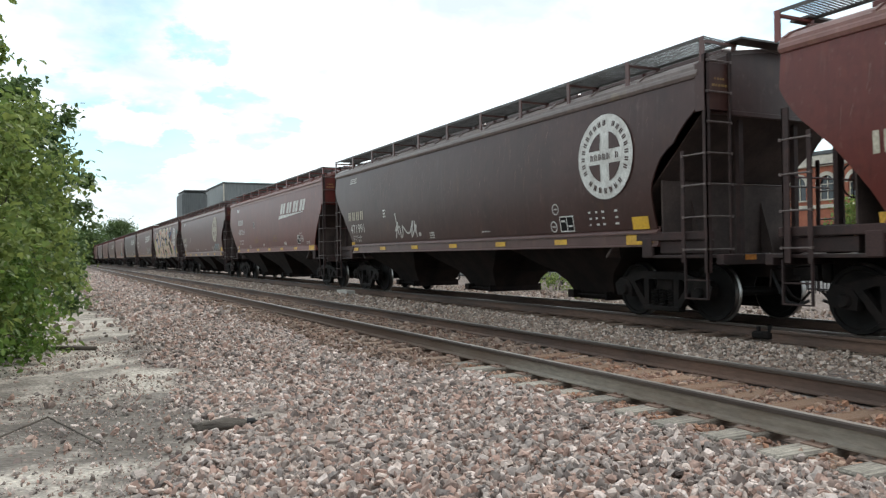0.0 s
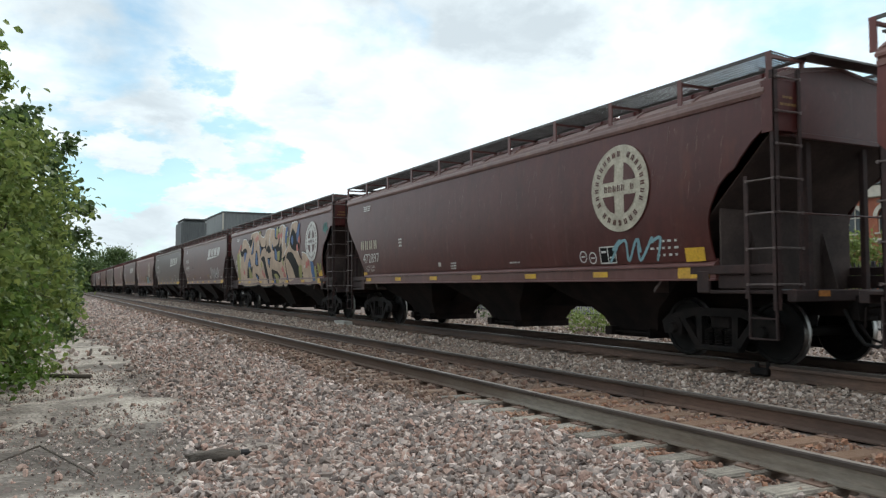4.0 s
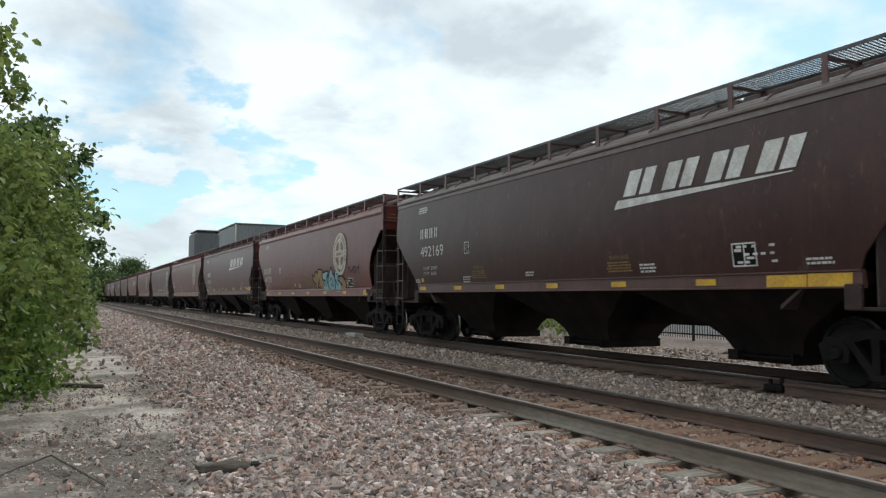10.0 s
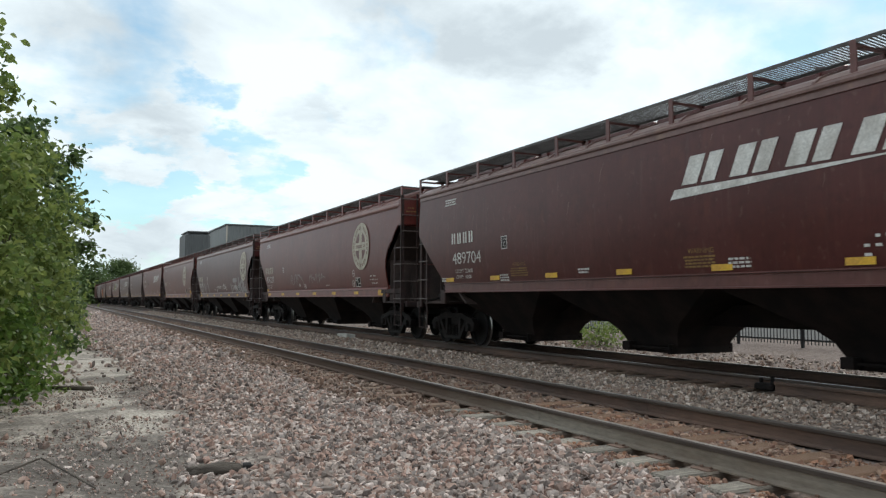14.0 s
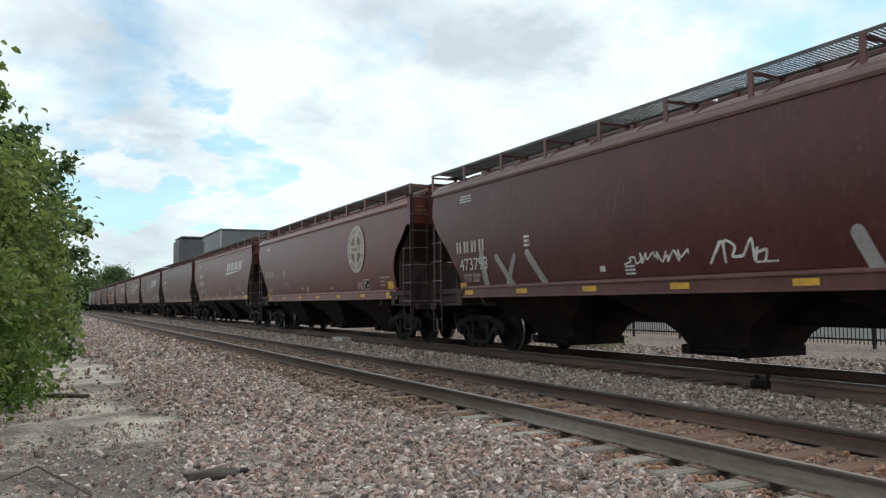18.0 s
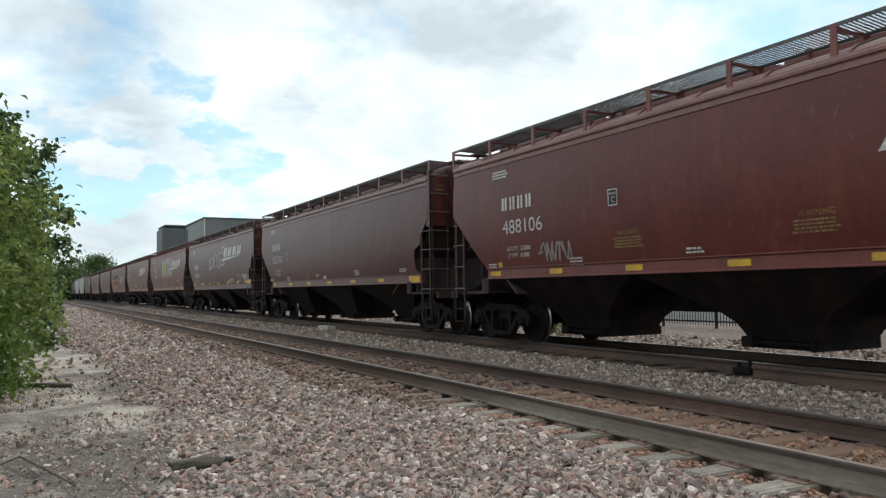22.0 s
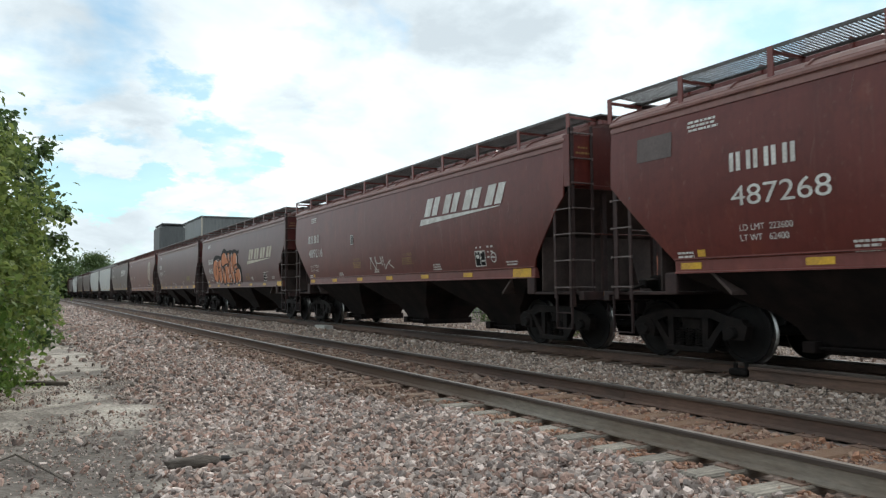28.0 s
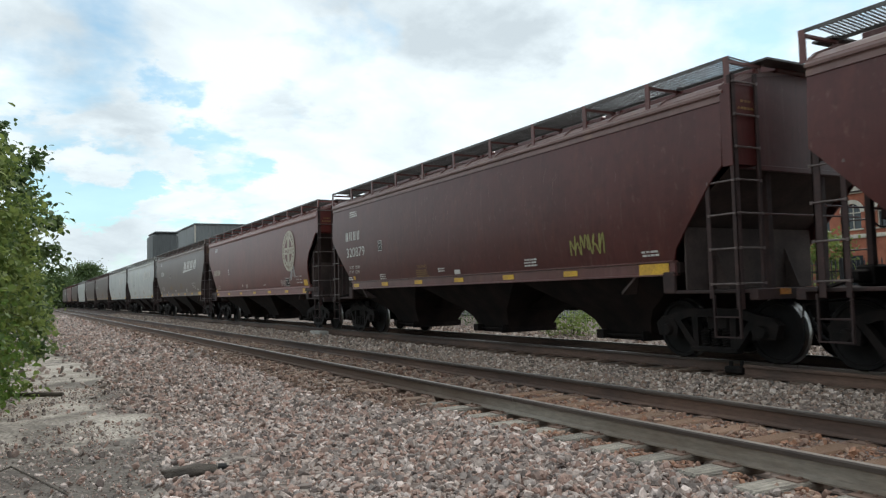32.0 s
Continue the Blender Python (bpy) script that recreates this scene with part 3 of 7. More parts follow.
def make_track(name, centre, near_mat, far_mat, tie_mat, tie_from, tie_to, label):
    track = thing(name, None, label, "railway track", pose(centre, 0, -0.022 if name == "track_1" else 0), kind="structure")
    for side, mat in ((-1, near_mat), (1, far_mat)):
        part("rail", rail_mesh(mat, -20, 7.1), track, pose(side * GAUGE, 0, 0))
        part("rail", rail_mesh(mat, 7.106, 460), track, pose(side * GAUGE, 0, 0))
    ties = [Kit().box(-1.3, 1.3, -0.115, 0.115, -0.36, -0.164, 0.016).mesh("tie", tie_mat) for _ in range(3)]
    worn = Kit().box(-1.3, 1.3, -0.115, 0.115, -0.36, -0.164, 0.016).mesh("tie", M["tie_rust"])
    plate = Kit().box(-0.18, 0.18, -0.09, 0.09, -0.168, -0.155, 0.004)
    for sx in (-0.10, 0.10):
        for sy in (-0.05, 0.05):
            plate.box(sx - 0.012, sx + 0.012, sy - 0.012, sy + 0.012, -0.158, -0.138, 0.004)
    plate = plate.mesh("tie_plate", M["rail_rust"])
    g = random.Random(7)
    y, k = tie_from, 0
    while y < tie_to:
        tie = part("tie", ties[k % 3] if y < 8.5 else worn, track, pose(g.uniform(-0.06, 0.06), y, g.uniform(-0.02, 0.0), 0, g.uniform(-0.5, 0.5), g.uniform(-2.5, 2.5)))
        if name == "track_1" and y < 40:
            TIE_ROWS.append((y, min(1.0, max(0.0, (y - 13) / 15))))
        if y < 40:
            for side in (-1, 1):
                part("tie_plate", plate, tie, pose(side * GAUGE - tie.location.x, 0, 0))
        y += 0.54 + g.uniform(-0.03, 0.03)
        k += 1
    return track


def stain_ties(m):
    """Rust-brown wood between the rails, bare grey wood at the ends."""
    t = m.node_tree
    b = t.nodes["Principled BSDF"]
    wood = b.inputs["Base Color"].links[0].from_socket
    co, sep = t.nodes.new("ShaderNodeTexCoord"), t.nodes.new("ShaderNodeSeparateXYZ")
    t.links.new(co.outputs["Object"], sep.inputs[0])
    wob = node(t, "ShaderNodeTexNoise", Scale=3.0, Detail=5.0)
    t.links.new(co.outputs["Object"], wob.inputs["Vector"])
    add = t.nodes.new("ShaderNodeMath"); add.operation = "MULTIPLY_ADD"; add.inputs[1].default_value = 0.5
    t.links.new(wob.outputs["Fac"], add.inputs[0]), t.links.new(sep.outputs[0], add.inputs[2])
    mr = t.nodes.new("ShaderNodeMapRange")
    mr.inputs["From Min"].default_value, mr.inputs["From Max"].default_value = -0.72, -0.15
    mr.inputs["To Max"].default_value = 0.8
    t.links.new(add.outputs[0], mr.inputs[0])
    mix = t.nodes.new("ShaderNodeMix"); mix.data_type = "RGBA"
    mix.inputs["B"].default_value = (0.20, 0.105, 0.058, 1)
    t.links.new(mr.outputs[0], mix.inputs["Factor"]), t.links.new(wood, mix.inputs["A"])
    t.links.new(mix.outputs["Result"], b.inputs["Base Color"])


def rust_along(m):
    """The dusty grey steel turns to brown rust further along."""
    t = m.node_tree
    b = t.nodes["Principled BSDF"]
    steel = b.inputs["Base Color"].links[0].from_socket
    co, sep = t.nodes.new("ShaderNodeTexCoord"), t.nodes.new("ShaderNodeSeparateXYZ")
    t.links.new(co.outputs["Object"], sep.inputs[0])
    wob = node(t, "ShaderNodeTexNoise", Scale=0.8, Detail=6.0)
    t.links.new(co.outputs["Object"], wob.inputs["Vector"])
    add = t.nodes.new("ShaderNodeMath"); add.operation = "MULTIPLY_ADD"; add.inputs[1].default_value = 3.0
    t.links.new(wob.outputs["Fac"], add.inputs[0]), t.links.new(sep.outputs[1], add.inputs[2])
    mr = t.nodes.new("ShaderNodeMapRange")
    mr.inputs["From Min"].default_value, mr.inputs["From Max"].default_value = 7.5, 12.5
    t.links.new(add.outputs[0], mr.inputs[0])
    mix = t.nodes.new("ShaderNodeMix"); mix.data_type = "RGBA"
    mix.inputs["B"].default_value = (0.105, 0.064, 0.046, 1)
    t.links.new(mr.outputs[0], mix.inputs["Factor"]), t.links.new(steel, mix.inputs["A"])
    t.links.new(mix.outputs["Result"], b.inputs["Base Color"])


rust_along(M["rail_dust"])
stain_ties(M["tie"])
make_track("track_1", TRACK_A, M["rail_dust"], M["rail_rust"], M["tie"], 0.9, 75, "empty track with dusty rails on weathered wooden ties")
make_track("track_2", TRACK_B, M["rail_rust"], M["rail_rust"], M["tie_rust"], 2.0, 60, "track of rusty rails under the passing train")


def make_gravel():
    g = np.random.default_rng(3)

    def field(n, x0, x1, y0, y1, rmin, rmax):
        p = np.stack([g.uniform(x0, x1, n), g.uniform(y0, y1, n)], -1)
        d = np.hypot(p[:, 0], p[:, 1])
        a = np.degrees(np.arctan2(p[:, 0], p[:, 1]))
        return p[(d > rmin) & (d <= rmax) & (a < 66) & (a > -8)]

    pink = stones_mat("mixed_pink_ballast", [(0.32, 0.235, 0.195), (0.37, 0.325, 0.285), (0.26, 0.205, 0.175), (0.29, 0.265, 0.24), (0.36, 0.275, 0.228), (0.19, 0.168, 0.15), (0.46, 0.41, 0.365), (0.31, 0.22, 0.18), (0.31, 0.285, 0.26), (0.22, 0.205, 0.19), (0.13, 0.11, 0.10), (0.55, 0.50, 0.46)])
    grey = stones_mat("grey_ballast", [(0.28, 0.24, 0.20), (0.35, 0.305, 0.255), (0.20, 0.168, 0.142), (0.28, 0.21, 0.165), (0.40, 0.355, 0.30), (0.13, 0.115, 0.10), (0.22, 0.19, 0.163), (0.52, 0.475, 0.42), (0.26, 0.185, 0.14), (0.31, 0.265, 0.22)])
    rust = stones_mat("rust_stained_ballast", [(0.29, 0.162, 0.10), (0.33, 0.24, 0.175), (0.19, 0.115, 0.082), (0.28, 0.21, 0.16), (0.23, 0.138, 0.095), (0.16, 0.105, 0.08)])

    dark_rust = stones_mat("dark_rusty_ballast", [(0.17, 0.115, 0.083), (0.22, 0.16, 0.12), (0.12, 0.083, 0.062), (0.19, 0.15, 0.12), (0.15, 0.095, 0.07), (0.10, 0.075, 0.06), (0.27, 0.22, 0.18)])

    def clear(p):
        """Not on rails or, mostly, on ties."""
        ok = np.ones(len(p), bool)
        for c in (TRACK_A, TRACK_B):
            for s in (-1, 1):
                ok &= np.abs(p[:, 0] - c - s * GAUGE) > (0.15 if c == TRACK_A else 0.085)
        for y, fade in TIE_ROWS:
            ok &= ~((np.abs(p[:, 1] - y) < 0.13) & (p[:, 0] > 4.12 + 0.35 * fade) & (p[:, 0] < 6.85) & (g.random(len(p)) < np.where(p[:, 0] < 4.7, 0.97, 0.85) - 0.5 * fade))
        return p[ok]

    def sandy(p):
        """Few stones on the sandy path at the side."""
        edge = np.interp(p[:, 1], [4, 5.2, 6.6, 8, 12, 16, 25], [0.30, 0.50, 0.75, 1.1, 1.2, 1.3, 0.9]) + 0.16 * np.sin(p[:, 1] * 1.9 + 1) + 0.1 * np.sin(p[:, 1] * 4.3)
        keep = np.clip((p[:, 0] - edge) / 0.5, 0.028, 1)
        return p[g.random(len(p)) < keep]

    brown = []
    for zone, x0, x1, mat, label in ((0, -0.8, 4.25, pink, "loose pink and grey crushed stone"), (1, 6.75, 9.0, grey, "grey crushed stone between the tracks"), (2, 4.25, 6.75, rust, "rust-stained crushed stone between the rails")):
        spots, sizes = [], []
        for per, y0, y1, r0, r1, s0, s1 in ((1150, 1.5, 11, 4.0, 9.5, 0.013, 0.040), (450, 5, 20, 9.5, 18, 0.020, 0.044), (90, 12, 46, 18, 46, 0.042, 0.07), (28, 40, 85, 46, 85, 0.06, 0.10)):
            if zone == 2:
                per = per * 0.6
            if zone == 1:
                per = per * 1.5
            p = clear(field(int(per * (x1 - x0) * (y1 - y0)), x0, x1, y0, y1, r0, r1))
            if zone == 0:
                p = sandy(p)
                stained = (p[:, 0] > 3.72 + 0.12 * np.sin(p[:, 1])) & (p[:, 1] > 8.0) & (g.random(len(p)) < 0.85)
                brown.append(p[stained])
                p = p[~stained]
            elif zone == 2:
                far = p[:, 1] > 8.5
                brown.append(p[far])
                p = p[~far]
            spots.append(p)
            sizes.append((s0 + (s1 - s0) * g.random(len(p)) ** 1.6) * (0.78 if zone == 1 else 1.0))
        p, s = np.concatenate(spots), np.concatenate(sizes)
        scatter("ballast", p, s, mat, label, seed=10 + zone, sink=0.2 if zone != 2 else 0.7)
    p = np.concatenate(brown)
    scatter("ballast", p, 0.024 + 0.03 * g.random(len(p)), dark_rust, "dark rust-brown crushed stone along the empty track", seed=19, sink=0.5)
    p = field(9000, -0.6, 2.4, 4.5, 15, 4, 16)
    scatter("grit", p, g.uniform(0.006, 0.017, len(p)), pink, "fine pebbles strewn over the sandy path", fine=False, seed=21, category="pebbles")
    p = field(6000, 11.9, 17, 4, 40, 4, 60)
    scatter("ballast", p, g.uniform(0.03, 0.07, len(p)), grey, "pale crushed stone beyond the train", fine=False, seed=20)


make_gravel()


# ---- covered hopper cars ----
# A car's own space: origin under its middle at the rail tops, the side towards the camera at -x.


def end_low(kind, L):
    """The lower edge of the end sheet."""
    return 3.23 if kind == "round" else 2.70 if kind == "notch" else 3.0 if L > 7.9 else 2.80


def wing_mesh(mat, h):
    """The folded plate at a car's corner, on which the end ladder is fixed; -x is outwards, -y towards the end."""
    return Kit().box(-0.02, 0.50, -0.012, 0.012, 0, h, 0.004).box(-0.035, -0.018, -0.012, 0.17, -0.02, h, 0.004).box(0.49, 0.51, -0.012, 0.12, 0.0, h, 0.004).mesh("ladder_plate", mat)


def edge(kind, L, z):
    """How far the side sheet reaches at height z: (towards the front, towards the rear)."""
    if kind == "round":
        hs = [1.50, 1.75, 2.1, 2.45, 2.84, 3.22, 3.9]
        return (L - float(np.interp(z, [1.5, 1.8, 2.05, 2.25, 2.43, 2.6, 2.73, 2.8, 2.91, 3.12, 3.26, 3.9], [1.02, 1.06, 1.07, 1.03, 0.93, 0.82, 0.66, 0.52, 0.44, 0.23, 0.04, 0.02])),
                float(np.interp(z, hs, [L - 1.40, L - 1.28, L - 1.02, L - 0.72, L - 0.28, L, L])))
    rear = float(np.interp(z, [1.50, 2.80, 3.9], [L - 1.35, L, L]))
    if kind == "notch":
        return float(np.interp(z, [1.50, 1.56, 1.70, 1.84, 2.05, 2.17, 2.27, 2.50, 2.85, 3.9], [L - 0.5, L - 0.68, L - 0.80, L - 0.83, L - 0.82, L - 0.73, L - 0.42, L - 0.38, L, L])), rear
    return float(np.interp(z, [1.50, 1.70, 2.76, 2.80, 3.9], [L - 1.14, L - 1.06, L - 0.14, L - 0.06, L - 0.04])), rear


BELLY = [1.40, 1.60, 1.80, 2.05, 2.30, 2.60, 2.90, 3.15, 3.40, 3.65, 3.90]


def flank(kind, z):
    """Half the body's width at height z."""
    return float(np.interp(z, BELLY, [1.478, 1.514, 1.544, 1.573, 1.592, 1.603, 1.605, 1.600, 1.588, 1.568, 1.540]))


def side_mesh(kind, L, mat, s):
    """The bulging side sheet, 3 cm thick; s: -1 for the near side."""
    zs = [1.50, 1.62, 1.8, 1.92, 2.05, 2.25, 2.43, 2.6, 2.73, 2.8, 2.91, 3.12, 3.26, 3.4, 3.6, 3.82] if kind == "round" else [1.50, 1.56, 1.70, 1.84, 2.05, 2.17, 2.27, 2.50, 2.65, 2.80, 2.85, 3.15, 3.40, 3.65, 3.82]
    verts, faces = [], []
    for z in zs:
        f, r = edge(kind, L, z)
        w = flank(kind, z)
        verts += [(s * w, -f, z), (s * w, r, z), (s * (w - 0.03), r, z), (s * (w - 0.03), -f, z)]
    for j in range(len(zs) - 1):
        a, b = 4 * j, 4 * j + 4
        faces += [(a, a + 1, b + 1, b), (a + 1, a + 2, b + 2, b + 1), (a + 2, a + 3, b + 3, b + 2), (a + 3, a, b, b + 3)]
    n = 4 * (len(zs) - 1)
    faces += [(0, 3, 2, 1), (n, n + 1, n + 2, n + 3)]
    return Kit().raw(verts, faces).mesh("side_sheet", mat, smooth=True)


def end_sheet_mesh(kind, L, mat):
    """The upper end sheet under the roof, with its lower flange; +y is outwards."""
    low = end_low(kind, L)
    k = Kit().prism([(-1.53, low), (-1.53, 3.84), (-1.4, 3.97), (-0.9, 4.16), (0, 4.27), (0.9, 4.16), (1.4, 3.97), (1.53, 3.84), (1.53, low)], "y", L - 0.05, L - 0.01)
    k.box(-1.5, 1.5, L - 0.01, L + 0.03, low - 0.04, low + 0.04, 0.01)
    return k.mesh("end_sheet", mat)


def slope_mesh(kind, L):
    """The sloping floor under one end; +y is outwards."""
    h = end_low(kind, L)
    return Kit().prism([(L - 0.01, h), (L - 0.06, h - 0.03), (L - 2.35, 1.02), (L - 2.35, 1.08)], "x", -1.47, 1.47).mesh("slope_sheet", M["bearer"])


def bearer_mesh(kind, L):
    """The upright plate across the car over the truck, which the sloping floor meets, with its gussets."""
    h = end_low(kind, L)
    top = h - 0.95 * (h - 1.05) / 2.3 - 0.06
    k = Kit().box(-1.44, 1.44, L - 0.98, L - 0.95, 1.075, top, 0.006)
    for x in (-0.8, 0.8):
        k.prism([(L - 0.951, 1.08), (L - 0.70, 1.08), (L - 0.951, top - 0.3)], "x", x - 0.012, x + 0.012)
    return k.mesh("cross_bearer", M["bearer"])


def roof_mesh(L, mat):
    k = Kit()
    sec = [(-1.585, 3.83), (-1.58, 3.90), (-1.45, 3.99), (-1.0, 4.15), (0, 4.30), (1.0, 4.15), (1.45, 3.99), (1.58, 3.90), (1.585, 3.83)]
    low = [(x * 0.985, z - 0.04) for x, z in reversed(sec)]
    k.prism(sec + low, "y", -L, L)
    n = 13
    for j in range(n + 1):                     # standing seams over the roof
        y = -L + 0.06 + (2 * L - 0.12) * j / n
        up = [(x, z + 0.03) for x, z in sec[1:-1]]
        k.prism(up + [(x, z - 0.01) for x, z in reversed(sec[1:-1])], "y", y - 0.025, y + 0.025)
    return k.mesh("roof", mat)


def chord_mesh(kind, L, mat):
    w = flank(kind, 3.8)
    k = Kit()
    if kind == "round":
        k.prism([(w - 0.02, 3.72), (w + 0.035, 3.73), (w + 0.06, 3.78), (w + 0.05, 3.83), (w + 0.0, 3.90), (w - 0.03, 3.90)], "y", -L, L)
    else:
        k.prism([(w - 0.02, 3.71), (w + 0.03, 3.71), (w + 0.03, 3.78), (w + 0.012, 3.785), (w + 0.012, 3.81), (w + 0.055, 3.815), (w + 0.06, 3.85), (w + 0.02, 3.90), (w - 0.03, 3.90)], "y", -L, L)
    return k.mesh("eave_plate", mat)


def sill_mesh(kind, L, mat):
    f, r = edge(kind, L, 1.5)
    w = flank(kind, 1.5)
    d = -0.07 if kind == "round" else 0.06 if L > 7.9 else 0.02
    k = Kit().prism([(w - 0.10, 1.28 + d), (w + 0.03, 1.28 + d), (w + 0.03, 1.30 + d), (w + 0.005, 1.31 + d), (w + 0.005, 1.485 + d), (w + 0.04, 1.49 + d), (w + 0.04, 1.51 + d), (w - 0.06, 1.535)], "y", -f - 0.02, r + 0.02)
    return k.mesh("side_sill", mat)


def bay_mesh():
    rings = []
    for x, y, z in ((1.47, 2.2, 1.50), (1.47, 2.2, 1.34), (1.25, 1.72, 1.12), (1.05, 1.34, 0.92), (0.86, 0.94, 0.74), (0.71, 0.74, 0.56), (0.64, 0.67, 0.42), (0.60, 0.62, 0.33)):
        rings += [(-x, -y, z), (x, -y, z), (x, y, z), (-x, y, z)]
    faces = [(0, 1, 2, 3), (31, 30, 29, 28)] + [(4 * j + i, 4 * j + 4 + i, 4 * j + 4 + (i + 1) % 4, 4 * j + (i + 1) % 4) for j in range(7) for i in range(4)]
    k = Kit().raw(rings, faces)
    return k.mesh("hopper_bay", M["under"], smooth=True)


def gate_mesh():
    k = Kit().box(-0.56, 0.56, -0.53, 0.53, 0.20, 0.36, 0.012)
    k.box(-0.75, 0.75, -0.58, -0.53, 0.20, 0.37, 0.008).box(-0.75, 0.75, 0.53, 0.58, 0.22, 0.34, 0.008)
    for s in (-1, 1):
        k.tube((s * 0.68, -0.60, 0.29), (s * 0.68, 0.60, 0.29), 0.022, 8)
        k.box(s * 0.56, s * 0.78, 0.42, 0.62, 0.22, 0.38, 0.01)
    return k.mesh("outlet_gate", M["under"])


def end_frame_mesh(kind, L, mat):
    """The platform and end sill under one end; +y is outwards."""
    k = Kit().box(-1.5, 1.5, L - 1.15, L + 0.28, 1.02, 1.07, 0.008)
    k.box(-1.50, 1.50, L + 0.22, L + 0.36, 0.92, 1.08, 0.012)
    for s in (-1, 1):
        if kind == "round":
            k.box(s * 1.42, s * 1.52, L - 1.5, L + 0.12, 1.30, 1.43, 0.012)      # sill carried on to the corner
            k.box(s * 1.36, s * 1.46, L - 1.0, L + 0.06, 1.09, 1.29, 0.012)    # box set back under it
        k.box(s * 1.46, s * 1.53, L - 1.36, L - 1.12, 1.02, 1.36, 0.02)      # jacking pad
    k.prism([(L - 2.6, 1.04), (L - 2.4, 1.04), (L - 1.0, 2.0), (L - 1.12, 2.02)], "x", -0.05, 0.05)
    return k.mesh("end_frame", mat)


def coupler_mesh(L):
    k = Kit().box(-0.09, 0.09, L + 0.2, L + 0.62, 0.72, 0.92, 0.02)
    k.prism([(-0.17, L + 0.56), (0.13, L + 0.56), (0.15, L + 0.70), (0.05, L + 0.73), (-0.02, L + 0.66), (-0.09, L + 0.70), (-0.17, L + 0.74)], "z", 0.66, 0.98)
    k.box(-0.30, 0.30, L + 0.24, L + 0.40, 0.64, 1.0, 0.02)
    k.bend([(0.25, L + 0.35, 0.62), (0.24, L + 0.5, 0.42), (0.18, L + 0.62, 0.36), (0.12, L + 0.72, 0.5)], 0.022)
    return k.mesh("coupler", M["truck"])


RUNG_Z = [1.15, 1.64, 2.12, 2.58, 3.04, 3.49, 3.95]


def rung_mesh(mat):
    return Kit().tube((-0.25, 0, 0), (0.25, 0, 0), 0.014, 6).box(-0.245, -0.215, -0.02, 0.02, -0.02, 0.02).box(0.215, 0.245, -0.02, 0.02, -0.02, 0.02).mesh("rung", mat)


def stirrup_mesh(mat):
    k = Kit()
    for z in (0.40, 0.68):
        k.box(-0.02, 0.02, -0.22, 0.22, z, z + 0.02)
    k.box(-0.02, 0.02, -0.235, -0.21, 0.40, 1.0).box(-0.02, 0.02, 0.21, 0.235, 0.40, 1.0)
    return k.mesh("sill_step", mat)


def walkway_mesh(L):
    """One long running board of open grating, 0.5 m wide."""
    k = Kit()
    a, b, y0, y1 = -0.35, 0.35, -L - 0.10, L + 0.10
    n = int((y1 - y0) / 0.060)
    for j in range(n - 3):
        y = y0 + (y1 - y0) * j / n + 0.012
        k.raw([(a, y - 0.014, -0.014), (b, y + 0.086, -0.014), (b, y + 0.114, -0.014), (a, y + 0.014, -0.014), (a, y - 0.014, -0.004), (b, y + 0.086, -0.004), (b, y + 0.114, -0.004), (a, y + 0.014, -0.004)], [(3, 2, 1, 0), (4, 5, 6, 7), (0, 1, 5, 4), (2, 3, 7, 6), (1, 2, 6, 5), (3, 0, 4, 7)])
    for x in (a, b):
        k.box(x - 0.008, x + 0.008, y0, y1, -0.045, 0.004)
    return k.mesh("running_board", M["grate"])


def bracket_mesh(mat):
    return Kit().box(-0.35, 0.35, -0.025, 0.025, -0.085, -0.045).box(-0.36, -0.335, -0.045, 0.045, -0.42, 0.0).box(0.28, 0.33, -0.025, 0.025, -0.16, -0.045).mesh("bracket", mat)


def hatch_mesh(mat):
    return Kit().box(-0.48, 0.48, -1.9, 1.9, -0.04, 0.14, 0.03).box(-0.52, 0.52, -0.03, 0.03, -0.04, 0.20, 0.01).box(-0.52, 0.52, -1.5, -1.44, -0.04, 0.20, 0.01).box(-0.52, 0.52, 1.44, 1.5, -0.04, 0.20, 0.01).mesh("hatch_cover", mat)


def side_frame_mesh():
    """A cast truck side frame in the y-z plane, 0.11 m thick."""
    k = Kit()
    t = 0.06
    k.prism([(-1.14, 0.50), (-1.06, 0.66), (-0.80, 0.70), (-0.50, 0.79), (0.50, 0.79), (0.80, 0.70), (1.06, 0.66), (1.14, 0.50), (0.98, 0.56), (0.72, 0.58), (0.48, 0.66), (-0.48, 0.66), (-0.72, 0.58), (-0.98, 0.56)], "x", -t, t)
    for s in (-1, 1):
        k.prism([(s * 0.66, 0.62), (s * 0.78, 0.62), (s * 0.42, 0.16), (s * 0.30, 0.20)], "x", -t, t)
        k.prism([(s * 0.30, 0.68), (s * 0.42, 0.68), (s * 0.40, 0.20), (s * 0.30, 0.20)], "x", -t * 0.9, t * 0.9)
        k.prism([(s * 0.72, 0.34), (s * 1.10, 0.36), (s * 1.16, 0.56), (s * 1.02, 0.66), (s * 0.78, 0.62), (s * 0.70, 0.5)], "x", -t * 1.25, t * 1.25)
    k.box(-t * 1.3, t * 1.3, -0.44, 0.44, 0.13, 0.22, 0.015)
    for s in (-1, 1):
        k.turn([(0.0, -0.14), (0.075, -0.135), (0.095, -0.10), (0.10, 0.02), (0.0, 0.02)], 14)
        o = len(k.v) - 14 * 5
        k.v[o:] = [(x, y + s * 0.89, z + 0.457) for x, y, z in k.v[o:]]
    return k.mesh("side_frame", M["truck"])


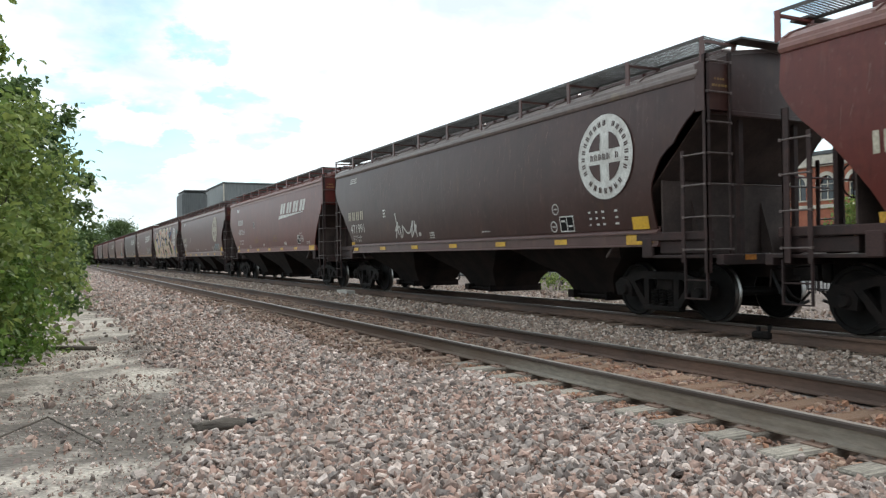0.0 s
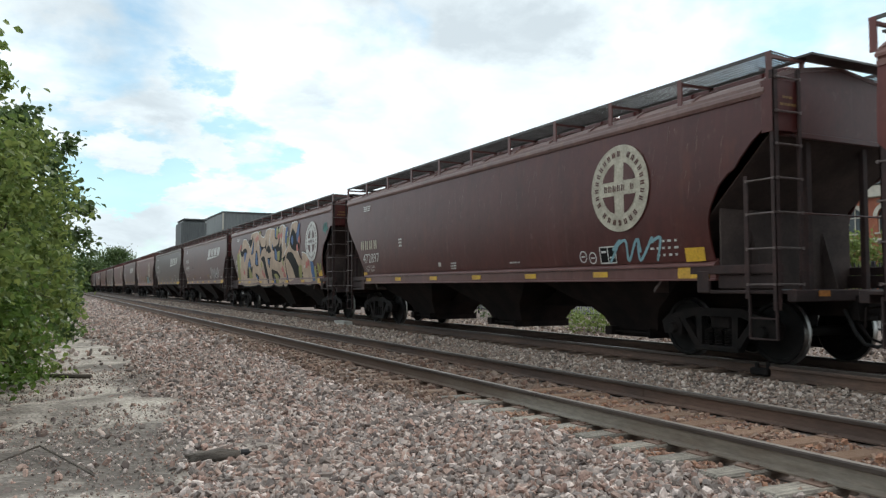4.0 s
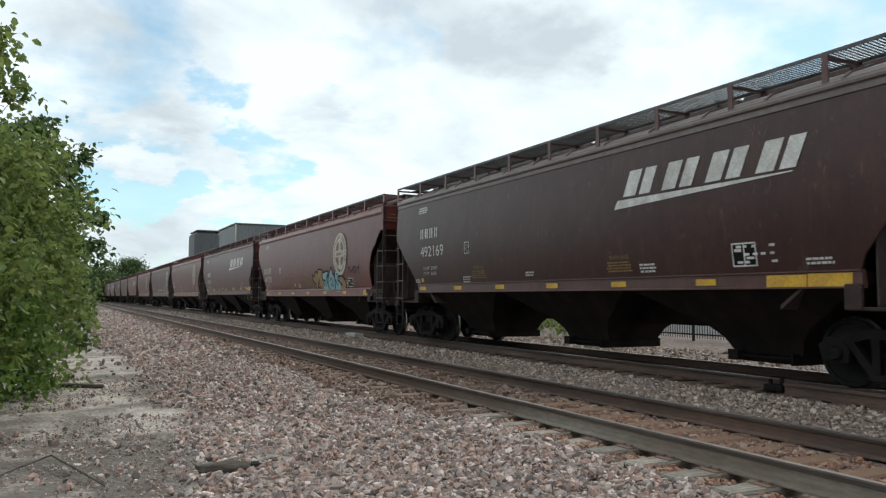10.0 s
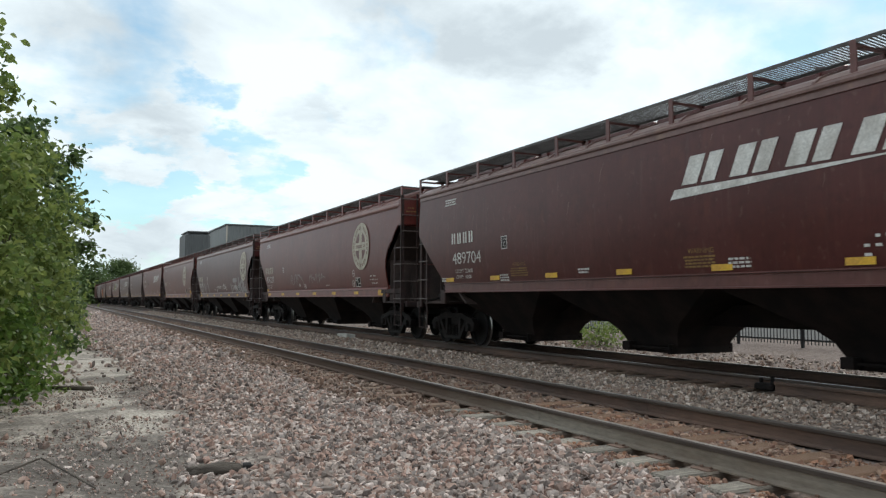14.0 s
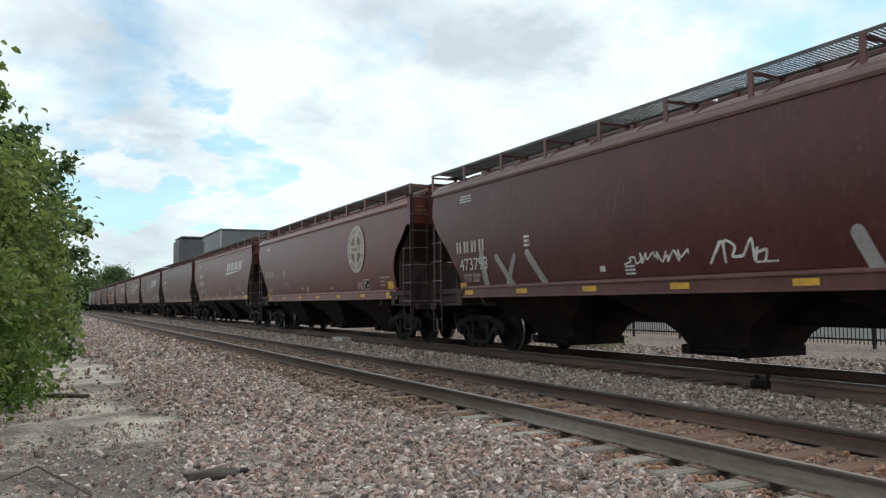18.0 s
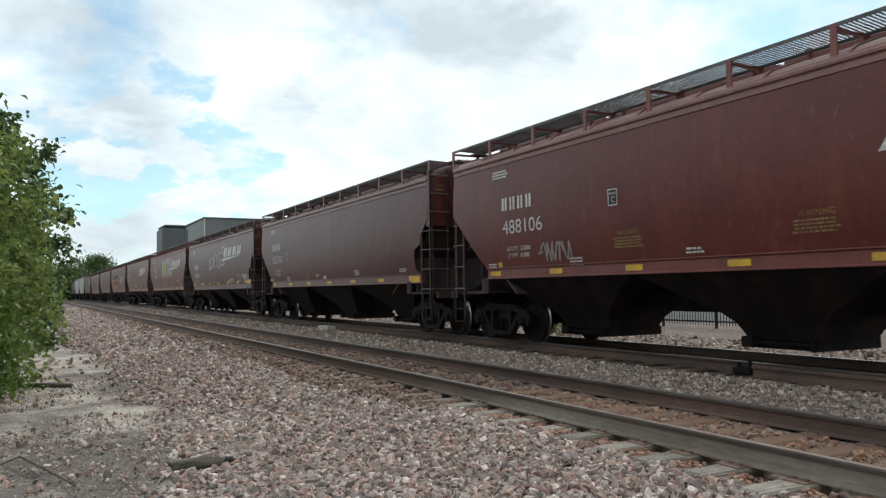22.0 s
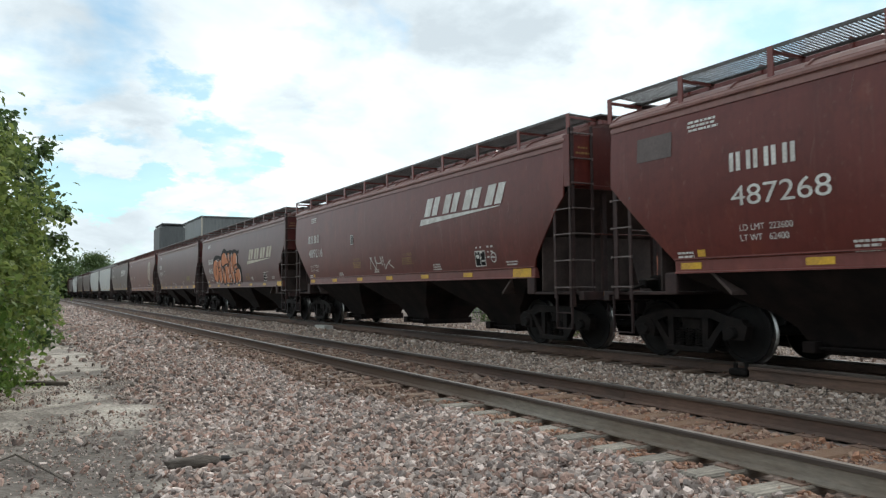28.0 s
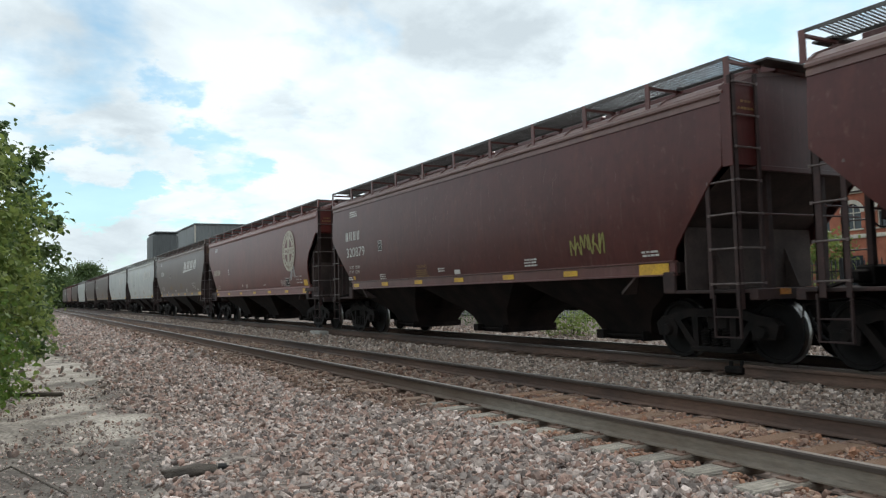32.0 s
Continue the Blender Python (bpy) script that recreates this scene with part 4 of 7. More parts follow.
def spring_mesh():
    k = Kit()
    for y in (0.0,):
        n = 44
        pts = [(0.05 * math.cos(j * 0.9), y + 0.07 * math.sin(j * 0.9), 0.22 + 0.26 * j / n) for j in range(n + 1)]
        k.bend(pts, 0.017, 4)
    return k.mesh("spring", M["truck"])


def wheelset_mesh():
    k = Kit()
    k.tube((-1.12, 0, 0), (1.12, 0, 0), 0.075, 12)
    for s in (-1, 1):
        k.turn([(0.10, s * 0.80), (0.11, s * 0.84), (0.16, s * 0.82), (0.30, s * 0.775), (0.385, s * 0.79), (0.395, s * 0.815), (0.446, s * 0.815), (0.458, s * 0.80), (0.460, s * 0.72),
                (0.487, s * 0.70), (0.487, s * 0.685), (0.47, s * 0.675), (0.39, s * 0.675), (0.37, s * 0.70), (0.16, s * 0.74), (0.10, s * 0.70)], 36)

    def pick(p):
        r = math.hypot(p.center.y, p.center.z)
        return 1 if r > 0.4565 else 0

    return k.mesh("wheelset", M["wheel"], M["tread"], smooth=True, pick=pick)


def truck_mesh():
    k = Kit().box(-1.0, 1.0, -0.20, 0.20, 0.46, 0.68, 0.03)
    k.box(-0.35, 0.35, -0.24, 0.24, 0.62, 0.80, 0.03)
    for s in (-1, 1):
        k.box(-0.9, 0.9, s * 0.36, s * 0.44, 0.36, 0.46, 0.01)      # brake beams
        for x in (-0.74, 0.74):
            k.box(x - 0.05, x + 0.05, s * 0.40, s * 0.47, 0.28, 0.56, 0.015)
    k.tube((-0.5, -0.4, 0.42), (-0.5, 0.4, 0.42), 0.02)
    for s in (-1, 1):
        k.box(s * 0.90, s * 0.94, -0.31, 0.31, 0.19, 0.50, 0.01)       # added plate behind the springs, blocks bright ground between the coils
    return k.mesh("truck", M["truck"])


# paler roof and eave paint: dust, plus sky light put into the colour
for _c, _v in {"red": (0.20, 0.098, 0.085), "brown": (0.15, 0.116, 0.107), "maroon": (0.172, 0.102, 0.092), "grey": (0.45, 0.45, 0.43), "dusk": (0.17, 0.125, 0.11)}.items():
    M["roof_" + _c] = car_paint("dusty_skylit_roof_paint_" + _c, _v, (0.36, 0.30, 0.27), 0.5)
for _c, _v in {"red": (0.165, 0.052, 0.045), "brown": (0.10, 0.052, 0.047), "maroon": (0.12, 0.05, 0.045), "grey": (0.38, 0.38, 0.37), "dusk": (0.12, 0.075, 0.066)}.items():
    M["sill_" + _c] = car_paint("dusty_sill_paint_" + _c, _v, (0.30, 0.22, 0.19), 0.5)
M["rung"] = plain("worn_handhold_steel", (0.14, 0.105, 0.098), 0.5, 0, (0.06, 0.04, 0.036), 6.0, 40)
M["amber"] = plain("amber_reflector", (0.55, 0.20, 0.02), 0.5, 0, (0.40, 0.14, 0.02), 3.0, 30)
M["panel"] = plain("dull_black_stencil_ground", (0.022, 0.017, 0.016), 0.7)
M["bearer"] = plain("dusty_dark_plate", (0.066, 0.044, 0.038), 0.8, 0, (0.036, 0.023, 0.020), 1.4, 30, 0.2)
M["end"] = plain("grimy_brown_frame", (0.042, 0.0185, 0.016), 0.75, 0, (0.020, 0.0095, 0.0085), 2.5, 40, 0.2)
SHARED = {
    "bay": bay_mesh(), "gate": gate_mesh(), "side_frame": side_frame_mesh(), "spring": spring_mesh(), "wheelset": wheelset_mesh(), "truck": truck_mesh(),
    "reflector": Kit().box(-0.004, 0.004, -0.20, 0.20, -0.048, 0.048).mesh("reflector", M["yellow"]),
    "plate": Kit().box(-0.005, 0.005, -0.32, 0.32, -0.085, 0.085).mesh("yellow_panel", M["yellow"]),
}


def make_truck(car, y):
    """One four-wheeled truck under a car."""
    truck = part("truck", SHARED["truck"], car, pose(0, y, 0), "black cast-steel truck")
    for s in (-1, 1):
        part("side_frame", SHARED["side_frame"], truck, pose(s * 1.02, 0, 0, 0, 0, 0 if s < 0 else 180))
        for y in (-0.2, 0.0, 0.2):
            part("spring", SHARED["spring"], truck, pose(s * 1.02, y, 0))
    for s in (-1, 1):
        part("wheelset", SHARED["wheelset"], truck, pose(0, s * 0.89, 0.457), "dark wheels with bright rims")
    return truck


def make_car(kind, L, colour, label):
    """A whole car with all its parts but the lettering, at the origin."""
    mat = M[colour]
    car = thing("hopper_car", None, label, "freight car", group="covered hoppers of the train")
    for s in (-1, 1):
        part("side_sheet", side_mesh(kind, L, mat, s), car)
    top = M["roof_" + colour]
    part("roof", roof_mesh(L, top), car)
    chord, sill = chord_mesh(kind, L, top), sill_mesh(kind, L, M["sill_" + colour])
    mirror = pose(0, 0, 0, 0, 0, 180)
    # near side meshes are made at +x: turn them for the near side, with front and rear kept
    for s in (1, -1):
        if s == 1:
            part("eave_plate", chord, car)
            part("side_sill", sill, car)
        else:
            flip = chord.copy(); flip.transform(Matrix.Diagonal((-1, 1, 1, 1))); flip.flip_normals()
            part("eave_plate", flip, car)
            flip = sill.copy(); flip.transform(Matrix.Diagonal((-1, 1, 1, 1))); flip.flip_normals()
            near_sill = part("side_sill", flip, car)
    f, r = edge(kind, L, 1.5)
    w = flank(kind, 1.5)
    low_sill = 1.33 if kind == "round" else 1.45 if L > 7.9 else 1.41
    for j in range(6):
        part("reflector", SHARED["reflector"], car, pose(-w - 0.012, r - 0.3 - j * (r + f - 1.6) / 5.6, low_sill), "yellow reflector strip")
    part("yellow_panel", SHARED["plate"], car, pose(-w - 0.013, -f + 0.42, low_sill), "yellow reflector panel")
    for y in (-4.45, 0.0, 4.45):
        bay = part("hopper_bay", SHARED["bay"], car, pose(0, y, 0), "grimy hopper bay coloured near-black for underside shade")
        part("outlet_gate", SHARED["gate"], bay)
    part("centre_sill", Kit().box(-0.26, 0.26, -L - 0.25, L + 0.25, 0.70, 1.05, 0.01).mesh("centre_sill", M["under"]), car)
    frame_me, coupler, slope = end_frame_mesh(kind, L, M["end"]), coupler_mesh(L), slope_mesh(kind, L)
    end_sheet, bearer = end_sheet_mesh(kind, L, mat), bearer_mesh(kind, L)
    stile = Kit().box(-0.012, 0.07, -0.012, 0.012, 0.80, 4.05, 0.004).box(-0.012, 0.012, -0.012, 0.07, 0.80, 4.05, 0.004).mesh("corner_post", M["end"])
    thin = Kit().box(-0.045, 0.012, -0.012, 0.012, 1.05, 4.10, 0.004).box(-0.012, 0.012, -0.012, 0.06, 1.05, 4.10, 0.004).mesh("ladder_stile", M["end"])
    mid = Kit().box(-0.012, 0.10, -0.012, 0.012, 0.95, 3.0, 0.004).box(-0.012, 0.012, -0.10, 0.012, 0.95, 3.0, 0.004).mesh("corner_post", M["end"])
    short = Kit().box(-0.012, 0.012, -0.035, 0.035, 0.95, 2.66, 0.004).mesh("ladder_stile", M["end"])
    inner = Kit().box(-0.05, 0.05, -0.04, 0.04, 1.02, end_low(kind, L), 0.008).mesh("end_post", M["end"])
    amber = Kit().box(-0.11, 0.11, 0, 0.006, -0.04, 0.04).mesh("amber_reflector", M["amber"])
    wing = wing_mesh(mat, 3.93 - end_low(kind, L))
    lever = Kit().bend([(-1.45, 0.40, 0.86), (-0.5, 0.42, 0.90), (-0.35, 0.55, 0.94), (0.0, 0.60, 1.0)], 0.014, 5).bend([(-1.45, 0.40, 0.86), (-1.45, 0.42, 0.62)], 0.014, 5).mesh("uncoupling_lever", M["under"])
    hose = Kit().bend([(0.32, 0.30, 0.80), (0.36, 0.40, 0.66), (0.37, 0.50, 0.48), (0.34, 0.60, 0.34), (0.24, 0.72, 0.30), (0.12, 0.80, 0.36)], 0.026, 7).mesh("air_hose", M["tyre_black"], smooth=True)
    rung, step = rung_mesh(M["rung"]), stirrup_mesh(M["end"])
    for e in (-1, 1):
        turn = pose(0, 0, 0) if e > 0 else mirror
        part("end_frame", frame_me, car, turn)
        part("amber_reflector", amber, car, turn @ pose(0.95, L + 0.364, 1.03), "small amber reflector")
        part("end_sheet", end_sheet, car, turn)
        part("slope_sheet", slope, car, turn, "black sloping end floor")
        part("cross_bearer", bearer, car, turn)
        part("coupler", coupler, car, turn, "rusty knuckle coupler")
        make_truck(car, e * 6.88)
        part("uncoupling_lever", lever, car, turn @ pose(0, L - 0.1, 0))
        part("air_hose", hose, car, turn @ pose(0, L - 0.1, 0), "black rubber air hose")
        for x in (-0.62, 0.62):
            part("end_post", inner, car, turn @ pose(x, L - 0.12, 0))
        for s in (-1, 1):
            if s * e < 0:
                # only a short side ladder at this corner
                part("corner_post", mid, car, pose(s * 1.575, e * (L - 0.02), 0))
                part("ladder_stile", short, car, pose(s * 1.575, e * (L - 0.42), 0))
                part("sill_step", step, car, pose(s * 1.575, e * (L - 0.22), 0))
                for z in RUNG_Z[:4]:
                    part("rung", rung, car, pose(s * 1.585, e * (L - 0.22), z, 0, 0, 90))
                continue
            part("corner_post", stile, car, pose(s * 1.575, e * (L + 0.14), 0, 0, 0, 0 if s < 0 else 180))
            part("ladder_plate", wing, car, pose(s * 1.56, e * (L + 0.115), end_low(kind, L), 0, 0, 180 if s > 0 else 0))
            part("ladder_stile", thin, car, pose(s * 1.09, e * (L + 0.16), 0, 0, 0, 0 if s < 0 else 180))
            part("ladder_stile", short, car, pose(s * 1.575, e * (L - 0.36), 0))
            part("sill_step", step, car, pose(s * 1.575, e * (L - 0.1), 0))
            for z in RUNG_Z:
                part("rung", rung, car, pose(s * 1.33, e * (L + 0.165), z))
            for z in RUNG_Z[:4]:
                part("rung", rung, car, pose(s * 1.585, e * (L - 0.11), z, 0, 0, 90))
    bar = Kit().tube((-1.09, 0, 0), (1.09, 0, 0), 0.013, 6).mesh("grab_bar", mat)
    for e in (-1, 1):
        part("grab_bar", bar, car, pose(0, e * (L + 0.16), 2.12))
    walk_me, bracket = walkway_mesh(L), bracket_mesh(M["sill_" + colour])
    for s in (-1, 1):
        part("running_board", walk_me, car, pose(s * 1.20, 0, 4.32), "open steel grating walkway")
        for j in range(11):
            part("bracket", bracket, car, pose(s * 1.20, -L - 0.05 + (2 * L + 0.10) * j / 10, 4.32, 0, 0, 0 if s < 0 else 180))
    cross = Kit().box(-1.0, 1.0, -0.30, 0.0, -0.03, 0.0).mesh("cross_walk", M["grate"])
    for e in (-1, 1):
        part("cross_walk", cross, car, pose(0, e * (L + 0.15) + 0.15, 4.32))
    hatch = hatch_mesh(mat)
    for j in range(4):
        part("hatch_cover", hatch, car, pose(0, (j - 1.5) * 3.9, 4.28))
    # brake gear on the rear platform
    tank = Kit().turn([(0.0, -0.55), (0.16, -0.52), (0.20, -0.44), (0.20, 0.44), (0.16, 0.52), (0.0, 0.55)], 16).mesh("air_reservoir", M["under"], smooth=True)
    part("air_reservoir", tank, car, pose(0.3, L - 0.35, 1.30))
    valve = Kit().box(-0.22, 0.12, -0.12, 0.12, 0.0, 0.28, 0.03).box(-0.5, -0.2, -0.09, 0.09, 0.05, 0.22, 0.03).tube((-0.5, 0, 0.1), (-0.9, 0.05, 0.0), 0.03).tube((0.1, 0, 0.15), (0.6, 0, 0.3), 0.02)
    part("brake_valve", valve.mesh("brake_valve", M["truck"]), car, pose(-0.55, L - 0.1, 1.07))
    ring = Kit()
    pts = [(0.25 * math.cos(a * math.pi / 10), 0, 0.25 * math.sin(a * math.pi / 10)) for a in range(21)]
    ring.bend(pts, 0.014, 5)
    for a in range(4):
        ring.tube((0, 0, 0), (0.25 * math.cos(a * math.pi / 2), 0, 0.25 * math.sin(a * math.pi / 2)), 0.012, 5)
    part("brake_wheel", ring.mesh("brake_wheel", M["under"]), car, pose(0.18, L + 0.22, 2.12), "round black hand-brake wheel")
    part("brake_stand", Kit().box(0.42, 0.48, -0.03, 0.03, 1.05, 2.6, 0.01).box(0.36, 0.54, -0.06, 0.06, 2.2, 2.5, 0.02).mesh("brake_stand", M["end"]), car, pose(-0.27, L + 0.12, -0.23))
    return car


# place of each car's middle along the train, kind, half length, paint
CARS = [
    (-84.1, "round", 8.3, "red"), (-66.05, "round", 8.3, "brown"), (-48.2, "flat", 8.0, "red"), (-30.3, "round", 8.3, "maroon"), (-12.08, "round", 8.3, "maroon"),
    (5.3, "flat", 7.7, "maroon"), (22.16, "flat", 7.8, "brown"), (39.5, "round", 8.3, "red"), (57.04, "notch", 7.8, "maroon"), (74.5, "round", 8.3, "red"),
    (92.65, "round", 8.3, "maroon"), (110.73, "round", 8.3, "red"), (128.6, "flat", 8.0, "red"), (145.65, "notch", 7.7, "maroon"), (162.6, "notch", 7.75, "maroon"),
    (179.6, "flat", 8.0, "red"), (196.85, "flat", 8.0, "red"), (214.1, "notch", 7.8, "maroon"), (230.9, "flat", 7.7, "maroon"), (248.4, "round", 8.3, "red"),
    (266.0, "flat", 8.0, "dusk"), (283.2, "flat", 7.7, "grey"), (300.0, "flat", 7.7, "grey"), (317.0, "flat", 8.0, "dusk"), (334.4, "flat", 7.8, "brown"),
    (351.6, "round", 8.3, "grey"), (369.2, "flat", 8.0, "brown"), (386.4, "flat", 7.8, "red"), (403.6, "flat", 8.0, "dusk"),
]
WORDS = {"red": "weathered red-brown covered hopper car", "brown": "dark brown weathered covered hopper car", "maroon": "dusty maroon covered hopper car", "grey": "pale grey covered hopper car", "dusk": "faded grey-brown covered hopper car"}
TRAIN, first = [], {}
for at, kind, L, colour in CARS:
    m = pose(TRACK_B, at, 0)
    key = (kind, L, colour)
    if key in first:
        car = copy_thing(first[key], m)
    else:
        car = make_car(kind, L, colour, WORDS[colour] + (" with rounded sides" if kind == "round" else " with flat sides"))
        car.matrix_basis = m
        first[key] = car
    TRAIN.append(car)


# ---- lettering and spray paint on the cars ----
# u runs along the side as one reads it (towards the front of the train), z is height; both in the car's own space.
def tint(name, c, rough=0.6):
    return plain(name, c, rough, 0, tuple(v * 0.78 for v in c), 2.5, 25, fine_mix=0.18)


for _n, _c in {"beige": (0.46, 0.33, 0.235), "black": (0.008, 0.007, 0.007), "blue": (0.045, 0.11, 0.26), "olive": (0.27, 0.25, 0.075), "pink": (0.46, 0.14, 0.115), "orange": (0.50, 0.155, 0.045),
               "sky": (0.22, 0.38, 0.42), "lime": (0.33, 0.40, 0.07), "chalk": (0.30, 0.275, 0.265), "bronze": (0.27, 0.155, 0.055), "teal": (0.05, 0.20, 0.18), "scrape": (0.20, 0.125, 0.105), "lime_pale": (0.47, 0.50, 0.30), "patch": (0.10, 0.075, 0.07)}.items():
    M[_n] = tint("sprayed_" + _n, _c)
M["black"].node_tree.nodes["Principled BSDF"].inputs["Specular IOR Level"].default_value = 0.12


def decal(car, spec, name, shapes, mat, lift=0.006, label="", parent=None, cut=False):
    """Painted shapes, lists of (u, z), laid on the side of a car."""
    kind = spec[1]
    verts, faces = [], []
    if cut:                                    # large shapes follow the curve of the side
        bm = bmesh.new()
        for shape in shapes:
            bm.faces.new([bm.verts.new((0, -u, z)) for u, z in shape])
        bmesh.ops.triangulate(bm, faces=bm.faces)
        for z in BELLY[1:-1]:
            bmesh.ops.bisect_plane(bm, geom=bm.verts[:] + bm.edges[:] + bm.faces[:], plane_co=(0, 0, z), plane_no=(0, 0, 1))
        for v in bm.verts:
            v.co.x = -flank(kind, v.co.z) - lift - 0.004
        me = bpy.data.meshes.new(name)
        bm.to_mesh(me)
        bm.free()
        me.materials.append(mat)
        return part(name, me, parent or car, None, label)
    for shape in shapes:
        o = len(verts)
        verts += [(-flank(kind, z) - lift - 0.004, -u, z) for u, z in shape]
        faces.append(tuple(range(o, o + len(shape))))
    me = bpy.data.meshes.new(name)
    me.from_pydata(verts, [], faces)
    me.materials.append(mat)
    return part(name, me, parent or car, None, label)


def oblong(u0, u1, z0, z1, lean=0.0):
    n = max(1, int((z1 - z0) / 0.25))
    zs = [z0 + (z1 - z0) * k / n for k in range(n + 1)]
    return [(u0 + lean * (z - z0), z) for z in zs] + [(u1 + lean * (z - z0), z) for z in reversed(zs)]


def disc(u, z, r, n=28, a0=0.0, a1=2 * math.pi):
    return [(u + r * math.cos(a0 + (a1 - a0) * k / n), z + r * math.sin(a0 + (a1 - a0) * k / n)) for k in range(n if a1 - a0 > 6.2 else n + 1)]


def ribbon(points, width):
    """Quads along a bent line, with round joints; width a number or a (start, end) pair."""
    w0, w1 = width if isinstance(width, tuple) else (width, width)
    fine = []
    for (a, b), (c, d) in zip(points, points[1:]):
        n = max(1, int(math.hypot(c - a, d - b) / 0.16))
        fine += [(a + (c - a) * k / n, b + (d - b) * k / n) for k in range(n)]
    fine.append(points[-1])
    m = len(fine) - 1
    shapes = []
    for k, ((a, b), (c, d)) in enumerate(zip(fine, fine[1:])):
        L = math.hypot(c - a, d - b) or 1e-6
        nx, nz = -(d - b) / L, (c - a) / L
        p, q = (w0 + (w1 - w0) * k / m) / 2, (w0 + (w1 - w0) * (k + 1) / m) / 2
        shapes.append([(a + nx * p, b + nz * p), (c + nx * q, d + nz * q), (c - nx * q, d - nz * q), (a - nx * p, b - nz * p)])
    for k, (a, b) in enumerate(fine):
        shapes.append(disc(a, b, (w0 + (w1 - w0) * k / m) / 2 * 0.995, 8))
    return shapes


def curve_line(points, steps=6):
    """A smooth line through the points."""
    p = [points[0], *points, points[-1]]
    out = []
    for k in range(1, len(p) - 2):
        for s in range(steps):
            t = s / steps
            out.append(tuple(0.5 * (2 * p[k][i] + (p[k + 1][i] - p[k - 1][i]) * t + (2 * p[k - 1][i] - 5 * p[k][i] + 4 * p[k + 1][i] - p[k + 2][i]) * t * t + (3 * p[k][i] - p[k - 1][i] - 3 * p[k + 1][i] + p[k + 2][i]) * t ** 3) for i in range(2)))
    return out + [points[-1]]


def beside(line, off):
    """The line moved sideways by off."""
    out = []
    for k, (a, b) in enumerate(line):
        (p, q), (r, s) = line[max(0, k - 1)], line[min(len(line) - 1, k + 1)]
        n = math.hypot(r - p, s - q) or 1e-6
        nx, nz = -(s - q) / n, (r - p) / n
        if nx > 0.3 or (abs(nx) <= 0.3 and nz < 0):
            nx, nz = -nx, -nz
        out.append((a + nx * off, b + nz * off))
    return out


def painted(car, spec, strokes, width, fill, rim="black", grow=0.09, light=None, label="spray-painted graffiti", lift=0.0):
    """Fat strokes with a rim round them and, if wanted, light edges."""
    lines = [curve_line(s) if len(s) > 2 else s for s in strokes]
    outer = decal(car, spec, "graffiti", [q for s in lines for q in ribbon(s, width + 2 * grow)], M[rim], 0.005 + lift, label)
    decal(car, spec, "graffiti_fill", [q for s in lines for q in ribbon(s, width)], M[fill], 0.007 + lift, parent=outer)
    if light:
        decal(car, spec, "graffiti_shine", [q for s in lines for q in ribbon(beside(s[: max(2, len(s) // 2)], width * 0.42), width * 0.10)], M[light], 0.009 + lift, parent=outer)


def blob(points, steps=4):
    """A closed soft-cornered outline through the points."""
    n, out = len(points), []
    for k in range(n):
        p = [points[(k + d) % n] for d in (-1, 0, 1, 2)]
        for q in range(steps):
            t = q / steps
            out.append(tuple(p[1][i] + 0.5 * 0.7 * t * (p[2][i] - p[0][i]) * (1 - t) ** 2 + (p[2][i] - p[1][i]) * (3 * t * t - 2 * t ** 3) - 0.5 * 0.7 * t * t * (1 - t) * (p[3][i] - p[1][i]) for i in (0, 1)))
    return out


def throw_letter(car, spec, points, fill="beige", rim_wide=0.10):
    """One wide sprayed letter: a black rim, the fill, a white line along its upper edges and a soft shade."""
    line = blob(points)
    rim = decal(car, spec, "graffiti", ribbon(line + line[:1], rim_wide), M["black"], 0.007 if fill == "beige" else 0.0122, "%s spray-painted letter with a dark rim" % {"beige": "huge beige", "bronze": "bronze", "sky": "pale blue", "orange": "fat orange"}[fill])
    decal(car, spec, "graffiti_fill", [line], M[fill], 0.010, parent=rim, cut=True)
    if fill != "beige":
        return
    mid = sum(p[1] for p in line) / len(line)
    shine = [ribbon([a, b], 0.05) for a, b in zip(line, line[1:] + line[:1]) if b[0] > a[0] - 0.02 and (a[1] + b[1]) / 2 > mid]
    decal(car, spec, "graffiti_shine", [q for r in shine for q in r], M["white"], 0.0125, parent=rim)


def scribble(car, spec, u0, u1, z0, z1, mat, seed, width=0.03, loops=5, label="spray-painted scribble"):
    g = random.Random(seed)
    pts, n = [], loops * 4
    for k in range(n + 1):
        u = u0 + (u1 - u0) * k / n
        pts.append((u + g.uniform(-0.5, 0.5) * (u1 - u0) / loops * 0.8, (z0, z1, (z0 + z1) / 2 + g.uniform(-0.3, 0.3) * (z1 - z0))[(0, 1, 2, 1)[k % 4] if g.random() > 0.3 else 2]))
    decal(car, spec, "graffiti", [q for q in ribbon(curve_line(pts, 5), width)], M[mat], 0.008, label)


GLYPHS = {}


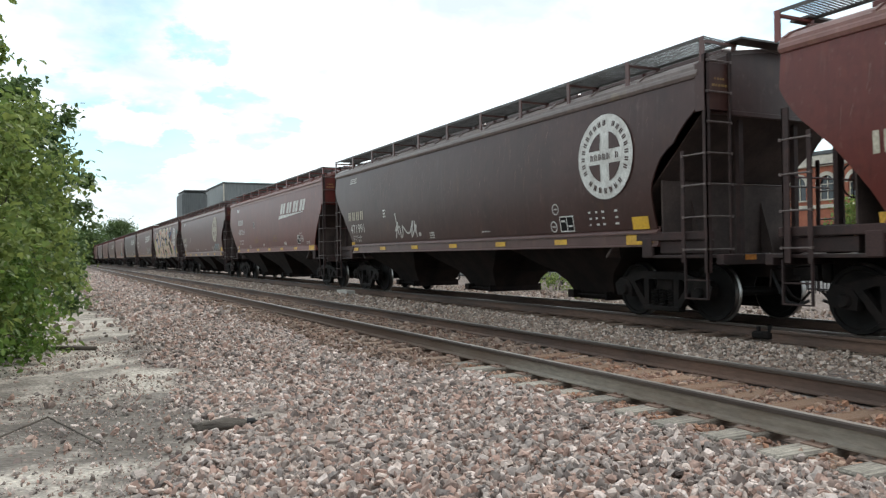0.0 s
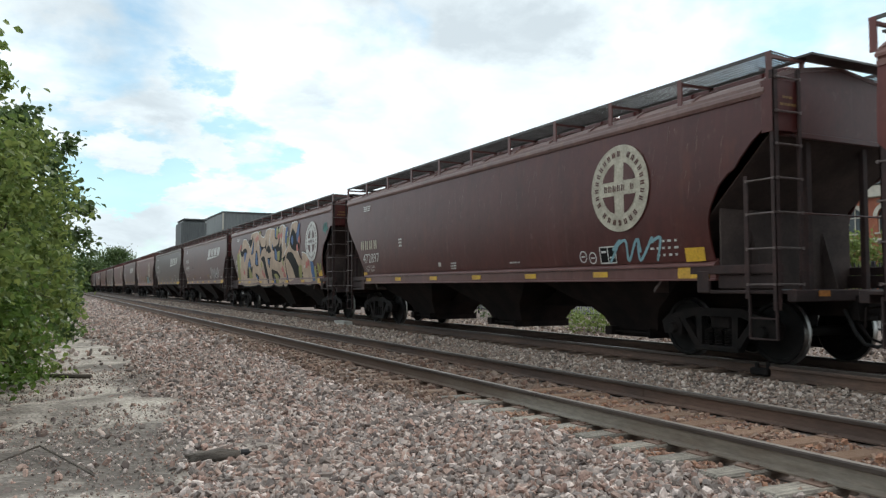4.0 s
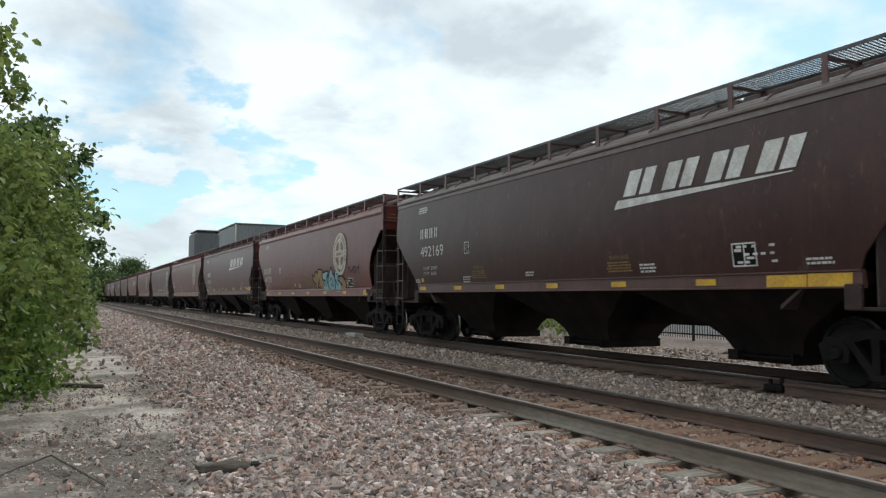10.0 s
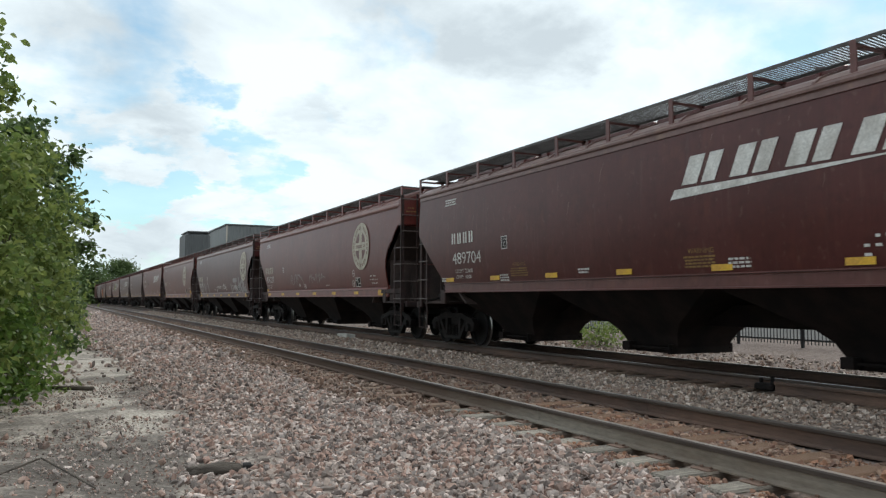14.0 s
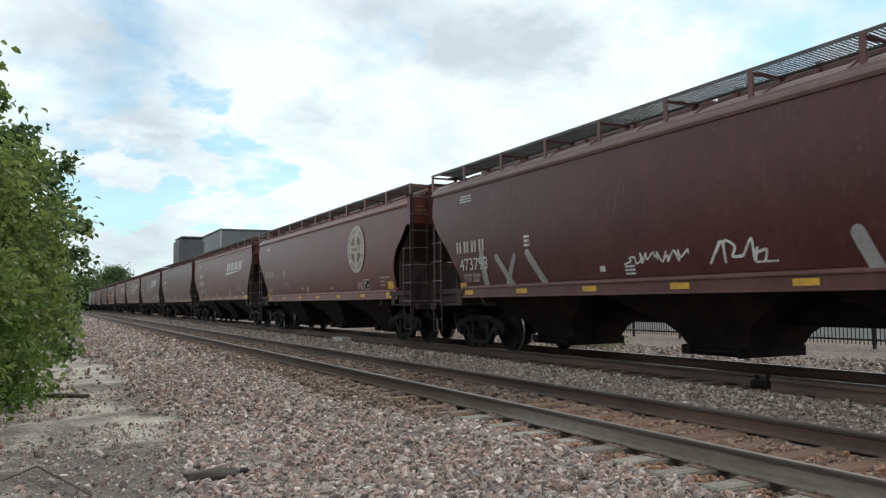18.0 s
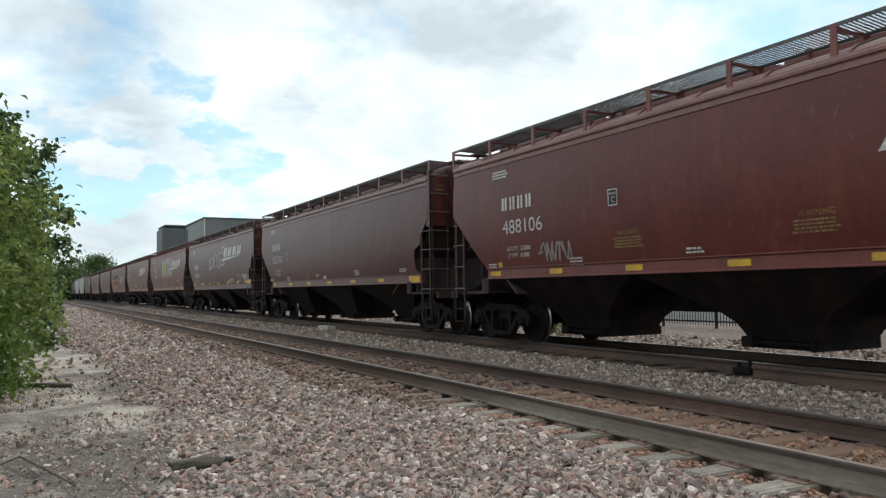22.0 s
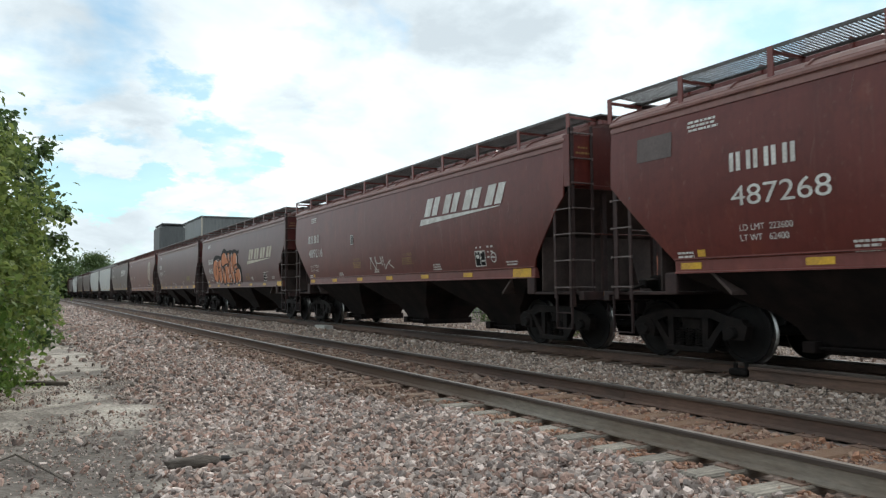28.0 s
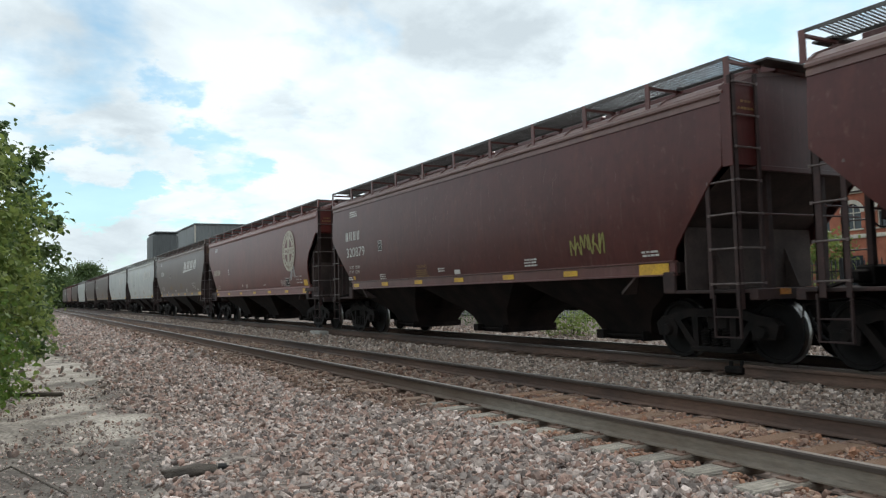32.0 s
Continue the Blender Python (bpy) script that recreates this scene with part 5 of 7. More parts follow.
def letters(car, spec, text, u, z, high, mat, wide=1.0, name="number"):
    """Stencilled characters; u, z: their lower left corner."""
    if text not in GLYPHS:
        cu = bpy.data.curves.new(name, "FONT")
        cu.body, cu.size = text, 1.0
        ob = bpy.data.objects.new(name, cu)
        scene.collection.objects.link(ob)
        bpy.context.view_layer.update()
        GLYPHS[text] = bpy.data.meshes.new_from_object(ob.evaluated_get(bpy.context.evaluated_depsgraph_get()))
        bpy.data.objects.remove(ob)
    me = GLYPHS[text].copy()
    me.name = name
    size = high / 0.69
    kind = spec[1]
    for v in me.vertices:
        uu, zz = u + v.co.x * wide * size, z + v.co.y * size
        v.co = (-flank(kind, zz) - 0.008 - 0.004, -uu, zz)
    me.materials.clear()
    me.materials.append(mat)
    return part(name, me, car)


def bars(car, spec, u, z, wide, rows, high, mat, seed=0, name="stencil"):
    """Rows of small writing too fine to read, as dashes; z is the top."""
    g = random.Random(seed)
    shapes = []
    for r in range(rows):
        a, end = u + g.uniform(0, 0.08) * wide, u + wide * g.uniform(0.85, 1.0)
        top = z - r * high * 1.75
        while a < end:
            b = min(end, a + high * g.uniform(1.2, 3.2))
            shapes.append([(a, top - high), (b, top - high), (b, top), (a, top)])
            a = b + high * g.uniform(0.3, 0.8)
    return decal(car, spec, name, shapes, mat, 0.006)


def dots(car, spec, u, z, wide, mat, seed):
    """Three rows of short stencilled figures set well apart; z is the top."""
    g = random.Random(seed)
    shapes = []
    for r in range(3):
        for c in range(5):
            if g.random() < 0.85:
                a, b = u + wide * c / 5 + g.uniform(0, 0.03), g.uniform(0.05, 0.10)
                shapes.append([(a, z - r * 0.11 - 0.036), (a + b, z - r * 0.11 - 0.036), (a + b, z - r * 0.11), (a, z - r * 0.11)])
    return decal(car, spec, "stencil", shapes, mat, 0.006)


def mark_blocks(car, spec, u, z, wide, high, mat):
    """The owner's initials as four pairs of plain bars."""
    w = wide / 4
    shapes = []
    for k in range(4):
        for a in (u + k * w, u + k * w + w * 0.40):
            shapes.append(oblong(a, a + w * 0.24, z, z + high))
    return decal(car, spec, "owner_mark", shapes, mat, 0.007)


def swoosh_logo(car, spec, u, z, wide, high, mat):
    """The owner's slanted emblem as plain leaning blocks over a tapering bar."""
    shapes, lean = [], 0.42
    w = wide * 0.235
    base = z + high * 0.32
    top = z + high
    for k in range(4):
        a = u + wide * 0.02 + k * w * 1.02 + 0.12
        h = top - base
        cell = w * 0.80
        for o, q in ((0, 0.42), (cell * 0.54, 0.36)):
            shapes.append(oblong(a + o, a + o + cell * q, base, top, lean))
    shapes.append([(u - 0.05, z), (u + wide * 0.92, z + high * 0.235), (u + wide * 0.93, z + high * 0.26), (u + 0.05, z + high * 0.24)])
    return decal(car, spec, "slanted_logo", shapes, mat, 0.007, "pale slanted logo over a tapering bar")


def round_emblem(car, spec, u, z, r, mat, dark):
    base = decal(car, spec, "round_emblem", [[(u, z), *disc(u, z, r, 48)[k:k + 2]] for k in range(47)] + [[(u, z), disc(u, z, r, 48)[47], disc(u, z, r, 48)[0]]], mat, 0.018, "round pale emblem with a cross")
    q, b = r * 0.60, r * 0.165
    shapes = []
    for k in range(4):
        a = k * math.pi / 2
        arc = [(q * math.cos(t), q * math.sin(t)) for t in np.linspace(math.asin(b / q), math.pi / 2 - math.asin(b / q), 9)]
        pts = [(b, b)] + arc
        shapes.append([(u + x * math.cos(a) - y * math.sin(a), z + x * math.sin(a) + y * math.cos(a)) for x, y in pts])
    for span, n in (((205, -22), 19), ((228, 312), 7)):      # writing round the rim, as short bars
        for k in range(n):
            t = radians(span[0] + (span[1] - span[0]) * k / (n - 1))
            if n == 19 and k == 10:
                continue
            d, h = r * 0.044, r * 0.066
            for o in (-0.62, 0.62):
                c, s = math.cos(t), math.sin(t)
                for e in (0,):
                    pts = [(r * 0.80 - h, -d * 0.42 + o * d), (r * 0.80 + h, -d * 0.42 + o * d), (r * 0.80 + h, d * 0.42 + o * d), (r * 0.80 - h, d * 0.42 + o * d)]
                    shapes.append([(u + x * c - y * s, z + x * s + y * c) for x, y in pts])
    for k in range(7):
        if k != 5:
            a = u - r * 0.52 + k * r * 0.152
            shapes.append([(a, z - r * 0.07), (a + r * 0.05, z - r * 0.07), (a + r * 0.05, z + r * 0.08), (a, z + r * 0.08)])
            shapes.append([(a + r * 0.075, z - r * 0.07), (a + r * 0.11, z - r * 0.07), (a + r * 0.11, z + r * 0.06), (a + r * 0.075, z + r * 0.06)])
    decal(car, spec, "emblem_figure", shapes, dark, 0.022, parent=base)
    return base


def box_mark(car, spec, u, z, w, h, mat):
    """A framed consolidated stencil of small squares."""
    t = 0.022
    decal(car, spec, "stencil_panel", [oblong(u, u + w, z, z + h)], M["black"], 0.0055)
    return decal(car, spec, "framed_stencil", [oblong(u, u + w, z, z + t), oblong(u, u + w, z + h - t, z + h), oblong(u, u + t, z + t, z + h - t), oblong(u + w - t, u + w, z + t, z + h - t), oblong(u + w * 0.48, u + w * 0.53, z + t, z + h - t),
                                               oblong(u + 0.05, u + w * 0.4, z + h * 0.62, z + h * 0.75), oblong(u + w * 0.6, u + w * 0.9, z + h * 0.3, z + h * 0.4)], mat, 0.007)


def plate_mark(car, spec, u, z, w, h):
    """The thin-framed clearance stencil with one letter under a word."""
    t = 0.017
    decal(car, spec, "stencil_panel", [oblong(u, u + w, z, z + h)], M["panel"], 0.0055)
    decal(car, spec, "framed_stencil", [oblong(u, u + w, z, z + t), oblong(u, u + w, z + h - t, z + h), oblong(u, u + t, z + t, z + h - t), oblong(u + w - t, u + w, z + t, z + h - t)], M["white"], 0.007)
    letters(car, spec, "PLATE", u + 0.036, z + 0.185, 0.042, M["white"], 1.0, "stencil")
    letters(car, spec, "C", u + 0.08, z + 0.055, 0.095, M["white"], 1.0, "stencil")


def ring_mark(car, spec, u, z, r, mat):
    a, b = disc(u, z, r, 20), disc(u, z, r * 0.78, 20)
    return decal(car, spec, "ring_stencil", [[a[k], a[(k + 1) % 20], b[(k + 1) % 20], b[k]] for k in range(20)] + [oblong(u - r * 0.5, u + r * 0.5, z - r * 0.12, z + r * 0.12)], mat, 0.007)


def scrapes(car, spec, seed, n=60):
    """Pale scratches that run down the upper side."""
    g = random.Random(seed)
    L = spec[2]
    shapes = []
    centres = [g.uniform(-L + 1, L - 1) for _ in range(14)]
    for _ in range(2 * n):
        u, z = g.gauss(g.choice(centres), 0.5), g.uniform(2.7, 3.66)
        if abs(u) > L - 0.6:
            continue
        d, w = g.uniform(0.08, 0.40), g.uniform(0.003, 0.010)
        lean = g.uniform(0.05, 0.30) * d
        bow = g.uniform(-0.03, 0.03)
        shapes.append([(u, z), (u + w, z), (u + w - lean * 0.5 + bow, z - d * 0.5), (u - lean, z - d), (u - lean * 0.5 + bow, z - d * 0.5)])
    decal(car, spec, "scratch_marks", shapes, M["scrape"], 0.004)


NUMBERS = {-1: "471991", 0: "487254", 1: "472897", 2: "471489", 3: "498241", 4: "492169", 5: "481292", 6: "489704", 7: "476327", 8: "473793", 10: "488106", 11: "521761", 12: "490364", 13: "487268", 14: "489216", 15: "496065", 16: "320879"}
PLAIN_SIDE = (11, 16, 21, 22, 23, 24, 25)


def letter_car(k, car, spec):
    """The usual markings of car k (0 is the first flat-sided one)."""
    at, kind, L, colour = spec
    seed = 100 + k
    number = NUMBERS.get(k)
    if kind == "round":
        aged = k in (1, 5, 7, 8, 9, 17)
        paint = M["cream"] if aged else M["white"]
        mark_blocks(car, spec, -7.0, 2.24, 1.40, 0.27, M["cream"])
        if number:
            letters(car, spec, number, -6.9, 1.84, 0.27, M["white"], 1.12)
        letters(car, spec, "LD LMT  223600", -6.75, 1.68, 0.075, M["white"], name="stencil")
        letters(car, spec, "LT WT   62400", -6.75, 1.57, 0.075, M["white"], name="stencil")
        u = {-1: 6.13, 2: 6.09, 5: 4.40, 8: 6.42, 9: 4.37}.get(k, 5.3)
        round_emblem(car, spec, u, 2.68 if k == 5 else 2.79, 0.74, paint, M[colour])
        box = {5: 5.15, 8: 4.93, 9: 4.86}.get(k, 4.66)
        box_mark(car, spec, box, 1.52, 0.44, 0.30, M["white"])
        ring_mark(car, spec, box - 0.21, 1.63, 0.11, M["white"])
        if k in (-1, 2, 7):
            ring_mark(car, spec, box - 0.10, 1.96, 0.11, M["white"])
        elif k != 5:
            ring_mark(car, spec, box - 0.48, 1.66, 0.11, M["white"])
        if k != 5:
            dots(car, spec, box + 0.90 if k == -1 else box + 1.30, 1.86, 0.9 if k == -1 else 0.66, M["white"], seed)
        bars(car, spec, -4.1, 2.45, 0.22, 3, 0.05, M["white"], seed + 1)
        bars(car, spec, 1.6, 1.64, 0.45, 1, 0.03, M["white"], seed + 2)
        bars(car, spec, -1.1, 1.70, 0.30, 3, 0.035, M["white"], seed + 3)
        decal(car, spec, "white_label", [oblong(-1.75, -1.6, 1.62, 1.72)], M["white"], 0.007)
        if k not in (5, 7, 8):
            decal(car, spec, "yellow_square", [oblong(6.72, 7.12, 1.50, 1.71)], M["yellow"], 0.007)
        decal(car, spec, "yellow_square", [oblong(-7.0, -6.7, 1.42, 1.56)], M["yellow"], 0.0075)
        scrapes(car, spec, seed, 90 if k in (5, 8, -1) else 55)
    else:
        at_u = {3: -6.25, 4: -6.12, 12: -5.8, 13: -5.5, 14: -6.5, 15: -6.0, 16: -6.55, 11: -6.0}.get(k, -5.9)
        dz = {12: -0.27, 6: -0.27, 15: -0.19}.get(k, 0.0)
        mark_blocks(car, spec, at_u, 2.73 + dz, 1.15, 0.26, M["white"])
        if number:
            letters(car, spec, number, at_u, 2.25 + dz, 0.27, M["white"], 1.2 if k != 13 else 1.32)
        letters(car, spec, "LD LMT  224200" if k == 3 else "LD LMT  223600", at_u + 0.1, 1.90 + dz * 0.5, 0.085, M["white"], name="stencil")
        letters(car, spec, "LT WT   61800" if k == 3 else "LT WT   62400", at_u + 0.1, 1.76 + dz * 0.5, 0.085, M["white"], name="stencil")
        if k not in PLAIN_SIDE:
            swoosh_logo(car, spec, *{12: (1.76, 2.70), 15: (2.24, 2.30), 10: (2.2, 2.65), 3: (2.06, 2.74), 6: (1.64, 2.69)}.get(k, (2.15, 2.70)), 3.95, 0.63, M["white"] if k not in (15, 17) else M["cream"])
        long_car, plain_car = kind == "flat" and L > 7.9, k in PLAIN_SIDE
        warn, high = ((-2.41, 1.04), 2.0) if long_car else ((-1.99,), 1.75) if plain_car else ((-3.2, 1.89), 1.84)
        for u in warn:
            letters(car, spec, "WARNING", u, high, 0.075, M["ochre"], name="stencil")
            bars(car, spec, u - 0.12, high - 0.04, 0.72, 4, 0.028, M["ochre"], seed + int(u))
        for u, z, w, r in ((-4.3 if plain_car else -3.77, 1.68, 0.4, 3), (-0.93, 1.71, 0.35, 2), (2.65, 1.74, 0.45, 3), (5.9, 1.70, 0.45, 2), (-6.6, 1.66, 0.35, 2)):
            bars(car, spec, u, z, w, r, 0.032, M["white"], seed + int(10 * u))
        if not plain_car:
            dots(car, spec, 4.75, 1.92 if not long_car else 2.05, 0.75, M["white"], seed + 4)
            box_mark(car, spec, 4.69, 1.55 if k == 15 else 1.62, 0.44, 0.34, M["white"]) if k in (0, 3, 4, 13, 14, 15) else None
            ring_mark(car, spec, 5.45, 1.80, 0.11, M["white"]) if long_car else None
        at_c, z_c = (-2.58, 2.50) if long_car else (-4.2, 2.31) if plain_car else (-3.58, 2.22)
        plate_mark(car, spec, at_c, z_c, 0.235, 0.28)
        if k in PLAIN_SIDE:
            decal(car, spec, "white_label", [oblong(-0.15, 0.11, 1.54, 1.64)], M["white"], 0.007)
        decal(car, spec, "yellow_square", [oblong(6.05, 6.45, 1.56, 1.66) if k in (6, 12) else oblong(-6.2, -6.05, 1.58, 1.68)], M["yellow"], 0.007)
        scrapes(car, spec, seed, 12)
    if k == 4:
        part("yellow_panel", SHARED["plate"], car, pose(-flank(kind, 1.5) - 0.013, -edge(kind, L, 1.5)[0] + 1.08, 1.40))
    bars(car, spec, -6.85 if kind == "round" else -6.3, 3.58, 0.62, 3, 0.035, M["white"], seed + 7)
    # small stencils on the end that leads
    g = random.Random(seed)
    shapes = []
    for r in range(2):
        a = -1.44 + 0.05 * (1 - r)
        while a < -1.16 - 0.05 * (1 - r):
            b = a + g.uniform(0.03, 0.07)
            z = 3.68 - r * 0.10
            shapes.append([(a, -L - 0.130, z), (b, -L - 0.130, z), (b, -L - 0.130, z + 0.035), (a, -L - 0.130, z + 0.035)])
            a = b + 0.015
    if kind == "flat" and L > 7.9:
        for r in range(6):
            a = -0.54 + g.uniform(0, 0.08)
            while a < 0.04:
                b = a + g.uniform(0.04, 0.12)
                z = 3.47 - r * 0.065
                shapes.append([(a, -L - 0.012, z), (b, -L - 0.012, z), (b, -L - 0.012, z + 0.028), (a, -L - 0.012, z + 0.028)])
                a = b + 0.025
    me = bpy.data.meshes.new("end_stencil")
    me.from_pydata([p for s in shapes for p in s], [], [tuple(range(4 * j, 4 * j + 4)) for j in range(len(shapes))])
    me.materials.append(M["ochre"])
    part("end_stencil", me, car)


def paint_cars():
    by = {k - 2: (TRAIN[k], CARS[k]) for k in range(len(CARS))}
    for k, (car, spec) in by.items():
        letter_car(k, car, spec)
    # two cars carry their reflector strips on the side sheet
    for k in (6, 12):
        for child in by[k][0].children:
            if child.name.startswith("reflector") or child.name.startswith("yellow_panel"):
                child.location = (-flank("notch", 1.61) - 0.012, child.location.y, 1.61)
    # white scrawl low on the dark car
    car, spec = by[-1]
    scribble(car, spec, -3.3, -1.7, 1.62, 2.02, "white", 5, 0.05, 4, "white spray-painted scrawl")
    decal(car, spec, "graffiti", ribbon([(-3.2, 2.28), (-3.05, 1.7)], 0.05) + ribbon([(-3.3, 1.45), (-1.5, 1.38)], 0.04), M["white"], 0.008)
    # the great beige piece: pale letters, dark gaps between them, and colours in the gaps
    car, spec = by[2]
    throw_letter(car, spec, [(-6.17, 1.24), (-6.07, 2.61), (-5.62, 2.73), (-5.47, 3.25), (-5.27, 3.46), (-4.69, 3.43), (-4.25, 3.25), (-3.77, 2.97), (-3.51, 3.16), (-3.74, 3.44), (-3.59, 3.66), (-2.3, 3.66), (-2.19, 3.22), (-2.2, 2.2), (-2.38, 1.24)])
    throw_letter(car, spec, [(-2.45, 1.24), (-2.25, 3.03), (-2.17, 3.61), (-1.96, 3.65), (-1.63, 3.44), (-1.18, 3.35), (-0.9, 3.47), (-0.71, 3.66), (0.08, 3.66), (-0.05, 3.28), (0.13, 2.81), (0.27, 2.28), (0.34, 1.24)])
    throw_letter(car, spec, [(0.28, 1.24), (0.07, 2.12), (-0.11, 2.93), (-0.05, 3.37), (0.16, 3.64), (0.81, 3.57), (0.98, 3.34), (1.43, 3.43), (1.59, 3.66), (2.08, 3.66), (2.15, 2.84), (1.91, 1.24)])
    throw_letter(car, spec, [(1.86, 1.24), (2.03, 2.71), (2.15, 3.65), (2.33, 3.56), (2.54, 3.55), (2.49, 3.07), (2.66, 2.68), (2.74, 2.53), (2.51, 1.24)])
    throw_letter(car, spec, [(2.33, 2.45), (2.99, 2.79), (3.23, 3.26), (3.35, 3.66), (4.17, 3.65), (4.06, 3.2), (3.67, 3.43), (3.4, 2.96), (3.36, 2.72), (4.06, 2.65), (4.52, 2.33), (5.05, 1.94), (4.9, 1.77), (4.57, 1.67), (3.86, 2.28), (3.16, 2.5), (2.87, 2.47), (3.19, 1.95), (3.63, 1.51), (3.68, 1.26), (2.67, 1.27), (2.58, 2.1)])
    throw_letter(car, spec, [(4.88, 2.42), (5.42, 2.35), (5.86, 2.07), (5.87, 1.24), (4.72, 1.25), (4.83, 1.77), (5.1, 1.9)])
    for pts in ([(-5.81, 2.91), (-5.44, 2.88), (-5.01, 3.01), (-4.52, 2.93), (-4.42, 2.76), (-5.02, 2.73), (-5.45, 2.59), (-5.76, 2.71)], [(-4.14, 3.36), (-3.54, 3.37), (-3.34, 3.55), (-3.36, 3.22), (-3.77, 2.97)], [(-3.03, 3.45), (-3.06, 2.72), (-3.6, 2.64), (-3.24, 3.02)], [(-3.85, 2.49), (-3.55, 2.02), (-3.31, 2.13), (-3.58, 1.73), (-3.91, 1.82), (-4.31, 1.37), (-4.79, 1.35), (-4.52, 1.9), (-4.18, 2.29)], [(-2.53, 2.81), (-2.29, 2.7), (-2.16, 2.08), (-2.79, 2.14), (-2.71, 2.55)], [(-1.93, 3.27), (-1.58, 2.98), (-1.08, 2.9), (-0.75, 2.98), (-0.69, 3.29), (-0.62, 2.76), (-0.94, 2.86), (-1.44, 2.75), (-1.73, 2.5)],):
        decal(car, spec, "graffiti", [blob(pts)], M["black"], 0.014, cut=True)
    for pts in ([(-0.71, 2.64), (-0.5, 2.85), (-0.17, 2.94), (0.09, 2.77), (0.27, 2.67), (-0.13, 2.58), (-0.46, 2.69)], [(-1.62, 2.37), (-1.25, 2.49), (-0.89, 2.38), (-0.45, 1.28), (-0.9, 1.29), (-1.23, 2.15)], [(-0.42, 2.39), (-0.02, 2.38), (0.23, 2.42), (0.01, 2.28), (-0.17, 1.92), (-0.36, 2.15)], [(-2.92, 1.74), (-2.42, 1.65), (-2.11, 1.34), (-2.75, 1.32)], [(0.75, 3.66), (1.07, 3.66), (1.48, 3.64), (1.53, 3.41), (1.23, 3.14), (0.87, 3.19), (0.72, 3.49)], [(0.35, 3.14), (0.45, 2.87), (0.97, 2.85), (1.38, 2.96), (1.62, 3.25), (1.58, 2.81), (1.26, 2.6), (0.59, 2.66), (0.38, 2.85)],):
        decal(car, spec, "graffiti", [blob(pts)], M["black"], 0.014, cut=True)
    for pts in ([(0.84, 2.82), (1.66, 2.78), (1.9, 2.97), (2.0, 2.49), (1.74, 2.15), (1.33, 2.19), (0.81, 2.32)], [(1.77, 2.42), (2.0, 2.29), (2.25, 2.34), (2.55, 2.4), (2.3, 2.17), (2.06, 2.2), (1.89, 2.24)], [(0.11, 1.84), (0.55, 1.83), (1.16, 1.73), (1.62, 1.37), (1.29, 1.25), (0.17, 1.25)], [(2.47, 2.3), (2.51, 1.78), (2.7, 1.35), (2.69, 1.24), (2.43, 1.24), (2.42, 1.58), (2.42, 1.93)], [(3.18, 3.02), (3.57, 3.45), (4.36, 2.92), (4.51, 2.61), (3.91, 2.52), (3.32, 2.74)], [(2.64, 2.3), (2.88, 2.5), (3.49, 2.49), (3.89, 2.25), (4.42, 1.81), (4.63, 1.41), (3.76, 1.4), (3.47, 1.81), (2.98, 2.18)],):
        decal(car, spec, "graffiti", [blob(pts)], M["black"], 0.014, cut=True)
    for pts in ([(-5.02, 2.77), (-4.48, 2.75), (-4.98, 2.31)], [(-3.1, 3.3), (-3.17, 2.75), (-3.48, 2.67)], [(-3.9, 2.42), (-3.72, 2.07), (-4.14, 1.91), (-4.3, 2.18)], [(-2.57, 2.69), (-2.36, 2.62), (-2.29, 2.15), (-2.7, 2.19)], [(-1.83, 3.02), (-1.59, 2.82), (-1.72, 2.58)], [(-0.37, 2.34), (-0.1, 2.28), (-0.18, 2.0), (-0.3, 2.17)], [(-2.78, 1.65), (-2.52, 1.58), (-2.37, 1.35), (-2.71, 1.35)], [(0.75, 3.58), (0.95, 3.64), (1.02, 3.22), (0.83, 3.32)], [(0.43, 3.01), (0.56, 2.84), (0.44, 2.75)], [(0.87, 2.75), (1.16, 2.61), (1.19, 2.25), (0.86, 2.34)], [(0.2, 1.51), (0.58, 1.56), (0.69, 1.26), (0.2, 1.25)],):
        decal(car, spec, "graffiti", [blob(pts)], M["blue"], 0.0165, cut=True)
    for pts in ([(2.56, 3.52), (2.8, 3.54), (2.76, 3.09), (2.67, 2.86), (2.5, 2.96), (2.48, 3.22)], [(2.51, 1.71), (2.63, 1.32), (2.51, 1.24)], [(4.28, 3.53), (4.52, 3.57), (4.43, 3.1), (4.26, 2.83), (4.12, 3.19)], [(3.36, 2.96), (3.54, 3.19), (3.72, 2.96), (3.61, 2.78)], [(5.89, 2.05), (6.23, 1.96), (6.35, 1.37), (5.92, 1.36)],):
        decal(car, spec, "graffiti", [blob(pts)], M["blue"], 0.0165, cut=True)
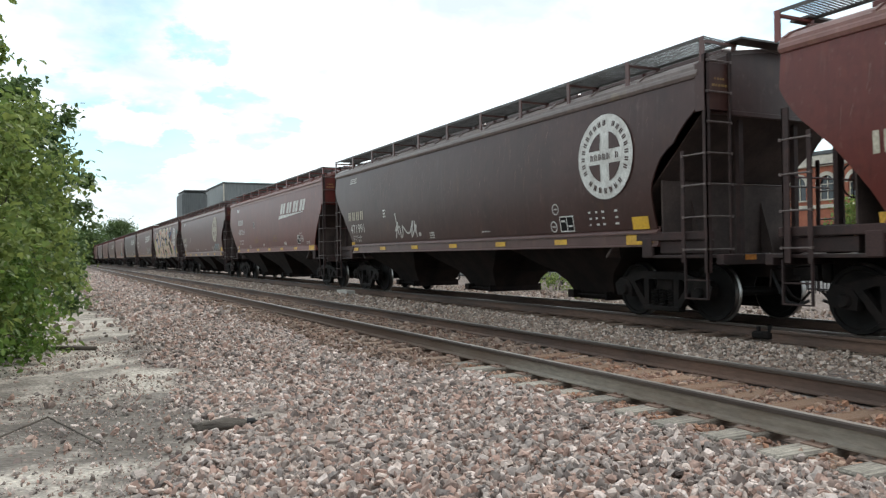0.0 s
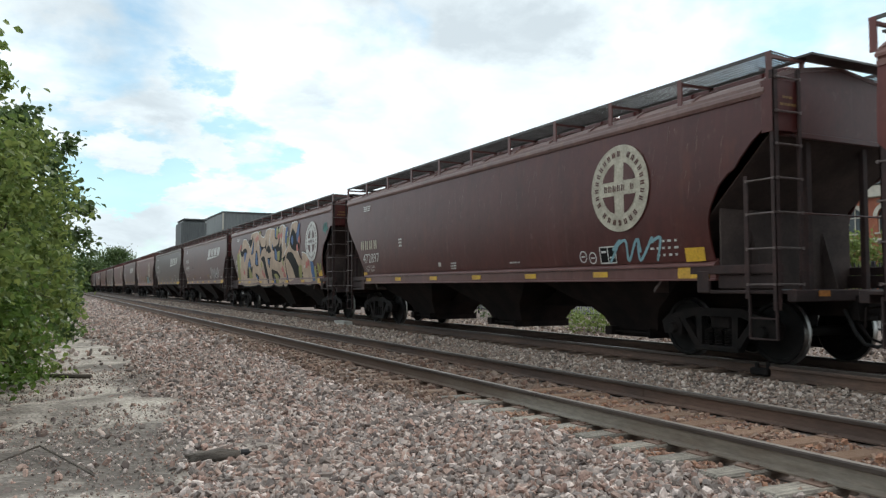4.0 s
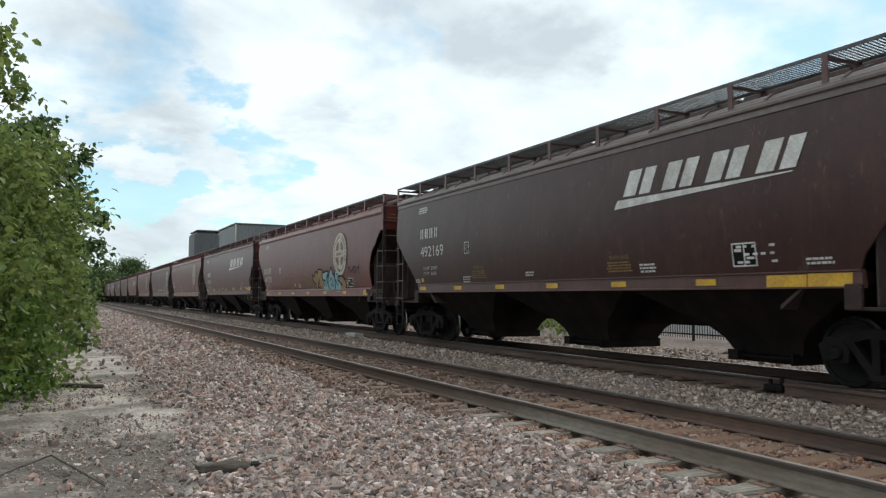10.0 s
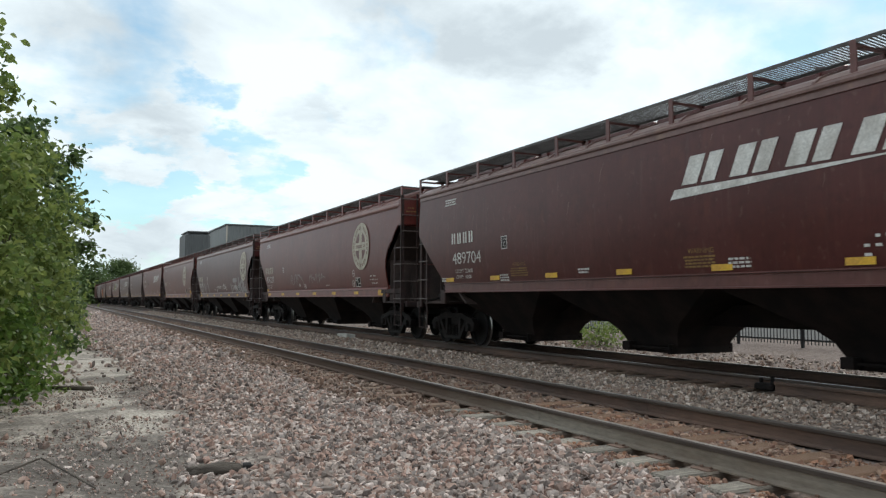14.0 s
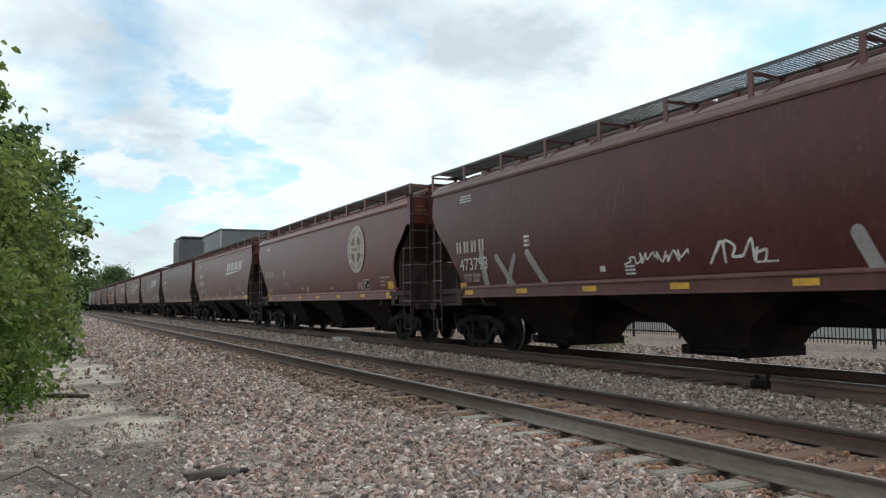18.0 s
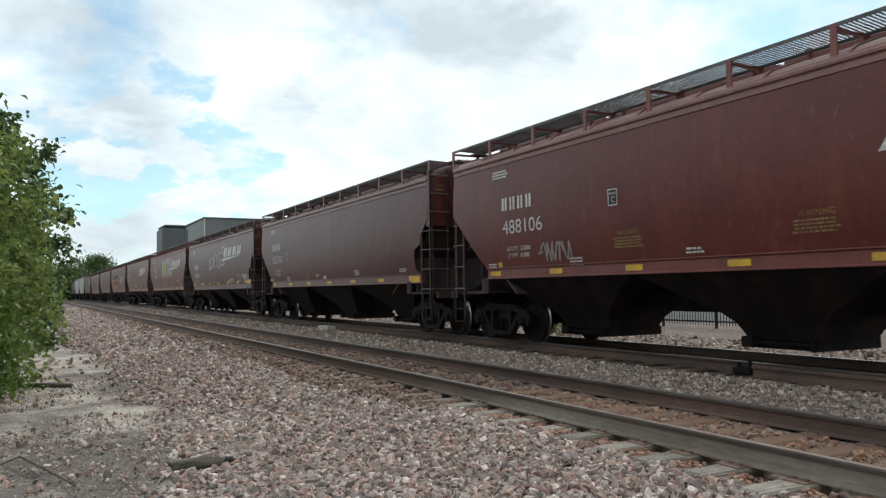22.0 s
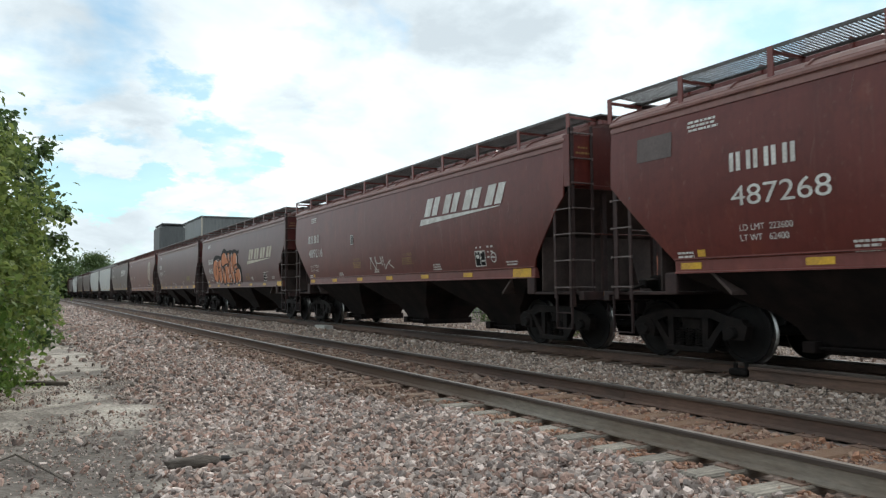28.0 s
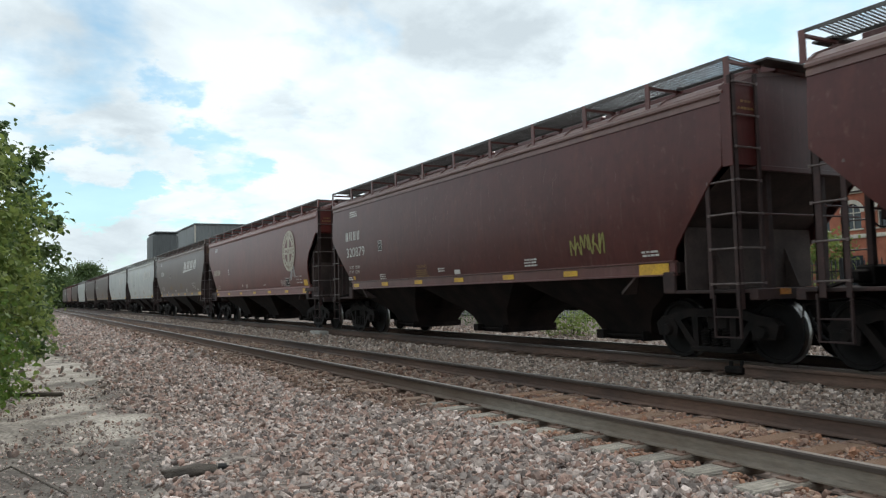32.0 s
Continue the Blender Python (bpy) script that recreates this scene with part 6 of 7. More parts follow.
    for pts in ([(-4.06, 2.11), (-3.66, 1.77), (-3.53, 1.47), (-4.17, 1.38), (-4.21, 1.77)], [(1.01, 3.63), (1.44, 3.52), (1.29, 3.28), (1.06, 3.22)], [(1.23, 2.57), (1.67, 2.62), (1.56, 2.22), (1.26, 2.26)], [(0.49, 1.63), (0.96, 1.66), (1.28, 1.43), (1.21, 1.25), (0.71, 1.26)], [(2.79, 3.09), (3.09, 3.13), (2.99, 2.84), (2.85, 2.78), (2.77, 2.95)], [(-2.15, 3.66), (-1.81, 3.66), (-1.75, 3.56), (-2.0, 3.54)], [(-1.73, 2.17), (-1.48, 2.26), (-1.44, 2.05), (-1.67, 1.98)], [(-6.6, 2.76), (-6.17, 2.77), (-6.15, 1.45), (-6.62, 1.45)], [(2.01, 2.32), (2.11, 2.27), (2.21, 2.01), (2.06, 2.02)], [(4.33, 1.88), (4.72, 1.93), (4.58, 1.43), (4.25, 1.39)],):
        decal(car, spec, "graffiti", [blob(pts)], M["olive"], 0.0175, cut=True)
    for pts in ([(6.27, 1.87), (6.5, 1.79), (6.5, 1.44), (6.27, 1.29)], [(6.7, 1.98), (6.89, 1.93), (7.0, 1.68), (6.72, 1.62)], [(7.03, 1.92), (7.11, 1.94), (7.1, 1.74), (7.03, 1.71)],):
        decal(car, spec, "graffiti", [blob(pts)], M["olive"], 0.0175, cut=True)
    for pts in ([(-6.17, 2.94), (-5.91, 2.85), (-5.77, 2.59), (-6.0, 1.97), (-6.08, 2.49)], [(1.05, 3.66), (1.19, 3.66), (1.16, 3.52), (1.08, 3.5)], [(1.46, 3.57), (1.65, 3.58), (1.61, 3.46), (1.48, 3.42)], [(2.78, 3.34), (2.91, 3.38), (2.87, 3.21), (2.77, 3.16)], [(0.95, 1.58), (1.17, 1.54), (1.2, 1.41), (0.97, 1.47)], [(2.01, 2.3), (2.07, 2.27), (2.04, 2.15), (1.99, 2.13)],):
        decal(car, spec, "graffiti", [blob(pts)], M["lime_pale"], 0.019, cut=True)
    decal(car, spec, "graffiti", [[(u + 0.16 * math.cos(a) * (1 + 0.3 * math.sin(2 * a + u)), z + 0.13 * math.sin(a) * (1 + 0.25 * math.cos(3 * a + z))) for a in np.linspace(0, 2 * math.pi, 16)[:-1]] for u, z in ((-2.27, 3.39), (-2.6, 3.33), (1.43, 3.25), (1.88, 3.25), (1.97, 1.83), (2.16, 1.59), (-1.46, 1.71), (-1.23, 1.59), (-5.21, 1.81), (-5.86, 3.1), (-6.17, 2.88), (4.49, 2.94), (4.26, 2.63), (5.39, 1.92), (5.62, 2.0), (6.9, 1.27))], M["pink"], 0.0195, "soft pink sprayed dots")
    scribble(car, spec, 7.45, 7.9, 3.0, 3.35, "teal", 8, 0.06, 3)
    # grey rounded throw-up
    car, spec = by[3]
    painted(car, spec, [[(3.1, 2.15), (3.35, 1.85), (3.3, 2.2)], [(3.6, 1.5), (3.7, 2.05), (4.0, 1.9), (4.05, 1.5)], [(4.3, 2.1), (4.4, 1.7), (4.7, 2.0)], [(5.0, 1.55), (5.1, 2.1), (5.4, 2.05), (5.4, 1.75)]], 0.24, "chalk", "patch", 0.03, None, "pale grey spray-painted bubble shapes")
    scribble(car, spec, 5.7, 6.05, 1.75, 2.1, "chalk", 4, 0.025, 2)
    # bronze and sky-blue piece on the red round car
    car, spec = by[5]
    throw_letter(car, spec, [(0.96, 2.03), (1.18, 1.95), (1.48, 2.15), (1.68, 2.07), (1.75, 2.22), (2.32, 2.16), (2.22, 1.96), (2.33, 1.76), (2.45, 1.65), (2.36, 1.42), (2.01, 1.39), (1.85, 1.57), (1.79, 1.75), (1.65, 1.58), (1.5, 1.37), (1.26, 1.41), (1.37, 1.62), (1.24, 1.7), (1.04, 1.82)], "bronze", 0.06)
    throw_letter(car, spec, [(2.25, 2.03), (2.43, 2.08), (2.98, 2.12), (2.92, 1.99), (2.76, 1.83), (2.95, 1.44), (2.76, 1.31), (2.35, 1.3), (2.3, 1.39), (2.62, 1.55), (2.57, 1.78), (2.3, 1.82)], "sky", 0.06)
    throw_letter(car, spec, [(3.0, 1.92), (3.24, 2.12), (3.37, 2.25), (3.51, 2.01), (3.69, 1.92), (3.71, 1.63), (3.53, 1.43), (3.15, 1.39), (2.92, 1.5), (2.88, 1.73)], "sky", 0.06)
    throw_letter(car, spec, [(3.81, 2.08), (4.1, 2.17), (4.34, 2.09), (4.36, 1.95), (4.14, 1.91), (4.05, 1.77), (4.25, 1.7), (4.38, 1.61), (4.26, 1.32), (3.98, 1.28), (3.69, 1.32), (3.73, 1.48), (3.97, 1.53), (3.85, 1.72), (3.72, 1.81)], "sky", 0.06)
    throw_letter(car, spec, [(4.2, 1.86), (4.42, 1.92), (4.65, 1.86), (4.86, 1.72), (4.88, 1.56), (4.74, 1.42), (4.5, 1.29), (4.23, 1.28), (4.38, 1.45), (4.46, 1.59), (4.25, 1.68)], "bronze", 0.06)
    decal(car, spec, "graffiti", [q for p in ([(2.77, 1.87), (2.97, 1.93), (2.88, 1.76)], [(3.14, 1.75), (3.3, 1.87), (3.44, 1.8), (3.39, 1.65), (3.19, 1.59), (3.14, 1.47)], [(3.35, 1.54), (3.48, 1.59)], [(1.79, 1.75), (1.96, 1.88)], [(3.93, 1.98), (4.19, 2.01)]) for q in ribbon(curve_line(p), 0.035)], M["black"], 0.0145)
    decal(car, spec, "graffiti", ribbon(curve_line([(-3.65, 2.01), (-3.3, 2.09), (-2.87, 2.16), (-2.59, 1.98), (-2.85, 1.79), (-3.19, 1.73), (-2.98, 1.61), (-3.07, 1.4), (-3.48, 1.41), (-3.34, 1.73)]), 0.045), M["ochre"], 0.008, "thin ochre spray-painted outline")
    decal(car, spec, "graffiti", ribbon(curve_line([(-2.63, 1.78), (-2.37, 1.97), (-1.85, 2.07), (-1.79, 1.95), (-2.14, 1.83), (-1.86, 1.76), (-2.16, 1.62), (-1.76, 1.53), (-1.61, 1.38), (-2.01, 1.3), (-2.52, 1.39), (-2.24, 1.56)]), 0.045), M["ochre"], 0.008, "thin ochre spray-painted outline")
    decal(car, spec, "graffiti", ribbon(curve_line([(-1.33, 2.05), (-0.91, 2.11), (-0.51, 1.97), (-0.77, 1.86), (-0.99, 1.91), (-0.89, 1.72), (-0.54, 1.63), (-0.63, 1.44), (-1.15, 1.33), (-1.45, 1.42)]), 0.045), M["ochre"], 0.008, "thin ochre spray-painted outline")
    decal(car, spec, "graffiti", [q for p in ([(-0.12, 1.87), (-0.31, 1.81), (-0.26, 1.68), (-0.1, 1.65)], [(-0.02, 1.64), (0.04, 1.8), (0.15, 1.83), (0.15, 1.73), (0.05, 1.72), (0.18, 1.64)], [(0.42, 1.83), (0.26, 1.77), (0.29, 1.67), (0.44, 1.68)], [(0.5, 1.84), (0.51, 1.66), (0.61, 1.77), (0.65, 1.65), (0.74, 1.87)], [(-0.12, 2.09), (0.04, 2.14), (0.19, 2.07), (0.03, 2.03), (-0.12, 2.09)]) for q in ribbon(curve_line(p), 0.035)], M["ochre"], 0.008)
    scribble(car, spec, 5.2, 6.3, 1.95, 2.2, "black", 21, 0.03, 4)
    # chalky fills on the next round cars
    car, spec = by[8]
    for pts, w in (([(-5.85, 2.16), (-5.74, 1.45)], 0.22), ([(-5.21, 2.07), (-4.64, 1.43)], 0.16), ([(-4.9, 1.43), (-4.5, 2.05)], 0.14), ([(-4.0, 2.09), (-3.48, 1.48)], 0.18), ([(3.18, 1.91), (3.4, 1.41)], 0.20), ([(3.81, 2.11), (4.7, 2.13)], 0.22), ([(4.3, 2.12), (4.36, 1.5)], 0.20), ([(5.19, 2.17), (5.35, 1.45)], 0.24),
                   ([(5.29, 1.77), (5.97, 2.08)], 0.20), ([(5.55, 1.82), (5.99, 1.43)], 0.22), ([(6.14, 1.99), (6.4, 1.91), (6.23, 1.72), (6.06, 1.73)], 0.16), ([(6.15, 1.72), (6.88, 1.56)], 0.16), ([(6.26, 1.62), (6.96, 1.36)], 0.14), ([(6.1, 2.0), (6.15, 1.43)], 0.16)):
        decal(car, spec, "graffiti", ribbon(pts, w), M["chalk"], 0.008, "smeared grey spray paint")
    scribble(car, spec, -1.0, 0.4, 1.72, 1.88, "white", 31, 0.03, 7)
    scribble(car, spec, 0.9, 1.8, 1.65, 1.95, "white", 32, 0.04, 4)
    scribble(car, spec, 3.6, 4.7, 1.6, 1.85, "white", 33, 0.03, 4)
    car, spec = by[7]
    scribble(car, spec, -3.0, -1.2, 1.7, 2.1, "chalk", 34, 0.035, 4)
    scribble(car, spec, -0.4, 1.6, 1.75, 2.05, "chalk", 35, 0.03, 6)
    car, spec = by[1]
    scribble(car, spec, 5.0, 6.2, 1.55, 1.9, "sky", 36, 0.05, 3)
    # white outlines over the slanted logo
    car, spec = by[12]
    for pts in ([(-1.5, 2.85), (-1.0, 3.0), (-1.4, 2.55), (-0.8, 2.5), (-1.5, 2.35), (-1.55, 2.55), (-1.15, 2.75), (-1.5, 2.85)], [(-0.6, 3.0), (-0.5, 2.8), (-0.3, 3.05), (-0.45, 2.5), (-0.6, 2.45), (-0.7, 2.8), (-0.6, 3.0)], [(0.0, 3.1), (0.4, 3.05), (0.35, 2.8), (0.5, 2.6), (0.1, 2.45), (-0.1, 2.7), (0.0, 3.1)],
                [(0.7, 3.1), (1.2, 3.15), (0.9, 2.9), (1.25, 2.8), (0.95, 2.65), (1.3, 2.5), (0.7, 2.45), (0.7, 3.1)], [(1.4, 3.15), (1.8, 3.15), (1.9, 2.9), (1.75, 2.75), (2.2, 2.55), (1.7, 2.5), (1.5, 2.6), (1.4, 3.15)]):
        decal(car, spec, "graffiti", ribbon(curve_line(pts), 0.045), M["white"], 0.009, "white spray-painted outline")
    scribble(car, spec, 1.5, 2.2, 3.3, 3.46, "white", 41, 0.03, 3)
    scribble(car, spec, 3.25, 3.95, 1.62, 1.8, "white", 42, 0.035, 4)
    scribble(car, spec, 5.75, 6.6, 1.62, 1.95, "white", 43, 0.045, 3)
    # lime burst between silver shapes
    car, spec = by[13]
    painted(car, spec, [[(-0.95, 3.4), (-1.5, 3.3), (-1.45, 2.95), (-1.1, 2.75), (-1.55, 2.45), (-1.7, 2.6)], [(-0.9, 3.3), (-0.75, 2.5), (-0.35, 2.5), (-0.25, 3.3)], [(0.1, 3.45), (0.2, 2.6), (0.6, 2.55)], [(0.6, 3.4), (1.3, 3.4), (1.0, 3.0), (1.4, 2.7), (0.9, 2.4)], [(1.7, 3.4), (1.75, 2.5), (2.3, 2.5)], [(2.5, 3.4), (2.9, 3.0), (2.5, 2.5)]], 0.2, "chalk", "white", 0.045, None, "silver and white spray-painted letters")
    burst = []
    for a in range(14):
        t = a * 2 * math.pi / 14
        r = 0.95 if a % 2 else 0.6
        burst += ribbon([(-0.45 + 0.15 * math.cos(t), 2.85 + 0.12 * math.sin(t)), (-0.45 + r * math.cos(t), 2.85 + 0.75 * r * math.sin(t))], (0.26, 0.04))
    decal(car, spec, "graffiti", burst, M["lime"], 0.014, "lime green sprayed burst")
    scribble(car, spec, -1.1, 0.7, 1.62, 1.95, "chalk", 45, 0.025, 6)
    decal(car, spec, "paint_patch", [oblong(-7.35, -6.6, 3.12, 3.5)], M["patch"], 0.005)
    car, spec = by[14]
    scribble(car, spec, -1.3, 0.4, 1.72, 2.05, "white", 46, 0.025, 4)
    scribble(car, spec, 3.7, 4.1, 1.36, 1.44, "white", 47, 0.02, 3)
    # orange throw-up in fat letters on a black haze
    car, spec = by[15]
    decal(car, spec, "graffiti", [q for p in ([(-4.74, 2.64), (-4.24, 2.87), (-2.92, 2.81)], [(-2.85, 2.89), (-2.39, 3.12), (-1.67, 2.98), (-1.01, 3.01), (-0.61, 2.97), (-0.23, 3.03), (0.3, 2.93), (0.63, 2.96)], [(0.42, 2.7), (0.45, 2.36), (0.97, 2.17), (1.06, 1.79), (0.91, 1.48)], [(-2.62, 1.86), (-0.24, 1.8)]) for q in ribbon(curve_line(p), (0.24, 0.14))], M["black"], 0.0042, "black sprayed haze behind orange letters")
    throw_letter(car, spec, [(-2.93, 2.6), (-2.71, 2.96), (-2.33, 3.06), (-1.78, 2.9), (-1.68, 2.71), (-1.35, 2.59), (-1.25, 2.39), (-1.48, 2.34), (-2.05, 2.43), (-2.42, 2.34), (-2.56, 2.27), (-2.74, 2.41)], "orange", 0.07)
    throw_letter(car, spec, [(-4.85, 2.26), (-4.65, 2.63), (-4.16, 2.77), (-3.7, 2.68), (-3.56, 2.53), (-3.57, 2.08), (-3.75, 1.74), (-4.11, 1.52), (-4.55, 1.68), (-4.81, 1.97)], "orange", 0.07)
    throw_letter(car, spec, [(-3.78, 2.59), (-3.06, 2.72), (-2.91, 2.51), (-2.88, 2.04), (-2.85, 1.7), (-3.09, 1.52), (-3.44, 1.53), (-3.56, 1.82), (-3.53, 2.17)], "orange", 0.07)
    throw_letter(car, spec, [(-2.71, 2.32), (-2.42, 2.32), (-2.39, 2.09), (-2.19, 2.24), (-2.1, 1.99), (-2.11, 1.59), (-2.39, 1.47), (-2.69, 1.53), (-2.73, 1.95)], "orange", 0.07)
    throw_letter(car, spec, [(-2.05, 2.35), (-1.58, 2.46), (-1.31, 2.32), (-1.22, 1.93), (-1.22, 1.52), (-1.62, 1.48), (-1.96, 1.5), (-2.02, 1.9)], "orange", 0.07)
    throw_letter(car, spec, [(-1.53, 3.0), (-1.22, 2.98), (-1.11, 2.68), (-1.04, 2.37), (-0.9, 1.91), (-0.89, 1.51), (-1.19, 1.48), (-1.24, 2.01), (-1.36, 2.48), (-1.51, 2.73)], "orange", 0.07)
    throw_letter(car, spec, [(-0.5, 2.68), (-0.23, 2.96), (0.22, 2.89), (0.39, 2.7), (0.34, 2.37), (-0.08, 2.35), (-0.14, 2.18), (0.16, 2.15), (0.55, 2.2), (0.85, 2.12), (0.97, 1.85), (0.86, 1.61), (0.56, 1.49), (0.3, 1.63), (0.2, 1.77), (0.28, 1.5), (-0.03, 1.48), (-0.15, 1.79), (-0.27, 2.22), (-0.43, 2.38)], "orange", 0.07)
    throw_letter(car, spec, [(-0.81, 2.86), (-0.61, 2.92), (-0.5, 2.75), (-0.45, 2.38), (-0.29, 2.08), (-0.29, 1.52), (-0.58, 1.49), (-0.72, 1.75), (-0.86, 1.54), (-1.01, 1.7), (-1.04, 2.44), (-0.9, 2.65)], "orange", 0.07)
    decal(car, spec, "graffiti_shine", [q for p in ([(-4.01, 2.71), (-3.6, 2.62)], [(-3.08, 2.7), (-2.97, 2.32)], [(-2.91, 2.04), (-2.89, 1.7), (-3.29, 1.54)], [(-4.33, 1.58), (-3.8, 1.54)], [(-2.02, 2.97), (-1.81, 2.78)], [(-2.62, 2.27), (-2.54, 1.94)], [(-2.11, 2.07), (-2.25, 1.53)], [(-1.87, 2.39), (-1.72, 2.36)], [(-1.31, 2.9), (-1.18, 2.57)]) for q in ribbon(p, (0.065, 0.035))], M["white"], 0.016)
    decal(car, spec, "graffiti_shine", [q for p in ([(-1.43, 2.25), (-1.28, 1.63)], [(-1.83, 1.54), (-1.61, 1.51)], [(-0.83, 2.53), (-0.67, 2.11), (-0.63, 1.98)], [(-0.66, 2.9), (-0.56, 2.76)], [(-0.42, 2.02), (-0.36, 1.66), (-0.65, 1.52)], [(-1.0, 1.92), (-0.99, 1.53)], [(0.32, 2.72), (0.32, 2.37)], [(0.81, 2.09), (0.92, 1.86), (0.82, 1.64), (0.4, 1.56)], [(-0.1, 1.5), (0.22, 1.43)], [(-0.09, 2.24), (-0.01, 2.03)]) for q in ribbon(p, (0.065, 0.035))], M["white"], 0.016)
    decal(car, spec, "graffiti", [q for p in ([(-4.25, 2.22), (-4.17, 2.4), (-3.98, 2.37), (-3.95, 2.15), (-4.13, 1.98), (-4.25, 2.07), (-4.25, 2.22)], [(-3.48, 2.3), (-3.16, 2.35), (-3.16, 2.16), (-3.45, 2.13)], [(-2.45, 2.33), (-2.39, 2.01), (-2.19, 2.24)], [(-1.66, 1.98), (-1.55, 1.92)], [(-1.02, 2.67), (-0.88, 2.71), (-0.72, 2.32), (-0.61, 1.97)], [(-0.15, 2.34), (0.19, 2.37)], [(-0.14, 2.18), (-0.05, 1.98), (0.15, 2.05)], [(0.2, 1.77), (0.29, 1.55)], [(-4.02, 2.28), (-4.11, 2.1)]) for q in ribbon(curve_line(p), 0.05)], M["black"], 0.0145)
    car, spec = by[16]
    scribble(car, spec, 4.15, 5.05, 1.74, 2.06, "olive", 48, 0.035, 6)
    car, spec = by[10]
    scribble(car, spec, -4.65, -3.67, 1.66, 1.98, "chalk", 49, 0.04, 6)
    car, spec = by[9]
    scribble(car, spec, -4.2, -3.4, 1.7, 1.95, "chalk", 50, 0.04, 3)
    car, spec = by[17]
    painted(car, spec, [[(5.2, 2.3), (5.5, 2.0), (5.3, 1.8)], [(5.7, 2.3), (5.8, 1.9)]], 0.14, "chalk", "white", 0.02)


paint_cars()


# ---- surroundings ----
def leaf_mat(name, light, dark, glow=0.35):
    """Leaves that let some light through; every leaf has its own green."""
    m = bpy.data.materials.new(name)
    m.use_nodes = True
    t = m.node_tree
    b, out = t.nodes["Principled BSDF"], t.nodes["Material Output"]
    b.inputs["Roughness"].default_value = 0.45
    b.inputs["Specular IOR Level"].default_value = 0.3
    info, r = t.nodes.new("ShaderNodeNewGeometry"), t.nodes.new("ShaderNodeValToRGB")
    r.color_ramp.elements[0].color, r.color_ramp.elements[1].color = (*dark, 1), (*light, 1)
    t.links.new(info.outputs["Random Per Island"], r.inputs[0])
    t.links.new(r.outputs[0], b.inputs["Base Color"])
    tr, mx = t.nodes.new("ShaderNodeBsdfTranslucent"), t.nodes.new("ShaderNodeMixShader")
    t.links.new(r.outputs[0], tr.inputs[0])
    mx.inputs[0].default_value = glow
    t.links.new(b.outputs[0], mx.inputs[1]), t.links.new(tr.outputs[0], mx.inputs[2]), t.links.new(mx.outputs[0], out.inputs[0])
    return m


M["leaf"] = leaf_mat("fresh_green_leaves", (0.255, 0.305, 0.088), (0.11, 0.165, 0.047), 0.5)
M["leaf_low"] = leaf_mat("lush_green_leaves", (0.17, 0.26, 0.055), (0.07, 0.13, 0.03), 0.5)
M["leaf_dark"] = leaf_mat("deep_green_leaves", (0.125, 0.18, 0.062), (0.055, 0.095, 0.033))
M["bark"] = plain("grey_brown_bark", (0.13, 0.10, 0.075), 0.9, 0, (0.07, 0.055, 0.04), 6, 60, 0.6, (1, 1, 0.3))
M["panel"] = plain("grey_metal_cladding", (0.155, 0.165, 0.165), 0.55, 0.1, (0.125, 0.132, 0.132), 0.15, 3, 0.1, (1, 1, 0.15))
M["dark_panel"] = plain("dark_metal_cladding", (0.085, 0.090, 0.092), 0.6, 0.1, (0.065, 0.07, 0.072), 0.15, 3, 0.1, (1, 1, 0.15))
M["brick"] = plain("orange_red_brickwork", (0.36, 0.125, 0.070), 0.85, 0, (0.26, 0.085, 0.05), 1.2, 14, 0.3)
M["stone"] = plain("pale_limestone_trim", (0.55, 0.50, 0.42), 0.8, 0, (0.42, 0.38, 0.32), 1.5, 20, 0.2)
M["pane"] = plain("dark_window_glass", (0.03, 0.04, 0.045), 0.08, 0, (0.02, 0.025, 0.03), 0.8, 5)
M["iron"] = plain("black_painted_iron", (0.016, 0.016, 0.017), 0.5, 0.2, (0.010, 0.010, 0.011), 3, 40)
M["asphalt"] = plain("worn_asphalt", (0.075, 0.073, 0.07), 0.9, 0, (0.05, 0.049, 0.047), 0.4, 50, 0.4)
M["white_car"] = plain("white_car_paint", (0.72, 0.73, 0.74), 0.2, 0, (0.68, 0.69, 0.70), 1, 10, fine_mix=0.03)
M["tyre"] = plain("black_tyre_rubber", (0.02, 0.02, 0.02), 0.85)
M["rim"] = plain("silver_wheel_rim", (0.5, 0.5, 0.5), 0.3, 0.9)
M["concrete"] = plain("pale_rough_concrete", (0.46, 0.44, 0.40), 0.9, 0, (0.34, 0.32, 0.29), 3, 40, 0.4)
M["chunk"] = plain("weathered_grey_brown_wood", (0.10, 0.083, 0.068), 0.9, 0, (0.062, 0.05, 0.041), 6, 60, 0.6, (1, 6, 6))
M["dry"] = plain("dry_grey_wood", (0.095, 0.078, 0.062), 0.9, 0, (0.05, 0.04, 0.033), 8, 60, 0.5)


